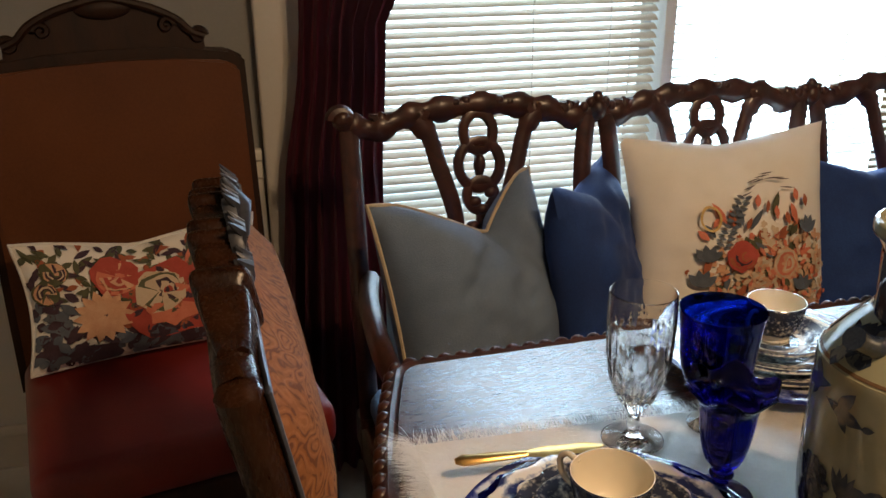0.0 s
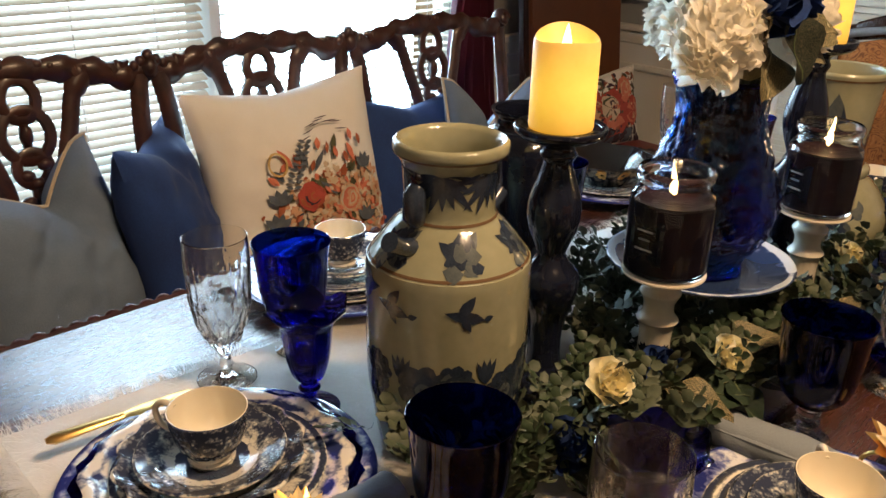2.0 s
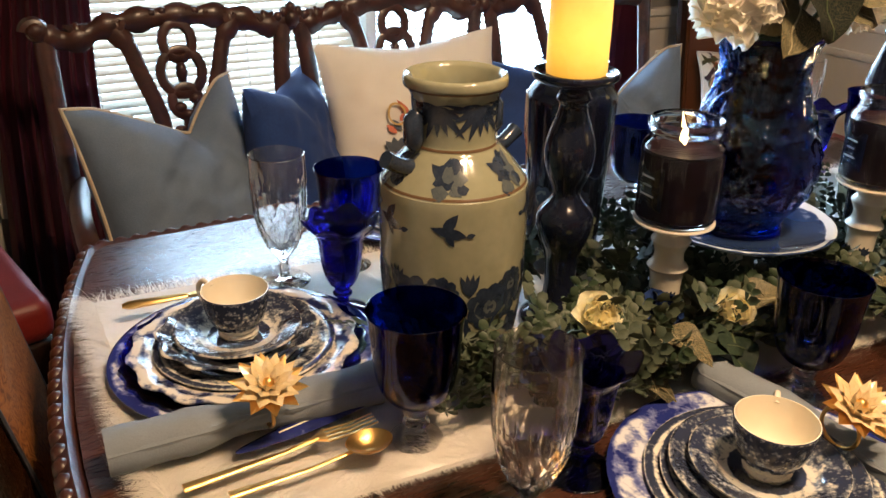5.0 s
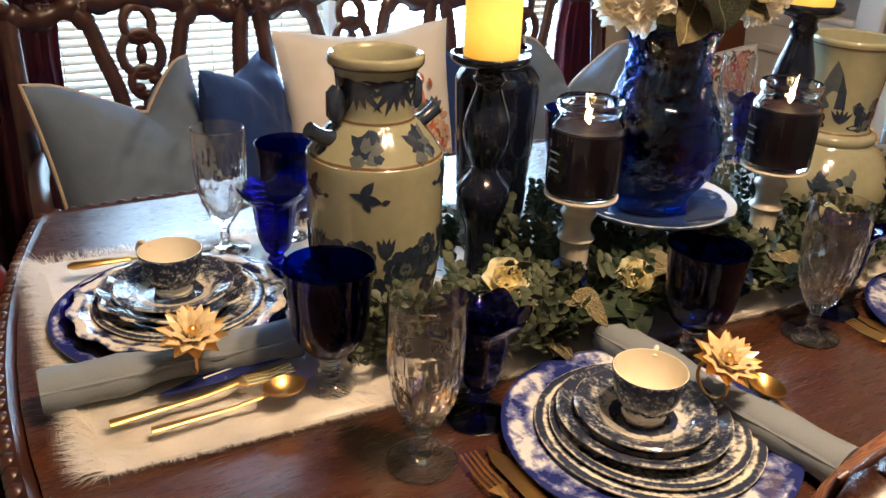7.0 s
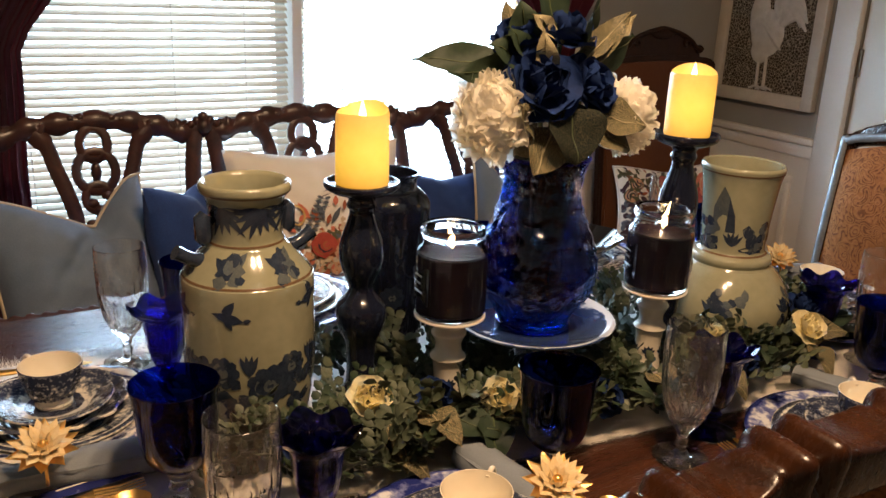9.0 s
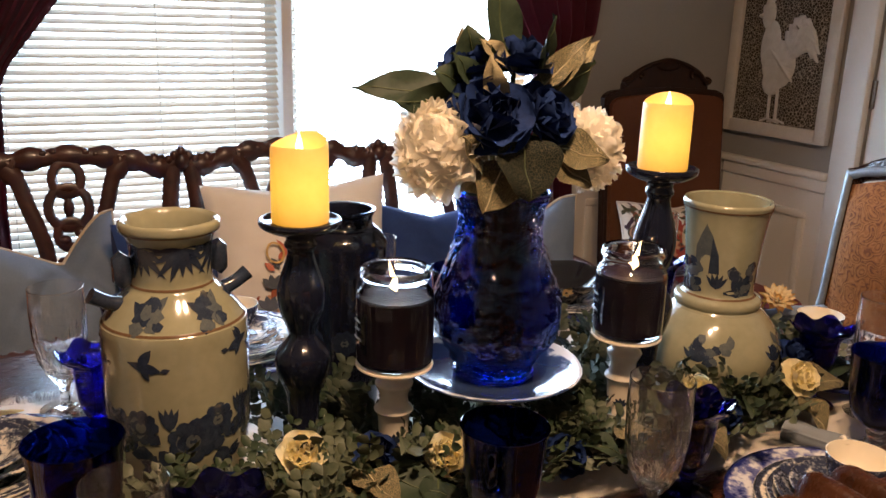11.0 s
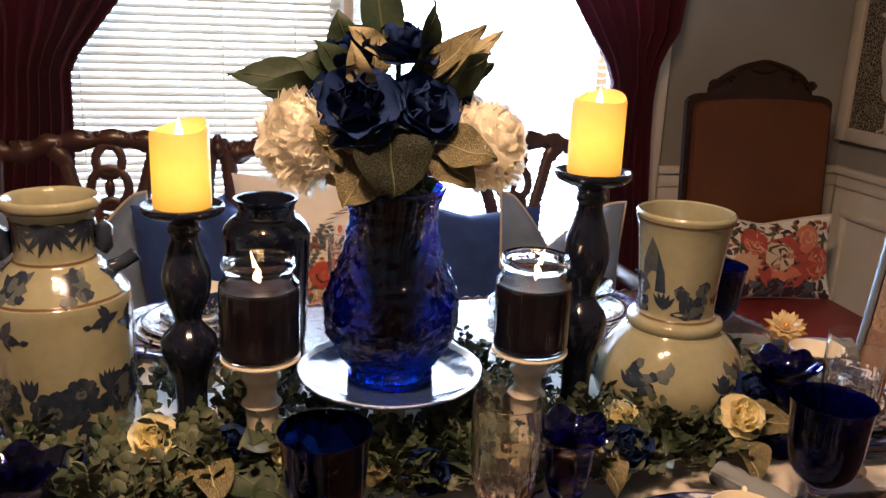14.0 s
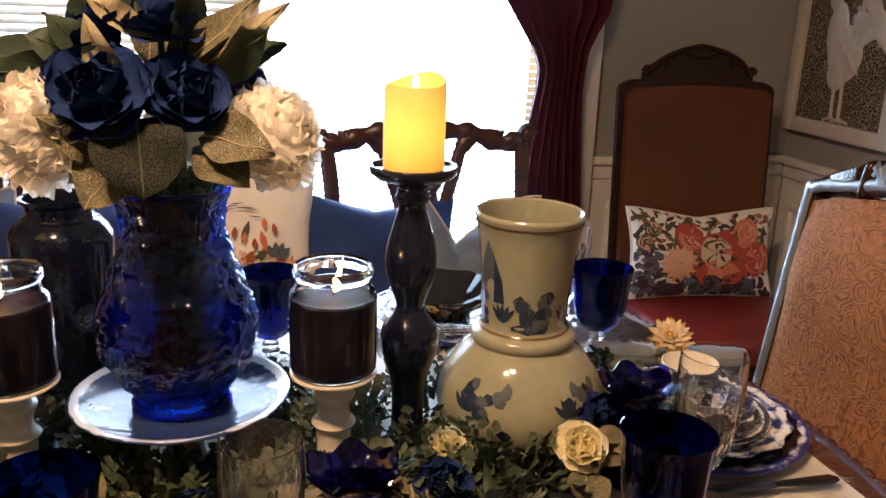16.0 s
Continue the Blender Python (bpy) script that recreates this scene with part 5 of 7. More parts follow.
def celadon_bulb():
    x, y = 0.42, 0.018
    ob = thing("bottle_vase", (x, y, TOP + 0.006), "celadon vase with a tall flared neck over a round belly", "vase")
    out = smooth_profile([(0.066, 0), (0.075, 0.008), (0.098, 0.035), (0.109, 0.068), (0.104, 0.10), (0.083, 0.132), (0.066, 0.148)], 4) + smooth_profile([(0.0655, 0.150), (0.068, 0.156), (0.066, 0.164), (0.056, 0.170), (0.0535, 0.18), (0.055, 0.21), (0.0585, 0.25), (0.063, 0.29), (0.0675, 0.309), (0.0685, 0.315), (0.066, 0.319)], 4)
    inn = smooth_profile([(0.062, 0.317), (0.058, 0.29), (0.050, 0.20), (0.05, 0.17), (0.09, 0.10), (0.0, 0.02)], 3)
    part("body", lathe(bmesh.new(), [(0, 0)] + out + inn, 56), M_CELADON, ob, "celadon glaze")
    br = Brush(out)
    f = facing(x, y, 0.0, -0.95)
    br.ring(0.170, 0.0013, M_BROWNLINE, ob)
    br.ring(0.308, 0.0013, M_BROWNLINE, ob)
    for t0 in (f - 0.1, f + 1.45, f - 1.6, f + 3.0):
        br.start("painted_landscape")
        for q in range(14):
            g = random.Random(int(t0 * 90) + q)
            br.blob("ink" if q % 2 else "wash", t0 + 0.35, 0.198, 0.009, 0.3, g.uniform(-0.018, 0.018), g.uniform(-0.016, 0.026), 9, q)
        br.blob("ink", t0 + 0.35, 0.182, 0.024, 0.2, ry=0.007)
        for q in range(5):
            br.leaf("ink", t0 - 0.35, 0.186, 0.026, 0.0035, 0.9 + 0.33 * q)
    for t0 in (f - 0.75, f + 2.2):
        br.start("painted_landscape")
        br.shape("wash", t0, 0.24, [(-0.022, -0.03), (0.02, -0.03), (0.017, 0.0), (0.006, 0.03), (-0.004, 0.048), (-0.012, 0.03), (-0.02, 0.01)])
        br.shape("ink", t0, 0.24, [(0.003, -0.03), (0.02, -0.03), (0.016, 0.0), (0.006, 0.028)])
    for k in range(5):
        t = f - 0.35 + k * 1.256
        br.start("painted_blossom")
        for q in range(16):
            g = random.Random(k * 17 + q)
            br.blob("ink" if q % 2 else "wash", t, 0.092, 0.008, 0.3, g.uniform(-0.035, 0.03), g.uniform(-0.028, 0.026), 8, q)
        for q in range(5):
            br.leaf("ink", t - 0.25, 0.085, 0.026, 0.004, 0.4 + 0.5 * q)
    br.put(ob)


celadon_jar()
celadon_bulb()

# ---------- cake stand, blue vase and bouquet ----------
stand = thing("cake_stand", (0, 0, TOP + 0.006), "white pedestal plate painted with blue leaves", "cake stand")
part("pedestal", lathe(bmesh.new(), [(0, 0)] + smooth_profile([(0.055, 0), (0.05, 0.012), (0.026, 0.03), (0.022, 0.06), (0.028, 0.09), (0.045, 0.10)], 3) + [(0, 0.10)], 28), M_CERAMIC, stand)
part("plate", lathe(bmesh.new(), [(0, 0.098), (0.06, 0.099)] + smooth_profile([(0.085, 0.102), (0.108, 0.109), (0.121, 0.1165), (0.123, 0.119), (0.119, 0.1195), (0.105, 0.1145), (0.08, 0.108), (0.06, 0.106)], 3) + [(0, 0.106)], 64), M_PLATEBLUE, stand, "white plate with blue leaves")

VB = TOP + 0.006 + 0.1075
bluevase = thing("flower_vase", (0, 0, VB), "crackled cobalt glass vase with a round belly", "vase")


def crackle(a, r, z):
    p = Vector((math.cos(a) * 3.2, math.sin(a) * 3.2, z * 55))
    k = 1.0 if z < 0.20 else max(0.25, 1 - (z - 0.2) * 12)
    return r + k * (0.0050 * noise.noise(p * 1.5) + 0.0026 * noise.noise(p * 3.2))


bv = smooth_profile([(0.050, 0), (0.0515, 0.006), (0.053, 0.014), (0.063, 0.03), (0.079, 0.055), (0.0865, 0.09), (0.083, 0.12), (0.070, 0.155), (0.059, 0.185), (0.0545, 0.205), (0.057, 0.230), (0.063, 0.246), (0.064, 0.250)], 7)
inner = [(max(0.0, r - 0.005), z + 0.003) for r, z in bv if z > 0.008][::-1]
part("body", lathe(bmesh.new(), [(0, 0)] + bv + inner + [(0, 0.012)], 110, wave=crackle), M_CRACKLE, bluevase, "crackled cobalt glass")
part("rim", tube(bmesh.new(), [(0.0635 * math.cos(a), 0.0635 * math.sin(a), 0.2535) for a in np.linspace(0, 2 * math.pi, 49)[:-1]], 0.0028, 8, 1, (0, 0, 1), True), M_COBALT, bluevase, "smooth rolled rim")
part("foot", tube(bmesh.new(), [(0.0525 * math.cos(a), 0.0525 * math.sin(a), 0.004) for a in np.linspace(0, 2 * math.pi, 49)[:-1]], 0.0038, 8, 1, (0, 0, 1), True), M_COBALT, bluevase, "smooth foot ring")


def petal(bm, m, l, w, cup, curl, n=4, frill=0.0, seed=0):
    g = random.Random(seed)
    V = []
    for j in range(n + 1):
        v = j / n
        row = []
        for i in range(n + 1):
            u = -1 + 2 * i / n
            ww = w * min(1.0, 0.25 + 1.5 * v) ** 0.7 * (1 - 0.55 * max(0.0, (v - 0.7) / 0.3) ** 2)
            z = cup * (u * u) * l + curl * v * v * l
            if j == n and frill:
                z += g.uniform(-frill, frill)
            row.append(bm.verts.new(m @ Vector((u * ww, v * l + (g.uniform(-frill, frill) if j == n else 0), z))))
        V.append(row)
    for j in range(n):
        for i in range(n):
            bm.faces.new((V[j][i], V[j][i + 1], V[j + 1][i + 1], V[j + 1][i]))


def aim(direction, roll=0.0):
    """A frame whose z looks along the direction."""
    return Vector(direction).to_track_quat("Z", "Y").to_matrix().to_4x4() @ pose(0, 0, 0, 0, 0, roll)


def bloom(name, parent, material, label, center, direction, r, rows, frill, seed, wide=0.55):
    """A flower head with its petals; rows: (petals, how far they open in degrees, length factor)."""
    base = Matrix.Translation(center) @ aim(direction)
    head = part(name, ball(bmesh.new(), (0, 0, 0), r * 0.16, 8, 6), material, parent, label, at=base)
    g = random.Random(seed)
    for q, (n, opening, lf) in enumerate(rows):
        forms = []
        for f in range(min(n, 3)):
            bm = bmesh.new()
            petal(bm, Matrix.Identity(4), r * lf * (0.94 + 0.06 * f), r * wide * lf * (1.06 - 0.06 * f), 0.22, -0.16 if opening > 45 else 0.12, 6 if r > 0.04 else 4, frill * r, seed * 91 + q * 17 + f)
            forms.append(finish("petal", bm, material))
        for k in range(n):
            a = 360 * k / n + 37 * q + g.uniform(-9, 9)
            part("petal", forms[k % len(forms)], None, head, at=pose(0, 0, 0, 0, 0, a) @ pose(0, r * 0.05, -r * 0.15) @ pose(0, 0, 0, 90 - opening + g.uniform(-7, 7)))


def pompom(name, parent, material, label, center, direction, r, count, seed, tall=1.0):
    """A full double flower: ruffled petals all over a ball."""
    base = Matrix.Translation(center) @ Matrix.Diagonal((1, 1, tall, 1)) @ aim(direction)
    head = part(name, ball(bmesh.new(), (0, 0, 0), r * 0.74, 16, 12), material, parent, label, at=base)
    g = random.Random(seed)
    forms = []
    for f in range(7):
        bm = bmesh.new()
        petal(bm, Matrix.Identity(4), r * g.uniform(0.42, 0.54), r * g.uniform(0.19, 0.27), 0.25, g.uniform(-0.30, 0.0), 5, 0.05 * r, seed * 7 + f)
        forms.append(finish("petal", bm, material))
    for k in range(count):
        z = 1 - 1.72 * (k + 0.5) / count
        a = k * 2.39996
        q = math.sqrt(max(0, 1 - z * z))
        n = Vector((q * math.cos(a), q * math.sin(a), z))
        up = Vector((0, 0, 1)) - n * n.z
        up = up.normalized() if up.length > 0.05 else Vector((math.cos(a), math.sin(a), 0))
        tilt = radians(g.uniform(46, 68))
        grow = n * math.cos(tilt) + up * math.sin(tilt)
        face = n * math.sin(tilt) - up * math.cos(tilt)
        m = Matrix.Translation(n * r * 0.50 - up * r * 0.12) @ Matrix((grow.cross(-face), grow, -face)).transposed().to_4x4() @ pose(0, 0, 0, g.uniform(-12, 12), g.uniform(-14, 14), g.uniform(-10, 10))
        part("petal", forms[k % 7], None, head, at=m)


ROSE = [(3, 4, 0.85), (4, 12, 0.9), (5, 24, 0.96), (6, 42, 1.0), (6, 64, 1.0)]
BIGROSE = [(3, 6, 0.72), (4, 14, 0.82), (5, 27, 0.92), (5, 46, 1.0), (6, 66, 1.02)]
bouquet = thing("bouquet", (0, 0, VB + 0.22), "bouquet of cream peonies, navy roses and gold-veined magnolia leaves", "flowers")


for k in range(26):
    a, q = k * 2.4, 0.026 + 0.018 * (k % 4) / 3
    part("stem", tube(bmesh.new(), curve([(0.35 * q * math.cos(a), 0.35 * q * math.sin(a), -0.13), (0.75 * q * math.cos(a + 0.3), 0.75 * q * math.sin(a + 0.3), -0.06), (1.05 * q * math.cos(a + 0.5), 1.05 * q * math.sin(a + 0.5), 0.035)], 5), 0.0065, 6), M_STEM, bouquet)
for k in range(16):
    a, q = k * 2.4, 0.012 + 0.020 * (k % 3) / 2
    part("stem", tube(bmesh.new(), curve([(q * math.cos(a), q * math.sin(a), -0.17), (0.8 * q * math.cos(a + 0.5), 0.8 * q * math.sin(a + 0.5), -0.08), (1.5 * q * math.cos(a + 1), 1.5 * q * math.sin(a + 1), 0.05)], 5), 0.0055, 6), M_STEM, bouquet)


def stem_to(p):
    part("stem", tube(bmesh.new(), curve([(p[0] * 0.1, p[1] * 0.1, -0.12), (p[0] * 0.35, p[1] * 0.35, 0.02), p], 5), 0.0035, 6), M_STEM, bouquet)


for c, d, r, s in (((-0.112, -0.034, 0.098), (-0.45, -0.62, 0.62), 0.062, 1), ((0.104, -0.020, 0.088), (0.60, -0.55, 0.55), 0.059, 2), ((0.02, 0.08, 0.09), (0.1, 0.8, 0.5), 0.055, 3)):
    pompom("peony", bouquet, M_PETAL, "full cream peony", c, d, r, 210, s, 1.22)
    stem_to(c)
for c, d, r, s in (((-0.056, -0.056, 0.137), (-0.15, -0.85, 0.45), 0.052, 4), ((0.020, -0.052, 0.134), (0.30, -0.75, 0.45), 0.044, 5), ((-0.055, -0.01, 0.19), (-0.5, -0.3, 0.9), 0.042, 6), ((0.0, -0.015, 0.195), (0.1, -0.3, 1), 0.046, 7), ((0.075, 0.03, 0.130), (0.8, 0.1, 0.6), 0.042, 8)):
    bloom("rose", bouquet, M_BLUEPETAL, "navy silk rose", c, d, r, BIGROSE, 0.02, s, 0.68)
    stem_to(c)


def big_leaf(parent, name, p, d, l, w, material, face, bend=-0.25, label=""):
    """A broad leaf that grows along d from p with its upper side towards face."""
    d = Vector(d).normalized()
    n = Vector(face) - d * d.dot(Vector(face))
    n = n.normalized() if n.length > 0.05 else d.orthogonal().normalized()
    m = Matrix.Translation(p) @ Matrix((d.cross(n), d, n)).transposed().to_4x4()
    k = 9
    bm = bmesh.new()
    V = []
    for j in range(k + 1):
        v = j / k
        ww = w * math.sin(math.pi * min(1, v * 0.97 + 0.03) ** 0.85) ** (0.6 if w > 0.033 else 0.85)
        V.append([bm.verts.new(m @ Vector((u * ww, v * l, (0.30 * abs(u) * ww + 0.004 * math.sin(v * 9 + 2 * u)) + bend * v * v * l))) for u in (-1, -0.6, 0, 0.6, 1)])
    for j in range(k):
        for i in range(4):
            bm.faces.new((V[j][i], V[j][i + 1], V[j + 1][i + 1], V[j + 1][i]))
    bmesh.ops.remove_doubles(bm, verts=bm.verts[:], dist=1e-5)
    leaf = part(name, bm, material, parent, label)
    mid = [m @ Vector((0, v * l, bend * v * v * l + 0.004 * math.sin(v * 9) + 0.0006)) for v in np.linspace(0, 0.97, 8)]
    part("midrib", tube(bmesh.new(), mid, [0.0014 - 0.00012 * q for q in range(8)], 5), M_GOLDBACK if material in (M_GOLDLEAF, M_GOLDBACK) else M_STEM, leaf)
    return leaf


for p, d, l, w, mt, roll in (
        ((-0.045, -0.01, 0.20), (-1, 0.15, 0.16), 0.150, 0.030, M_MAGNOLIA, 0), ((-0.05, -0.02, 0.195), (-0.9, -0.2, 0.02), 0.105, 0.028, M_MAGNOLIA, 20),
        ((-0.03, -0.03, 0.19), (-0.55, -0.3, 0.8), 0.09, 0.027, M_MAGNOLIA, 40), ((-0.02, -0.045, 0.17), (-0.30, -0.4, 0.9), 0.095, 0.022, M_GOLDBACK, 60),
        ((0.0, -0.02, 0.23), (-0.1, -0.1, 1), 0.125, 0.033, M_MAGNOLIA, 0), ((0.01, -0.03, 0.23), (-0.75, -0.3, 0.60), 0.075, 0.018, M_GOLDBACK, 90),
        ((0.03, -0.03, 0.21), (0.35, -0.3, 0.9), 0.10, 0.027, M_MAGNOLIA, -30), ((0.04, -0.03, 0.20), (0.6, -0.2, 0.7), 0.115, 0.024, M_GOLDLEAF, 30),
        ((0.06, -0.02, 0.20), (0.85, -0.1, 0.75), 0.12, 0.017, M_GOLDBACK, -60), ((0.06, 0.0, 0.19), (0.9, 0.0, 0.5), 0.10, 0.028, M_MAGNOLIA, 10),
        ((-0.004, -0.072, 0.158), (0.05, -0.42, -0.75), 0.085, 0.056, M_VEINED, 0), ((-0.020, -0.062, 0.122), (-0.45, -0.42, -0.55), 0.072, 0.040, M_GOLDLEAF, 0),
        ((0.055, -0.06, 0.138), (0.90, -0.4, -0.08), 0.080, 0.036, M_GOLDLEAF, 0), ((0.050, -0.060, 0.128), (0.70, -0.42, -0.42), 0.070, 0.036, M_GOLDLEAF, 0),
        ((-0.030, -0.05, 0.118), (-0.85, -0.35, -0.40), 0.055, 0.028, M_GOLDBACK, 0),
        ((-0.02, -0.02, 0.20), (-0.75, -0.3, 0.35), 0.10, 0.036, M_MAGNOLIA, 15),
        ((0.05, -0.02, 0.19), (0.75, -0.3, 0.45), 0.10, 0.034, M_MAGNOLIA, 20), ((-0.03, -0.02, 0.21), (-0.35, -0.2, 0.85), 0.085, 0.034, M_MAGNOLIA, 10), ((-0.04, -0.05, 0.12), (-0.55, -0.7, 0.55), 0.085, 0.026, M_GOLDLEAF, 35),
        ((-0.04, 0.04, 0.16), (-0.6, 0.6, 0.5), 0.11, 0.03, M_MAGNOLIA, 0), ((0.05, 0.05, 0.15), (0.6, 0.7, 0.4), 0.11, 0.03, M_MAGNOLIA, 0),
        ((0.0, 0.05, 0.2), (0.1, 0.5, 0.9), 0.11, 0.03, M_GOLDLEAF, 0)):
    big_leaf(bouquet, "leaf", (p[0] - 0.018, p[1], p[2] - 0.042), d, l * 0.92, w * 0.80, mt, (math.sin(roll), -1.0, 0.35 + 0.4 * math.cos(roll * 2)), -0.18, "gold-veined leaf" if mt in (M_GOLDLEAF, M_VEINED) else "dark magnolia leaf")


# ---------- candles ----------
def jar_candle(x, y, lean_flame):
    st = thing("candlestick", (x, y, TOP + 0.005), "turned ivory ceramic candle stand with a small dark sprig", "candlestick", "ivory candle stands")
    p = smooth_profile([(0.045, 0), (0.042, 0.012), (0.026, 0.022), (0.021, 0.045), (0.019, 0.075), (0.021, 0.098), (0.025, 0.104), (0.019, 0.112), (0.018, 0.124), (0.022, 0.134), (0.024, 0.140), (0.018, 0.148), (0.022, 0.158), (0.046, 0.163), (0.048, 0.167)], 3)
    part("stem", lathe(bmesh.new(), [(0, 0)] + p + [(0, 0.168)], 28), M_CERAMIC, st)
    br = Brush(p)
    f = facing(x, y)
    for k in range(5):
        br.blob("ink", f + k * 1.256, 0.062, 0.005, 0.2)
        for q in range(5):
            br.leaf("ink", f + k * 1.256, 0.066, 0.012, 0.003, 0.4 + q * 0.6)
    br.put(st)
    z = TOP + 0.005 + 0.1685
    ob = thing("jar_candle", (x, y, z), "dark plum candle burning in a clear glass jar", "candle", "burning jar candles")
    out = smooth_profile([(0.044, 0), (0.047, 0.004), (0.0475, 0.02), (0.0475, 0.082), (0.045, 0.092), (0.0405, 0.098), (0.0395, 0.106)], 3) + [(0.0425, 0.110), (0.0435, 0.114), (0.0425, 0.119), (0.0405, 0.121)]
    inn = [(0.0378, 0.119), (0.0372, 0.104), (0.0385, 0.097), (0.0425, 0.090), (0.0447, 0.080), (0.0447, 0.008), (0, 0.007)]
    part("jar", lathe(bmesh.new(), [(0, 0)] + out + inn, 40), M_JARGLASS, ob, "clear glass jar")
    part("wax", lathe(bmesh.new(), [(0, 0.0062), (0.0452, 0.0066), (0.0452, 0.081), (0.0440, 0.0835), (0, 0.0835)], 36), M_WAX, ob, "dark plum wax")
    part("melted_wax", lathe(bmesh.new(), [(0, 0.0838), (0.040, 0.0838), (0.0436, 0.0850), (0.0436, 0.0858), (0.039, 0.0846), (0, 0.0845)], 36), M_MELT, ob, "melted rosy wax")
    part("wick", tube(bmesh.new(), [(0, 0, 0.084), (0.001, 0, 0.094)], 0.0010, 6), M_BLACK, ob)
    fl = smooth_profile([(0, 0.0), (0.0030, 0.006), (0.0038, 0.013), (0.0022, 0.025), (0, 0.042)], 3)
    part("flame", lathe(bmesh.new(), fl, 12), M_FLAME, ob, "bright candle flame", at=pose(0.001, 0, 0.089, 0, lean_flame, 0))
    lbl = Brush([(0.0478, 0.0), (0.0478, 0.09)])
    t0 = f - 1.25
    lbl.shape("x", t0, 0.045, [(-0.022, -0.026), (0.022, -0.026), (0.022, 0.026), (-0.022, 0.026)])
    part("label", list(lbl.bm.values())[0], M_DARKGLAZE, ob, "dark paper label")
    bars = Brush([(0.0484, 0.0), (0.0484, 0.09)])
    for q, (zz, hw) in enumerate(((0.058, 0.010), (0.048, 0.007), (0.036, 0.011))):
        bars.shape("x", t0, zz, [(-hw, -0.0010), (hw, -0.0010), (hw, 0.0010), (-hw, 0.0010)])
    part("label_print", list(bars.bm.values())[0], M_SILVER, ob, "pale printed bars")
    lf = bpy.data.lights.new("flame_light", "POINT")
    lf.energy, lf.color, lf.shadow_soft_size = 0.13, (1.0, 0.62, 0.28), 0.006
    lo = new("flame_light", lf)
    lo.location = (x, y, z + 0.112)


jar_candle(-0.168, -0.045, -14)
jar_candle(0.166, -0.074, 14)


def pillar(x, y, h, label):
    st = thing("candlestick", (x, y, TOP + 0.005), label, "candlestick", "dark pillar candle holders")
    p = smooth_profile([(0.050, 0), (0.050, 0.010), (0.040, 0.018), (0.024, 0.030), (0.020, 0.055), (0.021, 0.085), (0.024, 0.100), (0.030, 0.115), (0.0355, 0.135), (0.034, 0.152), (0.022, 0.166), (0.017, 0.175), (0.020, 0.186), (0.027, 0.203), (0.031, 0.222), (0.029, 0.242), (0.020, 0.268), (0.0165, 0.282), (0.021, 0.290), (0.018, 0.297), (0.023, 0.303), (0.040, 0.308), (0.050, 0.314), (0.0515, 0.320), (0.049, 0.322), (0.043, 0.318)], 3)
    s = (h - TOP - 0.005) / 0.318
    p = [(r, z * s) for r, z in p]
    cuts = [0, next(i for i, q in enumerate(p) if q[1] > 0.03 * s), next(i for i, q in enumerate(p) if q[1] > 0.170 * s), next(i for i, q in enumerate(p) if q[1] > 0.299 * s), len(p)]
    for nm, a, b in zip(("base", "knop", "shaft", "dish"), cuts, cuts[1:]):
        seg = p[a:b + 1]
        part(nm, lathe(bmesh.new(), [(0, seg[0][1])] + seg + [(0, seg[-1][1])], 36), M_DARKGLAZE, st, "glossy midnight glaze")
    ob = thing("pillar_candle", (x, y, h + 0.001), "lit ivory pillar candle with a wavy melted rim", "candle", "lit pillar candles")

    def rim(a, r, z):
        return (r, 0.006 * math.sin(a + 0.8) + 0.003 * math.sin(2 * a) if z > 0.09 else 0.0)
    out = [(0, 0), (0.0345, 0), (0.0355, 0.003), (0.0355, 0.05), (0.0352, 0.094), (0.0335, 0.0985), (0.0315, 0.0965), (0.025, 0.080), (0.012, 0.071), (0, 0.070)]
    part("wax", lathe(bmesh.new(), out, 40, wave=rim), M_LIT, ob, "glowing ivory wax")
    part("flame_tip", lathe(bmesh.new(), smooth_profile([(0, 0.074), (0.004, 0.080), (0.0052, 0.089), (0.003, 0.101), (0, 0.111)], 3), 12), M_FLAME, ob, "bright lamp flame")


pillar(-0.256, 0.052, 1.094, "tall turned candle holder in midnight glaze")
pillar(0.268, 0.004, 1.141, "tall turned candle holder in midnight glaze")

dv = thing("ginger_jar", (-0.150, 0.19, TOP + 0.006), "tall black-blue glazed jar with a short wide neck", "jar")
part("body", lathe(bmesh.new(), [(0, 0)] + smooth_profile([(0.046, 0), (0.05, 0.01), (0.056, 0.12), (0.062, 0.24), (0.0615, 0.262), (0.05, 0.278), (0.042, 0.284), (0.041, 0.296), (0.045, 0.304), (0.046, 0.308)], 4) + [(0.041, 0.307), (0.038, 0.285), (0.045, 0.2), (0, 0.02)], 48), M_DARKGLAZE, dv, "glossy black-blue glaze")
br = Brush([(0.046, 0), (0.05, 0.01), (0.056, 0.12), (0.062, 0.24), (0.0615, 0.262)])
for k in range(7):
    br.peony(-1.9 + k * 0.9, 0.12 + 0.04 * (k % 2), 0.018)
br.put(dv)


# ---------- glasses ----------
def cut(a, r, z):
    """Cut facets: leaves on the lower bowl and flutes above."""
    if 0.045 < z < 0.115:
        w = abs(math.sin(6 * a + (z - 0.045) * 46)) * abs(math.sin(6 * a - (z - 0.045) * 46))
        return r - 0.0062 * w * math.sin(math.pi * (z - 0.045) / 0.07)
    if 0.006 < z < 0.03:
        return r * (1 + 0.06 * math.cos(6 * a))
    return r - (0.0018 * abs(math.sin(10 * a)) if 0.115 <= z < 0.150 else 0)


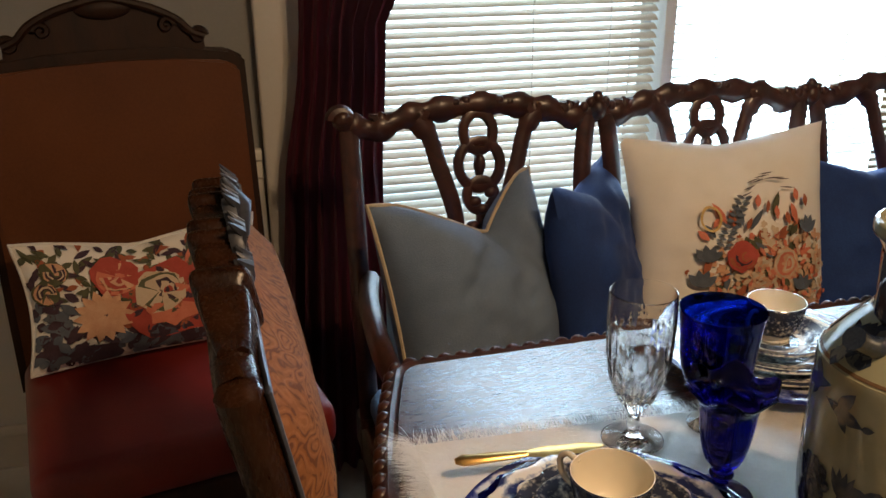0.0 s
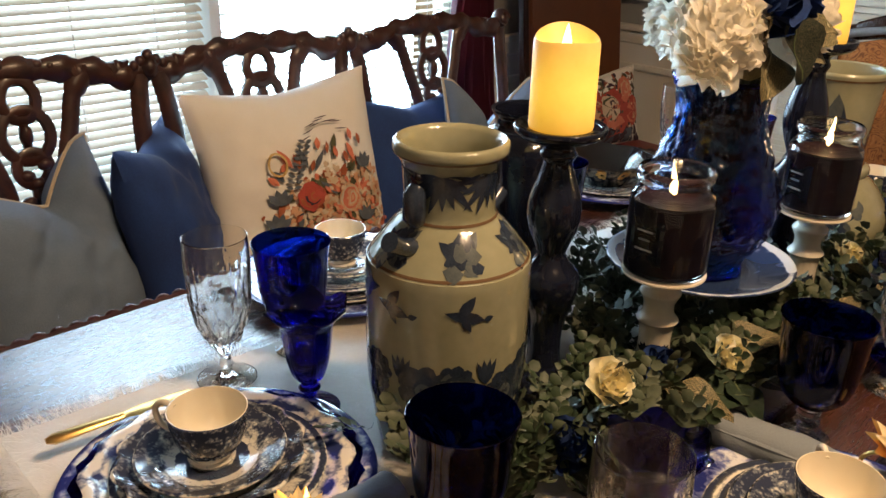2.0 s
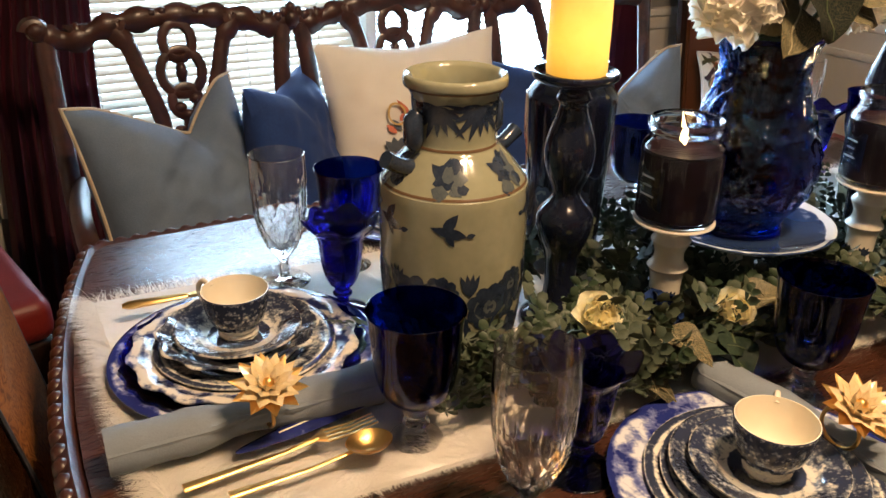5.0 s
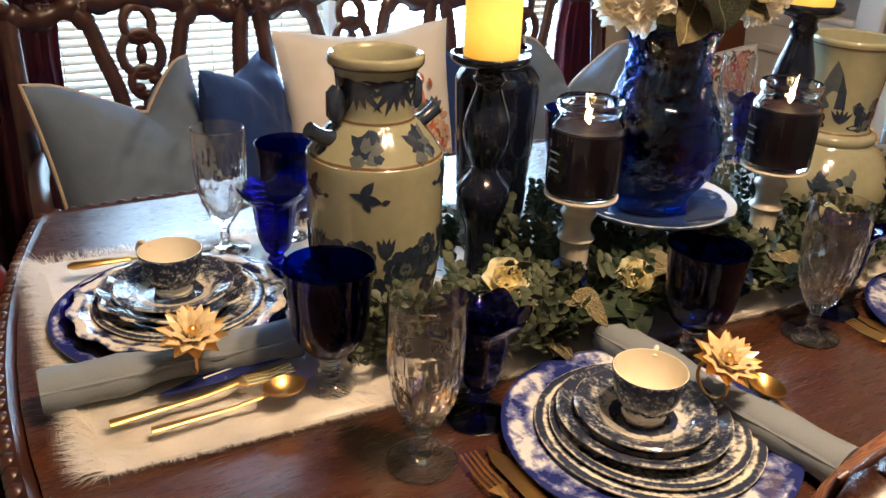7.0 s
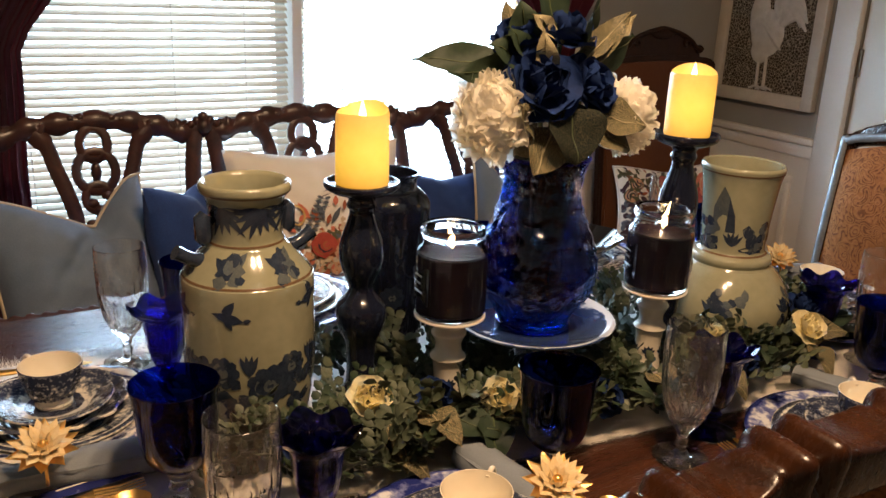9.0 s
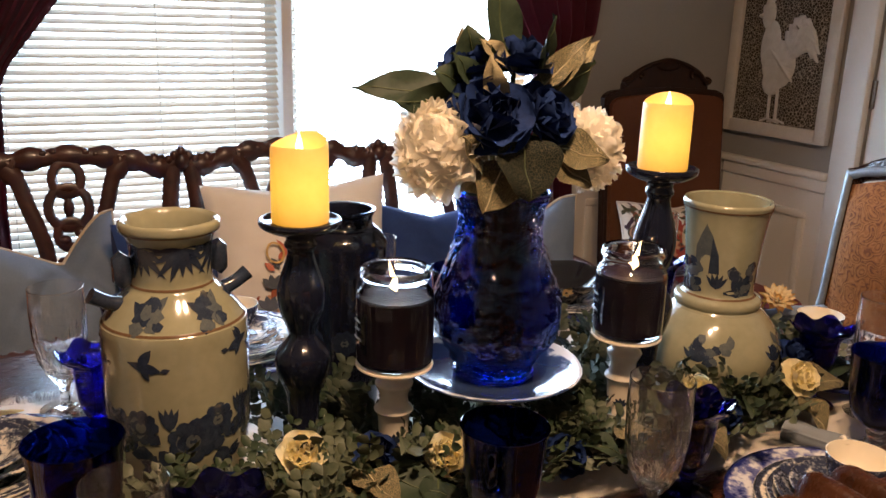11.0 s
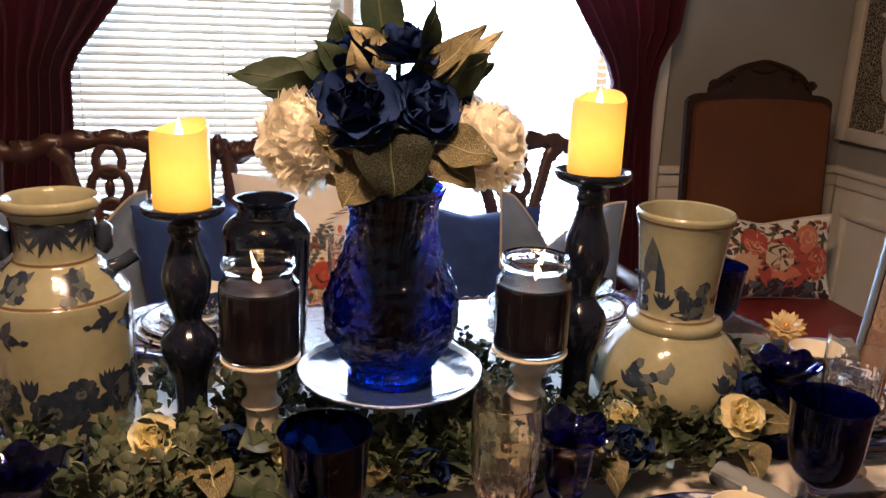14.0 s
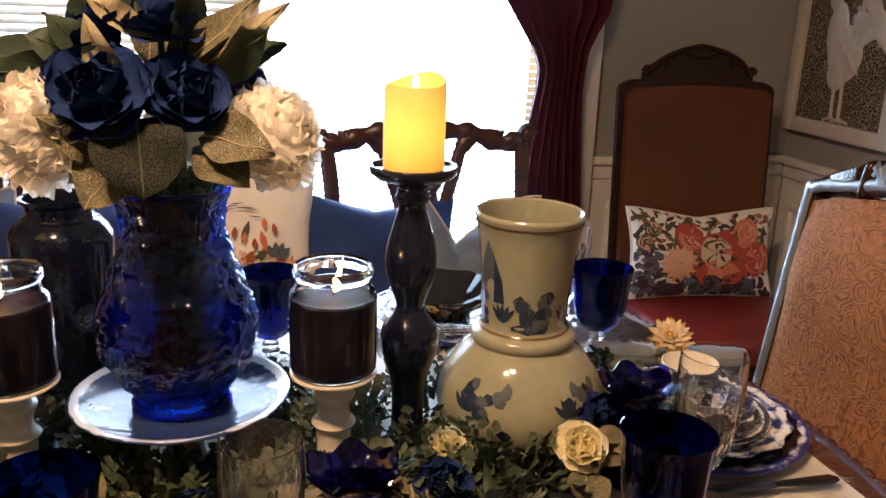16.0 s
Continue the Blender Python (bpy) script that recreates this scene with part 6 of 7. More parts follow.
def crystal_mesh():
    out = [(0, 0), (0.035, 0), (0.0365, 0.002), (0.031, 0.0045)] + smooth_profile([(0.010, 0.0085), (0.0065, 0.014), (0.008, 0.022), (0.0065, 0.030), (0.010, 0.040), (0.0235, 0.060), (0.0335, 0.088), (0.0375, 0.120), (0.0385, 0.150), (0.0375, 0.190)], 6)
    inn = smooth_profile([(0.0363, 0.1905), (0.0368, 0.15), (0.0352, 0.120), (0.030, 0.091), (0.019, 0.066), (0.0, 0.054)], 4)
    k = next(i for i, q in enumerate(out) if q[1] > 0.032)
    return (finish("bowl", lathe(bmesh.new(), [(0, out[k][1])] + out[k:] + inn, 72, wave=cut), M_CRYSTAL),
            finish("foot", lathe(bmesh.new(), out[:k] + [(0, out[k - 1][1])], 48, wave=cut), M_CRYSTAL))


def bowl_mesh():
    inn = smooth_profile([(0.0487, 0.1545), (0.046, 0.142), (0.0435, 0.118), (0.041, 0.088), (0.0355, 0.066), (0.024, 0.054), (0, 0.052)], 4)
    prof = [(0, 0.0455), (0.014, 0.0458)] + smooth_profile([(0.024, 0.0495), (0.036, 0.063), (0.0425, 0.087), (0.045, 0.118), (0.0472, 0.141), (0.050, 0.154)], 4)
    return finish("bowl", lathe(bmesh.new(), prof + inn, 48), M_COBALTDARK)


def foot_mesh():
    prof = [(0, 0), (0.027, 0), (0.028, 0.002), (0.022, 0.005)] + smooth_profile([(0.010, 0.010), (0.0085, 0.016), (0.0145, 0.022), (0.0095, 0.028), (0.0135, 0.034), (0.010, 0.040), (0.015, 0.0452)], 4) + [(0, 0.0452)]
    return finish("foot", lathe(bmesh.new(), prof, 32), M_CRYSTAL)


def ruffle(a, r, z):
    if z > 0.115:
        k = (z - 0.115) / 0.018
        return (r * (1 + 0.07 * k * math.cos(6 * a)), 0.0055 * k * math.cos(6 * a))
    if 0.043 < z <= 0.115:
        return r * (1 + 0.05 * abs(math.cos(4 * a)))
    return r


def sherbet_mesh():
    def low(pts):
        return [(r, z * 0.86) for r, z in pts]
    out = low([(0, 0), (0.034, 0), (0.035, 0.003), (0.028, 0.007)] + smooth_profile([(0.010, 0.014), (0.008, 0.026), (0.013, 0.034), (0.010, 0.042), (0.018, 0.055), (0.024, 0.08), (0.027, 0.11), (0.030, 0.132), (0.042, 0.147), (0.047, 0.154)], 5))
    inn = low(smooth_profile([(0.045, 0.1548), (0.028, 0.134), (0.0245, 0.11), (0.021, 0.08), (0.0, 0.055)], 4))
    k = next(i for i, q in enumerate(out) if q[1] > 0.037)
    return (finish("bowl", lathe(bmesh.new(), [(0, out[k][1])] + out[k:] + inn, 60, wave=ruffle), M_COBALT),
            finish("foot", lathe(bmesh.new(), out[:k] + [(0, out[k - 1][1])], 40), M_COBALT))


def on_runner(x, y):
    s = -0.067 * (x + 0.785)
    return -0.785 < x < 0.80 and -0.118 + s < y < 0.385 + s


ME_CRYSTAL, ME_BOWL, ME_FOOT, ME_SHERBET = crystal_mesh(), bowl_mesh(), foot_mesh(), sherbet_mesh()
for x, y in ((-0.502, -0.238), (0.081, -0.248), (-0.535, 0.322), (0.585, -0.160), (0.66, 0.44), (0.005, 0.455)):
    ob = thing("crystal_goblet", (x, y, TOP + (0.008 if on_runner(x, y) else 0.001), 0, 0, x * 300), "tall cut-crystal footed goblet", "glass", "crystal goblets")
    part("bowl", ME_CRYSTAL[0], None, ob, "cut crystal bowl")
    part("foot", ME_CRYSTAL[1], None, ob)
for x, y in ((-0.536, -0.084), (-0.108, -0.216), (-0.43, 0.325), (0.115, 0.335), (0.645, 0.265), (0.488, -0.243)):
    ob = thing("blue_goblet", (x, y, TOP + (0.008 if on_runner(x, y) else 0.001)), "cobalt blue goblet on a clear knopped foot", "glass", "cobalt goblets")
    part("bowl", ME_BOWL, None, ob, "deep cobalt glass bowl")
    part("foot", ME_FOOT, None, ob, "clear glass foot")
for x, y in ((-0.412, -0.200), (0.168, -0.216), (-0.497, 0.20), (0.528, -0.099), (0.56, 0.31)):
    ob = thing("sherbet_glass", (x, y, TOP + (0.008 if on_runner(x, y) else 0.001), 0, 0, x * 500), "cobalt glass sherbet with a ruffled rim", "glass", "ruffled cobalt glasses")
    part("bowl", ME_SHERBET[0], None, ob, "ruffled cobalt bowl")
    part("foot", ME_SHERBET[1], None, ob)


# ---------- place settings ----------
def dish(r, h, rise, thick=0.003, scallop=0, depth=0.004):
    w = (lambda a, rr, z: rr * (1 + depth / r * math.cos(scallop * a)) if rr > r * 0.8 else rr) if scallop else None
    prof = [(0, 0), (r * 0.55, 0), (r * 0.62, 0.002)] + smooth_profile([(r * 0.70, h * 0.45), (r * 0.9, h * 0.8), (r, h)], 3) + [(r, h + thick * 0.6), (r * 0.97, h + thick)] + smooth_profile([(r * 0.88, h * 0.8 + thick), (r * 0.70, h * 0.45 + thick), (r * 0.60, thick + rise)], 3) + [(0, thick + rise)]
    return lathe(bmesh.new(), prof, 72, wave=w)


ME_CHARGER = finish("charger", dish(0.157, 0.012, 0.0), M_CHARGER)
ME_DINNER = finish("plate", dish(0.121, 0.012, 0.0), M_CHINA)
ME_SALAD = finish("plate", dish(0.106, 0.013, 0.0), M_CHINASALAD)
ME_BOWLPLATE = finish("bowl", dish(0.092, 0.022, 0.0), M_CHINABOWL)
ME_SCALLOP = finish("plate", dish(0.132, 0.016, 0.0, 0.003, 14, 0.004), M_IMARI)
ME_RIPPLE = finish("plate", dish(0.142, 0.014, 0.0, 0.003, 26, 0.003), M_COBALTDARK)
ME_FLUTEDBOWL = finish("bowl", dish(0.092, 0.024, 0.0, 0.003, 12, 0.0035), M_CHINABOWL)
ME_SAUCER = finish("saucer", dish(0.074, 0.013, 0.0), M_CHINAFINE)


def cup_meshes():
    out = [(0, 0.001), (0.022, 0.0), (0.0235, 0.003), (0.0215, 0.006)] + smooth_profile([(0.024, 0.010), (0.031, 0.020), (0.036, 0.036), (0.0395, 0.056)], 4)
    body = finish("cup_body", lathe(bmesh.new(), out + [(0.0385, 0.0572)], 40), M_CUPPRINT)
    inn = [(0.0388, 0.0574), (0.0378, 0.0574)] + smooth_profile([(0.0375, 0.055), (0.0340, 0.036), (0.029, 0.021), (0.021, 0.013), (0.0, 0.010)], 4)
    lining = finish("lining", lathe(bmesh.new(), inn, 40), M_CUPIN)
    hd = finish("handle", tube(bmesh.new(), curve([(0.037, 0, 0.050), (0.050, 0, 0.054), (0.059, 0, 0.044), (0.054, 0, 0.028), (0.036, 0, 0.020)], 6), 0.0032, 8), M_CUPIN)
    return body, lining, hd


ME_CUP = cup_meshes()


def china(name, me, x, y, z, label, category="plate", group=""):
    ob = new(name, me)
    ob.matrix_basis = pose(x, y, z, 0, 0, (x * 700 + z * 900) % 360)
    return tagged(ob, label, category, group)


def teacup(x, y, z, turn):
    ob = thing("teacup", (x, y, z, 0, 0, turn), "small white teacup printed with blue scenery", "cup", "blue and white teacups")
    for nm, me, lb in zip(("body", "lining", "handle"), ME_CUP, ("blue printed china", "plain ivory inside", "ivory handle")):
        part(nm, me, None, ob, lb)


def stack(x, y, z, kind, turn):
    china("charger_plate", ME_CHARGER, x, y, z, "large charger plate with bold blue flowers", "plate", "blue charger plates")
    z += 0.0036
    if kind == "scallop":
        china("glass_plate", ME_RIPPLE, x, y, z, "rippled deep blue glass plate under the china", "plate", "blue glass plates")
        z += 0.0036
        china("dinner_plate", ME_SCALLOP, x, y, z, "scalloped plate in rust and blue", "plate", "dinner plates")
    else:
        china("dinner_plate", ME_DINNER, x, y, z, "blue and white transfer-printed dinner plate", "plate", "dinner plates")
    z += 0.0040
    china("salad_plate", ME_SALAD, x, y, z, "blue and white transfer-printed plate", "plate", "salad plates")
    z += 0.0040
    china("shallow_bowl", ME_FLUTEDBOWL if kind == "scallop" else ME_BOWLPLATE, x - 0.006, y + 0.004, z, "shallow blue and white printed bowl", "bowl", "printed bowls")
    z += 0.0150
    china("saucer", ME_SAUCER, x - 0.006, y + 0.004, z, "small blue and white saucer", "saucer", "saucers")
    teacup(x - 0.006, y + 0.004, z + 0.0042, turn)


stack(-0.645, 0.145, TOP + 0.012, "scallop", 120)
stack(-0.27, -0.315, TOP + 0.001, "plain", 40)
stack(0.325, -0.345, TOP + 0.001, "plain", 60)
stack(0.672, 0.010, TOP + 0.012, "scallop", 200)
for x, y in ((-0.255, 0.455), (0.44, 0.455)):
    china("charger_plate", ME_CHARGER, x, y, TOP + (0.012 if y < 0.5 else 0.001), "large charger plate with bold blue flowers", "plate", "blue charger plates")
    china("dinner_plate", ME_DINNER, x, y, TOP + 0.0165, "blue and white transfer-printed dinner plate", "plate", "dinner plates")
china("salad_plate", ME_SALAD, -0.255, 0.455, TOP + 0.0255, "blue and white transfer-printed plate", "plate", "salad plates")
china("saucer", ME_SAUCER, -0.255, 0.455, TOP + 0.033, "small blue and white saucer", "saucer", "saucers")
teacup(-0.255, 0.455, TOP + 0.0375, 200)
lac = thing("scalloped_dish", (0.43, 0.455, TOP + 0.0215), "black lacquer scalloped dish with gold flowers", "dish")
part("body", lathe(bmesh.new(), [(0, 0), (0.045, 0), (0.048, 0.004)] + smooth_profile([(0.06, 0.018), (0.085, 0.04), (0.098, 0.052)], 4) + [(0.096, 0.054)] + smooth_profile([(0.082, 0.043), (0.056, 0.02), (0.04, 0.008)], 4) + [(0, 0.007)], 64, wave=lambda a, r, z: r * (1 + 0.05 * math.cos(8 * a) * (z > 0.02))), M_BLACK, lac, "glossy black lacquer")
br = Brush([(0.048, 0.004), (0.06, 0.018), (0.085, 0.04), (0.098, 0.052)])
for k in range(12):
    for q in range(6):
        br.blob("ink", k * 0.5236, 0.036, 0.005, 0.2, 0.008 * math.cos(q), 0.008 * math.sin(q), 8, q)
part("gilding", list(br.bm.values())[0], M_GOLD, lac, "gilt flowers")


def napkin(p, q, r, label):
    p, q = Vector(p), Vector(q)
    ob = thing("rolled_napkin", (0, 0, 0), label, "napkin", "rolled napkins")
    n = 14
    pts = [p.lerp(q, i / n) for i in range(n + 1)]
    mid = p.lerp(q, 0.52)
    rad = [r * (1 - 0.32 * math.exp(-(((i / n) - 0.5) / 0.12) ** 2)) + 0.0012 * math.sin(i * 1.9) for i in range(n + 1)]
    part("roll", tube(bmesh.new(), pts, rad, 18, 0.82, (0, 0, 1)), M_NAPKIN, ob)
    side = (q - p).normalized().cross(Vector((0, 0, 1)))
    part("fold", tube(bmesh.new(), [a + side * (r * 0.80) + Vector((0, 0, r * 0.35)) for a in pts[:6]] + [a + side * (r * 0.6) + Vector((0, 0, r * 0.35)) for a in pts[6:9]] + [a + side * (r * 0.80) + Vector((0, 0, r * 0.35)) for a in pts[9:]], 0.0035, 6), M_NAPKIN, ob)
    return ob


def ring_flower(x, y, z, r=0.038, tilt=(-0.05, -0.36, 0.93)):
    ob = thing("napkin_ring", (0, 0, 0), "gold and amber crystal lotus napkin ring", "napkin ring", "lotus napkin rings")
    d = Vector(tilt).normalized()
    c = Vector((x, y, z))
    for rows, mt, nm, lb in ((((10, 86, 1.0),), M_GOLD, "petal", "gold petal"), (((10, 74, 0.92), (9, 58, 0.78), (7, 36, 0.55)), M_AMBER, "petal", "amber crystal petal")):
        for ri, (n, op, lf) in enumerate(rows):
            for k in range(n):
                bm = bmesh.new()
                base = Matrix.Translation(c) @ aim(d) @ pose(0, 0, 0, 0, 0, 360 * k / n + 21 * ri + (0 if mt is M_GOLD else 11)) @ pose(0, 0.002, 0) @ pose(0, 0, 0, 90 - op)
                L, W = r * lf, r * 0.24 * lf
                vs = [bm.verts.new(base @ Vector(v)) for v in ((0, 0, 0), (W, L * 0.55, 0.002), (0, L, 0.004), (-W, L * 0.55, 0.002), (0, L * 0.5, -0.0035), (0, L * 0.5, 0.003))]
                for f in ((0, 1, 5), (1, 2, 5), (2, 3, 5), (3, 0, 5), (1, 0, 4), (2, 1, 4), (3, 2, 4), (0, 3, 4)):
                    bm.faces.new([vs[i] for i in f])
                part(nm, bm, mt, ob, lb, smooth=False)
    part("centre", ball(bmesh.new(), c + d * 0.008, 0.006, 8, 6), M_GOLD, ob)
    part("ring", tube(bmesh.new(), [c + Vector((0, 0.012, 0)) + Vector((0.0, 0.021 * math.cos(a), -0.030 + 0.021 * math.sin(a))) for a in np.linspace(0, 2 * math.pi, 21)[:-1]], 0.0022, 6, 1, (1, 0, 0), True), M_GOLD, ob, "gold band")


napkin((-0.825, 0.010, TOP + 0.031), (-0.545, -0.006, TOP + 0.034), 0.027, "slate linen napkin rolled through a ring beside the plates")
ring_flower(-0.672, -0.030, TOP + 0.082)
napkin((-0.190, -0.148, TOP + 0.021), (-0.145, -0.465, TOP + 0.023), 0.027, "slate linen napkin rolled through a ring beside the plates")
ring_flower(-0.190, -0.333, TOP + 0.085)
napkin((0.405, -0.16, TOP + 0.019), (0.505, -0.40, TOP + 0.019), 0.020, "slate linen napkin rolled through a ring beside the plates")
napkin((0.615, 0.222, TOP + 0.030), (0.850, 0.150, TOP + 0.030), 0.024, "slate linen napkin rolled through a ring beside the plates")
ring_flower(0.712, 0.150, TOP + 0.080, 0.036, (-0.25, -0.45, 0.85))


def fork(p, q, material=None):
    ob = thing("fork", (0, 0, 0), "polished gold dinner fork", "fork", "gold cutlery")
    p, q = Vector(p), Vector(q)
    d = (q - p).normalized()
    s = d.cross(Vector((0, 0, 1)))
    L = (q - p).length
    part("handle", tube(bmesh.new(), [p, p + d * L * 0.15, p + d * L * 0.5, p + d * L * 0.68 + Vector((0, 0, 0.004))], [0.0065, 0.0055, 0.003, 0.0045], 8, 0.5, (0, 0, 1)), M_GOLD, ob)
    bm = bmesh.new()
    c = p + d * L * 0.72
    tube(bm, [p + d * L * 0.66 + Vector((0, 0, 0.004)), c + Vector((0, 0, 0.003))], [0.0045, 0.011], 8, 0.25, (0, 0, 1))
    part("neck", bm, M_GOLD, ob)
    for k in (-1.5, -0.5, 0.5, 1.5):
        bm = tube(bmesh.new(), [c + s * (k * 0.0062) + Vector((0, 0, 0.003)), c + s * (k * 0.0060) + d * L * 0.14 + Vector((0, 0, 0.001)), c + s * (k * 0.0056) + d * L * 0.28 + Vector((0, 0, 0.004))], [0.0018, 0.0018, 0.0009], 6, 0.8, (0, 0, 1))
        part("tine", bm, M_GOLD, ob)


def spoon(p, q):
    ob = thing("spoon", (0, 0, 0), "polished gold oval tablespoon", "spoon", "gold cutlery")
    p, q = Vector(p), Vector(q)
    d = (q - p).normalized()
    L = (q - p).length
    part("handle", tube(bmesh.new(), [p, p + d * L * 0.15, p + d * L * 0.5, p + d * L * 0.75 + Vector((0, 0, 0.004))], [0.0062, 0.005, 0.0028, 0.003], 8, 0.5, (0, 0, 1)), M_GOLD, ob)
    bm = bmesh.new()
    ang = math.atan2(d.y, d.x)
    lathe(bm, [(0, -0.008), (0.4, -0.006), (0.8, -0.001), (1.0, 0.004), (0.97, 0.005), (0.75, 0.001), (0.4, -0.004), (0, -0.006)], 24)
    bmesh.ops.transform(bm, matrix=Matrix.Translation(p + d * L * 0.86 + Vector((0, 0, 0.006))) @ pose(0, 0, 0, 0, 0, math.degrees(ang)) @ Matrix.Diagonal((L * 0.15, 0.019, 1, 1)), verts=bm.verts[:])
    part("bowl", bm, M_GOLD, ob)


def knife(p, q, handle, label):
    ob = thing("knife", (0, 0, 0), label, "knife", "table knives")
    p, q = Vector(p), Vector(q)
    d = (q - p).normalized()
    L = (q - p).length
    part("handle", tube(bmesh.new(), [p, p + d * L * 0.05, p + d * L * 0.3, p + d * L * 0.48], [0.004, 0.0085, 0.007, 0.005], 8, 0.6, (0, 0, 1)), handle, ob)
    part("blade", tube(bmesh.new(), [p + d * L * 0.47, p + d * L * 0.6, p + d * L * 0.9, q], [0.006, 0.0105, 0.0095, 0.002], 8, 0.14, (0, 0, 1)), M_GOLD if handle is M_GOLD else M_INKBLUE, ob)


H = TOP + 0.021
fork((-0.770, -0.064, H), (-0.572, -0.060, H + 0.006))
spoon((-0.735, -0.094, H), (-0.572, -0.097, H + 0.004))
spreader = thing("butter_spreader", (0, 0, 0), "pointed blue and white china butter spreader", "knife")
part("blade", tube(bmesh.new(), curve([(-0.712, -0.036, H), (-0.66, -0.030, H + 0.001), (-0.60, -0.022, H + 0.002), (-0.525, -0.010, H + 0.003)], 5), [0.002] + [0.0135 * math.sin(math.pi * (0.12 + 0.76 * q / 14)) for q in range(14)] + [0.0015], 10, 0.2, (0, 0, 1)), M_CHARGER, spreader, "blue and white china")
part("rim", tube(bmesh.new(), [(-0.665, -0.029, H + 0.003), (-0.60, -0.020, H + 0.0045), (-0.54, -0.011, H + 0.0045)], 0.0012, 6), M_CUPIN, spreader)
knife((-0.758, 0.302, TOP + 0.0335), (-0.590, 0.286, TOP + 0.0335), M_GOLD, "polished gold table knife")
G = TOP + 0.006
fork((-0.462, -0.46, G), (-0.460, -0.258, G))
knife((-0.430, -0.47, G), (-0.434, -0.255, G), M_GOLD, "polished gold table knife")
spoon((-0.112, -0.465, G), (-0.085, -0.295, G))
fork((0.155, -0.45, G), (0.150, -0.255, G))
knife((0.182, -0.46, G), (0.178, -0.25, G), M_GOLD, "polished gold table knife")
knife((-0.40, 0.53, G), (-0.47, 0.50, G + 0.004), M_DARKGLAZE, "table knife with a dark handle")
knife((0.775, -0.168, H), (0.600, -0.160, H), M_BLACK, "table knife with a black handle lying on the fur")


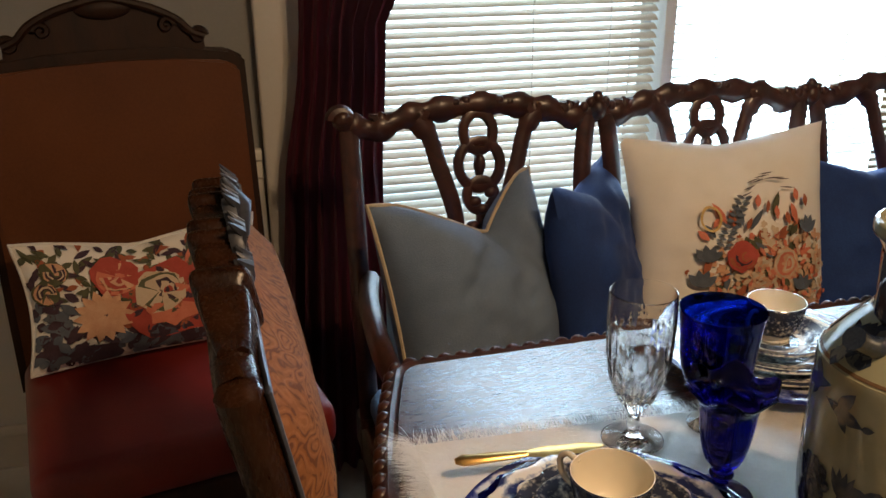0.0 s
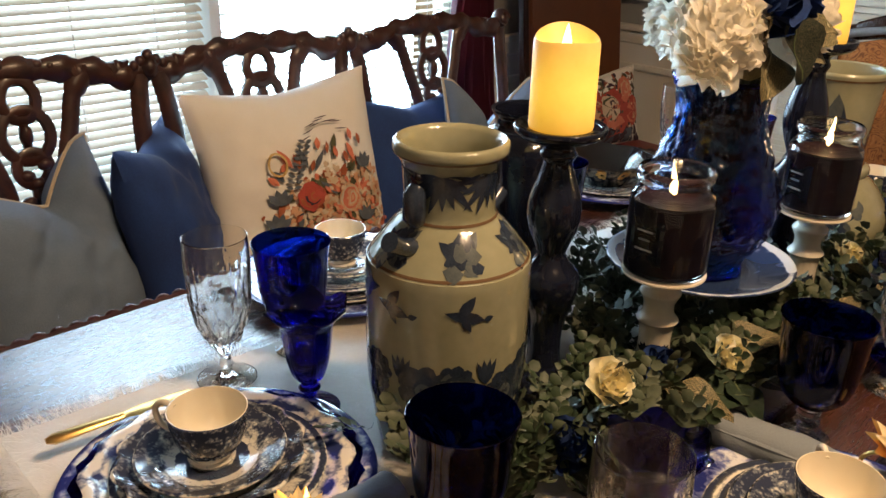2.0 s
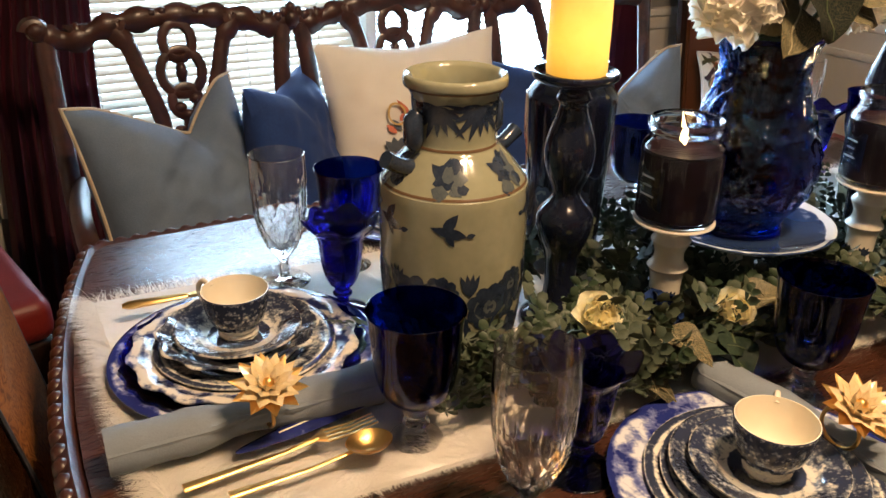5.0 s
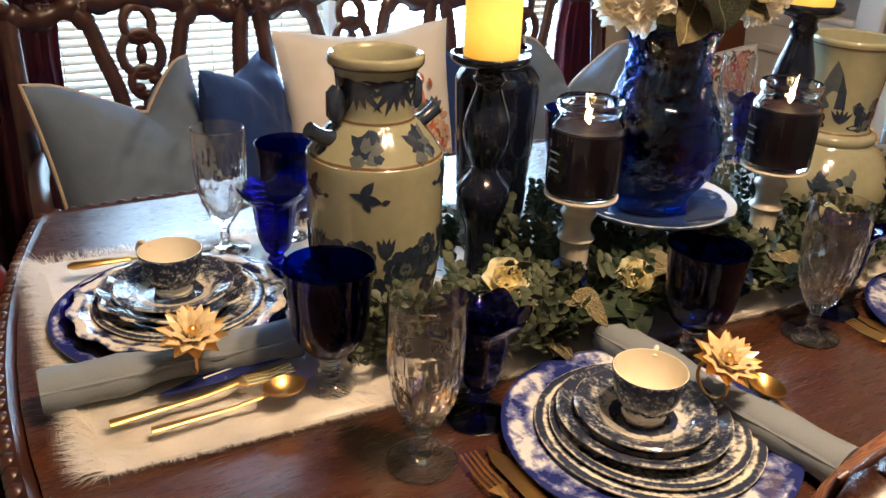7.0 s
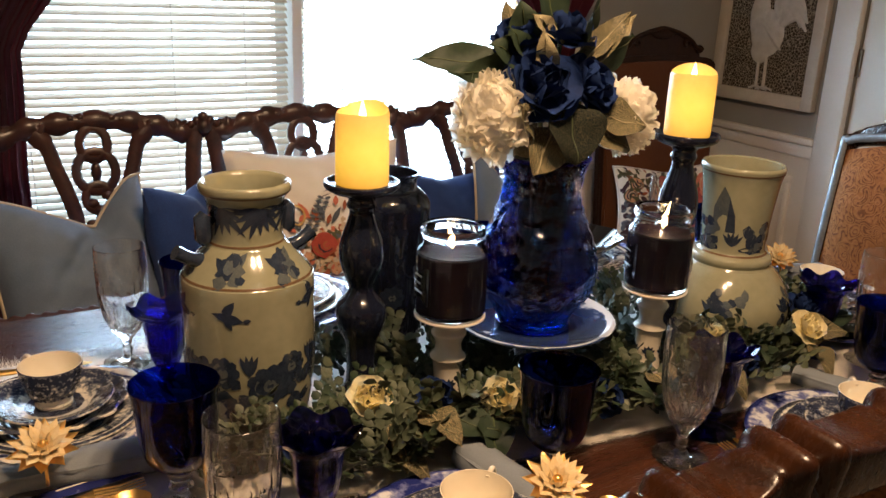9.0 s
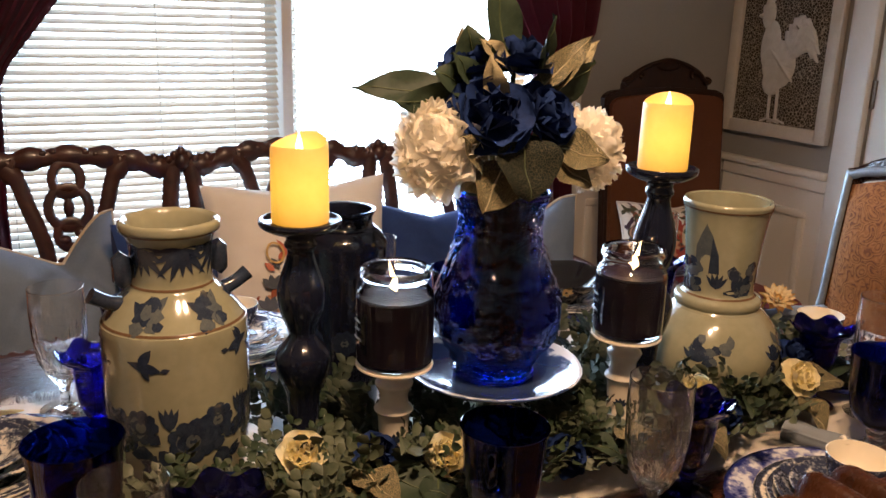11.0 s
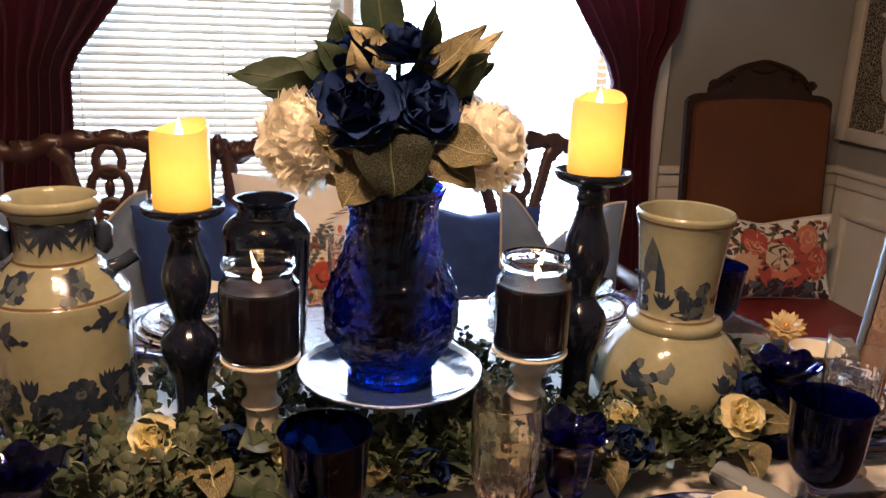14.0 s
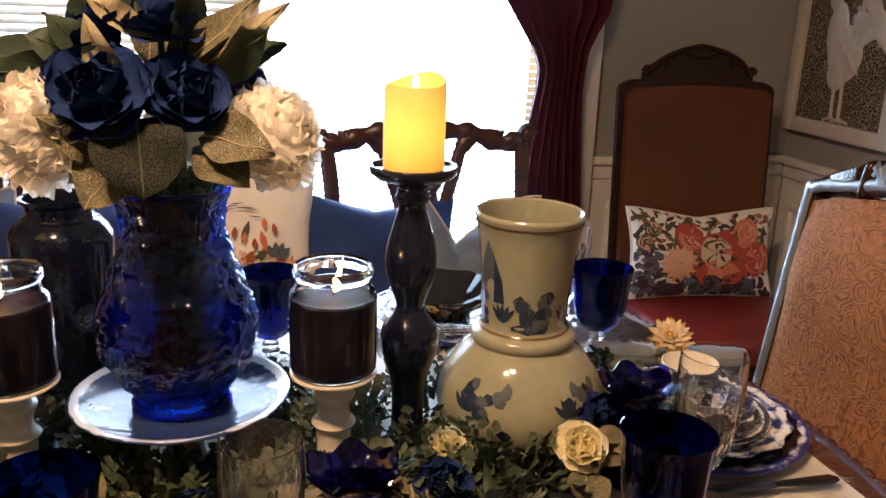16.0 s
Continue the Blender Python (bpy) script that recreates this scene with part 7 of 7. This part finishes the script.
# ---------- greenery along the runner ----------
def garland():
    ob = thing("garland", (0, 0, TOP + 0.012), "garland of boxwood and eucalyptus sprigs with cream and navy roses", "garland")
    g = np.random.default_rng(12)

    def free(x, y):
        for cx, cy, r in ((-0.41, 0.065, 0.092), (0.42, 0.018, 0.115), (0, 0, 0.05), (-0.168, -0.045, 0.03), (0.166, -0.074, 0.03), (-0.256, 0.052, 0.04), (0.268, 0.004, 0.04), (-0.15, 0.19, 0.06)):
            if (x - cx) ** 2 + (y - cy) ** 2 < r * r:
                return False
        return True
    for mt, count, size, lab, seed in ((M_LEAF, 430, 0.0085, "dark green boxwood leaves", 1), (M_LEAFPALE, 420, 0.0105, "grey-green eucalyptus leaves", 2)):
        verts, faces = [], []
        made = 0
        while made < count:
            x = g.uniform(-0.50, 0.60)
            front, rear = (-0.165 - 0.02 * math.sin(x * 9), 0.20) if -0.40 < x < 0.42 else (-0.10, 0.10)
            y = g.uniform(front, rear) if g.random() < 0.6 else g.uniform(front, 0.02)
            if not free(x, y):
                continue
            made += 1
            ang, up = g.uniform(0, 6.28), g.uniform(0.25, 1.3)
            L = g.uniform(0.035, 0.075)
            d = Vector((math.cos(ang) * math.cos(up), math.sin(ang) * math.cos(up), math.sin(up)))
            p0 = Vector((x, y, 0.008 + g.uniform(0, 0.028)))
            side = d.cross(Vector((0, 0, 1)))
            side = side.normalized() if side.length > 0.05 else Vector((1, 0, 0))
            nrm = side.cross(d)
            k = 0.15
            while k <= 1.0:
                for s in (-1, 1):
                    c = p0 + d * (L * k)
                    out = (side * s * g.uniform(0.7, 1) + d * 0.5 + nrm * g.uniform(-0.5, 0.5)).normalized()
                    up2 = out.cross(d)
                    up2 = up2.normalized() if up2.length > 0.05 else nrm
                    wv = out.cross(up2).normalized()
                    l, w = size * g.uniform(1.3, 2.2), size * g.uniform(0.55, 0.85)
                    tip = c + out * l
                    if not free(tip.x, tip.y) or tip.z < 0.002:
                        continue
                    i = len(verts)
                    verts += [c, c + out * l * 0.35 + wv * w * 0.85 + up2 * 0.0015, c + out * l * 0.75 + wv * w * 0.75 + up2 * 0.001, tip - up2 * 0.0015,
                              c + out * l * 0.75 - wv * w * 0.75 + up2 * 0.001, c + out * l * 0.35 - wv * w * 0.85 + up2 * 0.0015, c + out * l * 0.5 - up2 * 0.001]
                    faces += [(i, i + 1, i + 6), (i + 1, i + 2, i + 6), (i + 2, i + 3, i + 6), (i + 3, i + 4, i + 6), (i + 4, i + 5, i + 6), (i + 5, i, i + 6)]
                k += 0.17
        f = part("foliage", mesh_from("foliage", verts, faces, mt), None, ob, lab)
        f["kind"] = "stuff"
    bm = bmesh.new()
    tube(bm, curve([(-0.5, -0.02, 0.008), (-0.3, -0.03, 0.010), (-0.08, -0.03, 0.008), (0.1, -0.04, 0.010), (0.32, -0.05, 0.010), (0.6, -0.03, 0.008)], 8), 0.006, 7)
    part("vine", bm, M_STEM, ob)
    for c, r, d, mt, rows, lb in (
            ((-0.293, -0.066, 0.070), 0.030, (-0.25, -0.75, 0.6), M_ROSE, ROSE, "cream silk rose"), ((-0.130, -0.118, 0.060), 0.030, (-0.2, -0.8, 0.5), M_ROSE, ROSE, "cream silk rose"),
            ((0.438, -0.140, 0.072), 0.032, (-0.1, -0.75, 0.6), M_ROSE, ROSE, "cream silk rose"), ((0.300, -0.085, 0.055), 0.026, (-0.3, -0.6, 0.6), M_ROSE, ROSE, "cream silk rose"),
            ((-0.205, -0.080, 0.055), 0.030, (-0.1, -0.7, 0.7), M_BLUEPETAL, ROSE, "navy silk flower"), ((0.275, -0.155, 0.050), 0.032, (0, -0.7, 0.7), M_BLUEPETAL, ROSE, "navy silk flower"),
            ((0.490, -0.085, 0.075), 0.034, (0.1, -0.6, 0.8), M_BLUEPETAL, ROSE, "navy silk flower"), ((-0.390, -0.085, 0.045), 0.032, (-0.2, -0.7, 0.7), M_BLUEPETAL, ROSE, "navy silk flower"),
            ((0.02, -0.15, 0.04), 0.032, (0, -0.7, 0.7), M_BLUEPETAL, ROSE, "navy silk flower")):
        bloom("rose", ob, mt, lb, c, d, r, rows, 0.04, int(c[0] * 900) + 977, 0.60)
    for p, d, l, w, mt in (
            ((-0.235, -0.105, 0.055), (0.2, -0.9, 0.1), 0.075, 0.026, M_GOLDLEAF), ((-0.27, -0.105, 0.05), (-0.15, -0.9, -0.25), 0.070, 0.024, M_GOLDLEAF),
            ((-0.215, -0.12, 0.05), (0.75, -0.6, 0.0), 0.085, 0.026, M_MAGNOLIA), ((-0.30, -0.11, 0.045), (0.5, -0.8, -0.3), 0.085, 0.026, M_GOLDLEAF),
            ((-0.165, -0.09, 0.065), (-0.3, -0.7, 0.5), 0.060, 0.022, M_LEAFPALE), ((-0.115, -0.10, 0.06), (0.5, -0.7, 0.4), 0.075, 0.025, M_GOLDLEAF),
            ((-0.105, -0.13, 0.04), (0.5, -0.8, -0.2), 0.075, 0.024, M_GOLDLEAF), ((-0.15, -0.135, 0.045), (-0.3, -0.85, -0.2), 0.070, 0.025, M_MAGNOLIA),
            ((0.22, -0.12, 0.06), (-0.4, -0.7, 0.4), 0.075, 0.026, M_GOLDLEAF), ((0.24, -0.14, 0.05), (0.0, -0.9, -0.1), 0.075, 0.026, M_GOLDLEAF),
            ((0.44, -0.15, 0.05), (-0.1, -0.9, -0.3), 0.065, 0.025, M_GOLDLEAF), ((0.45, -0.12, 0.06), (0.8, -0.4, 0.1), 0.085, 0.026, M_GOLDLEAF),
            ((0.50, -0.10, 0.06), (0.8, -0.3, 0.2), 0.085, 0.026, M_MAGNOLIA), ((0.36, -0.11, 0.05), (-0.4, -0.8, 0.2), 0.075, 0.024, M_MAGNOLIA),
            ((0.05, -0.12, 0.05), (0.3, -0.8, 0.2), 0.075, 0.026, M_MAGNOLIA), ((-0.04, -0.12, 0.05), (-0.3, -0.8, 0.2), 0.075, 0.026, M_GOLDLEAF),
            ((-0.36, -0.10, 0.05), (-0.3, -0.8, 0.1), 0.075, 0.024, M_MAGNOLIA), ((0.12, -0.13, 0.05), (0.1, -0.85, 0.1), 0.075, 0.026, M_GOLDLEAF)):
        big_leaf(ob, "leaf", p, d, l, w, mt, (0.1, -0.55, 0.85), -0.25, "gold-veined leaf" if mt is M_GOLDLEAF else "broad leaf")


garland()
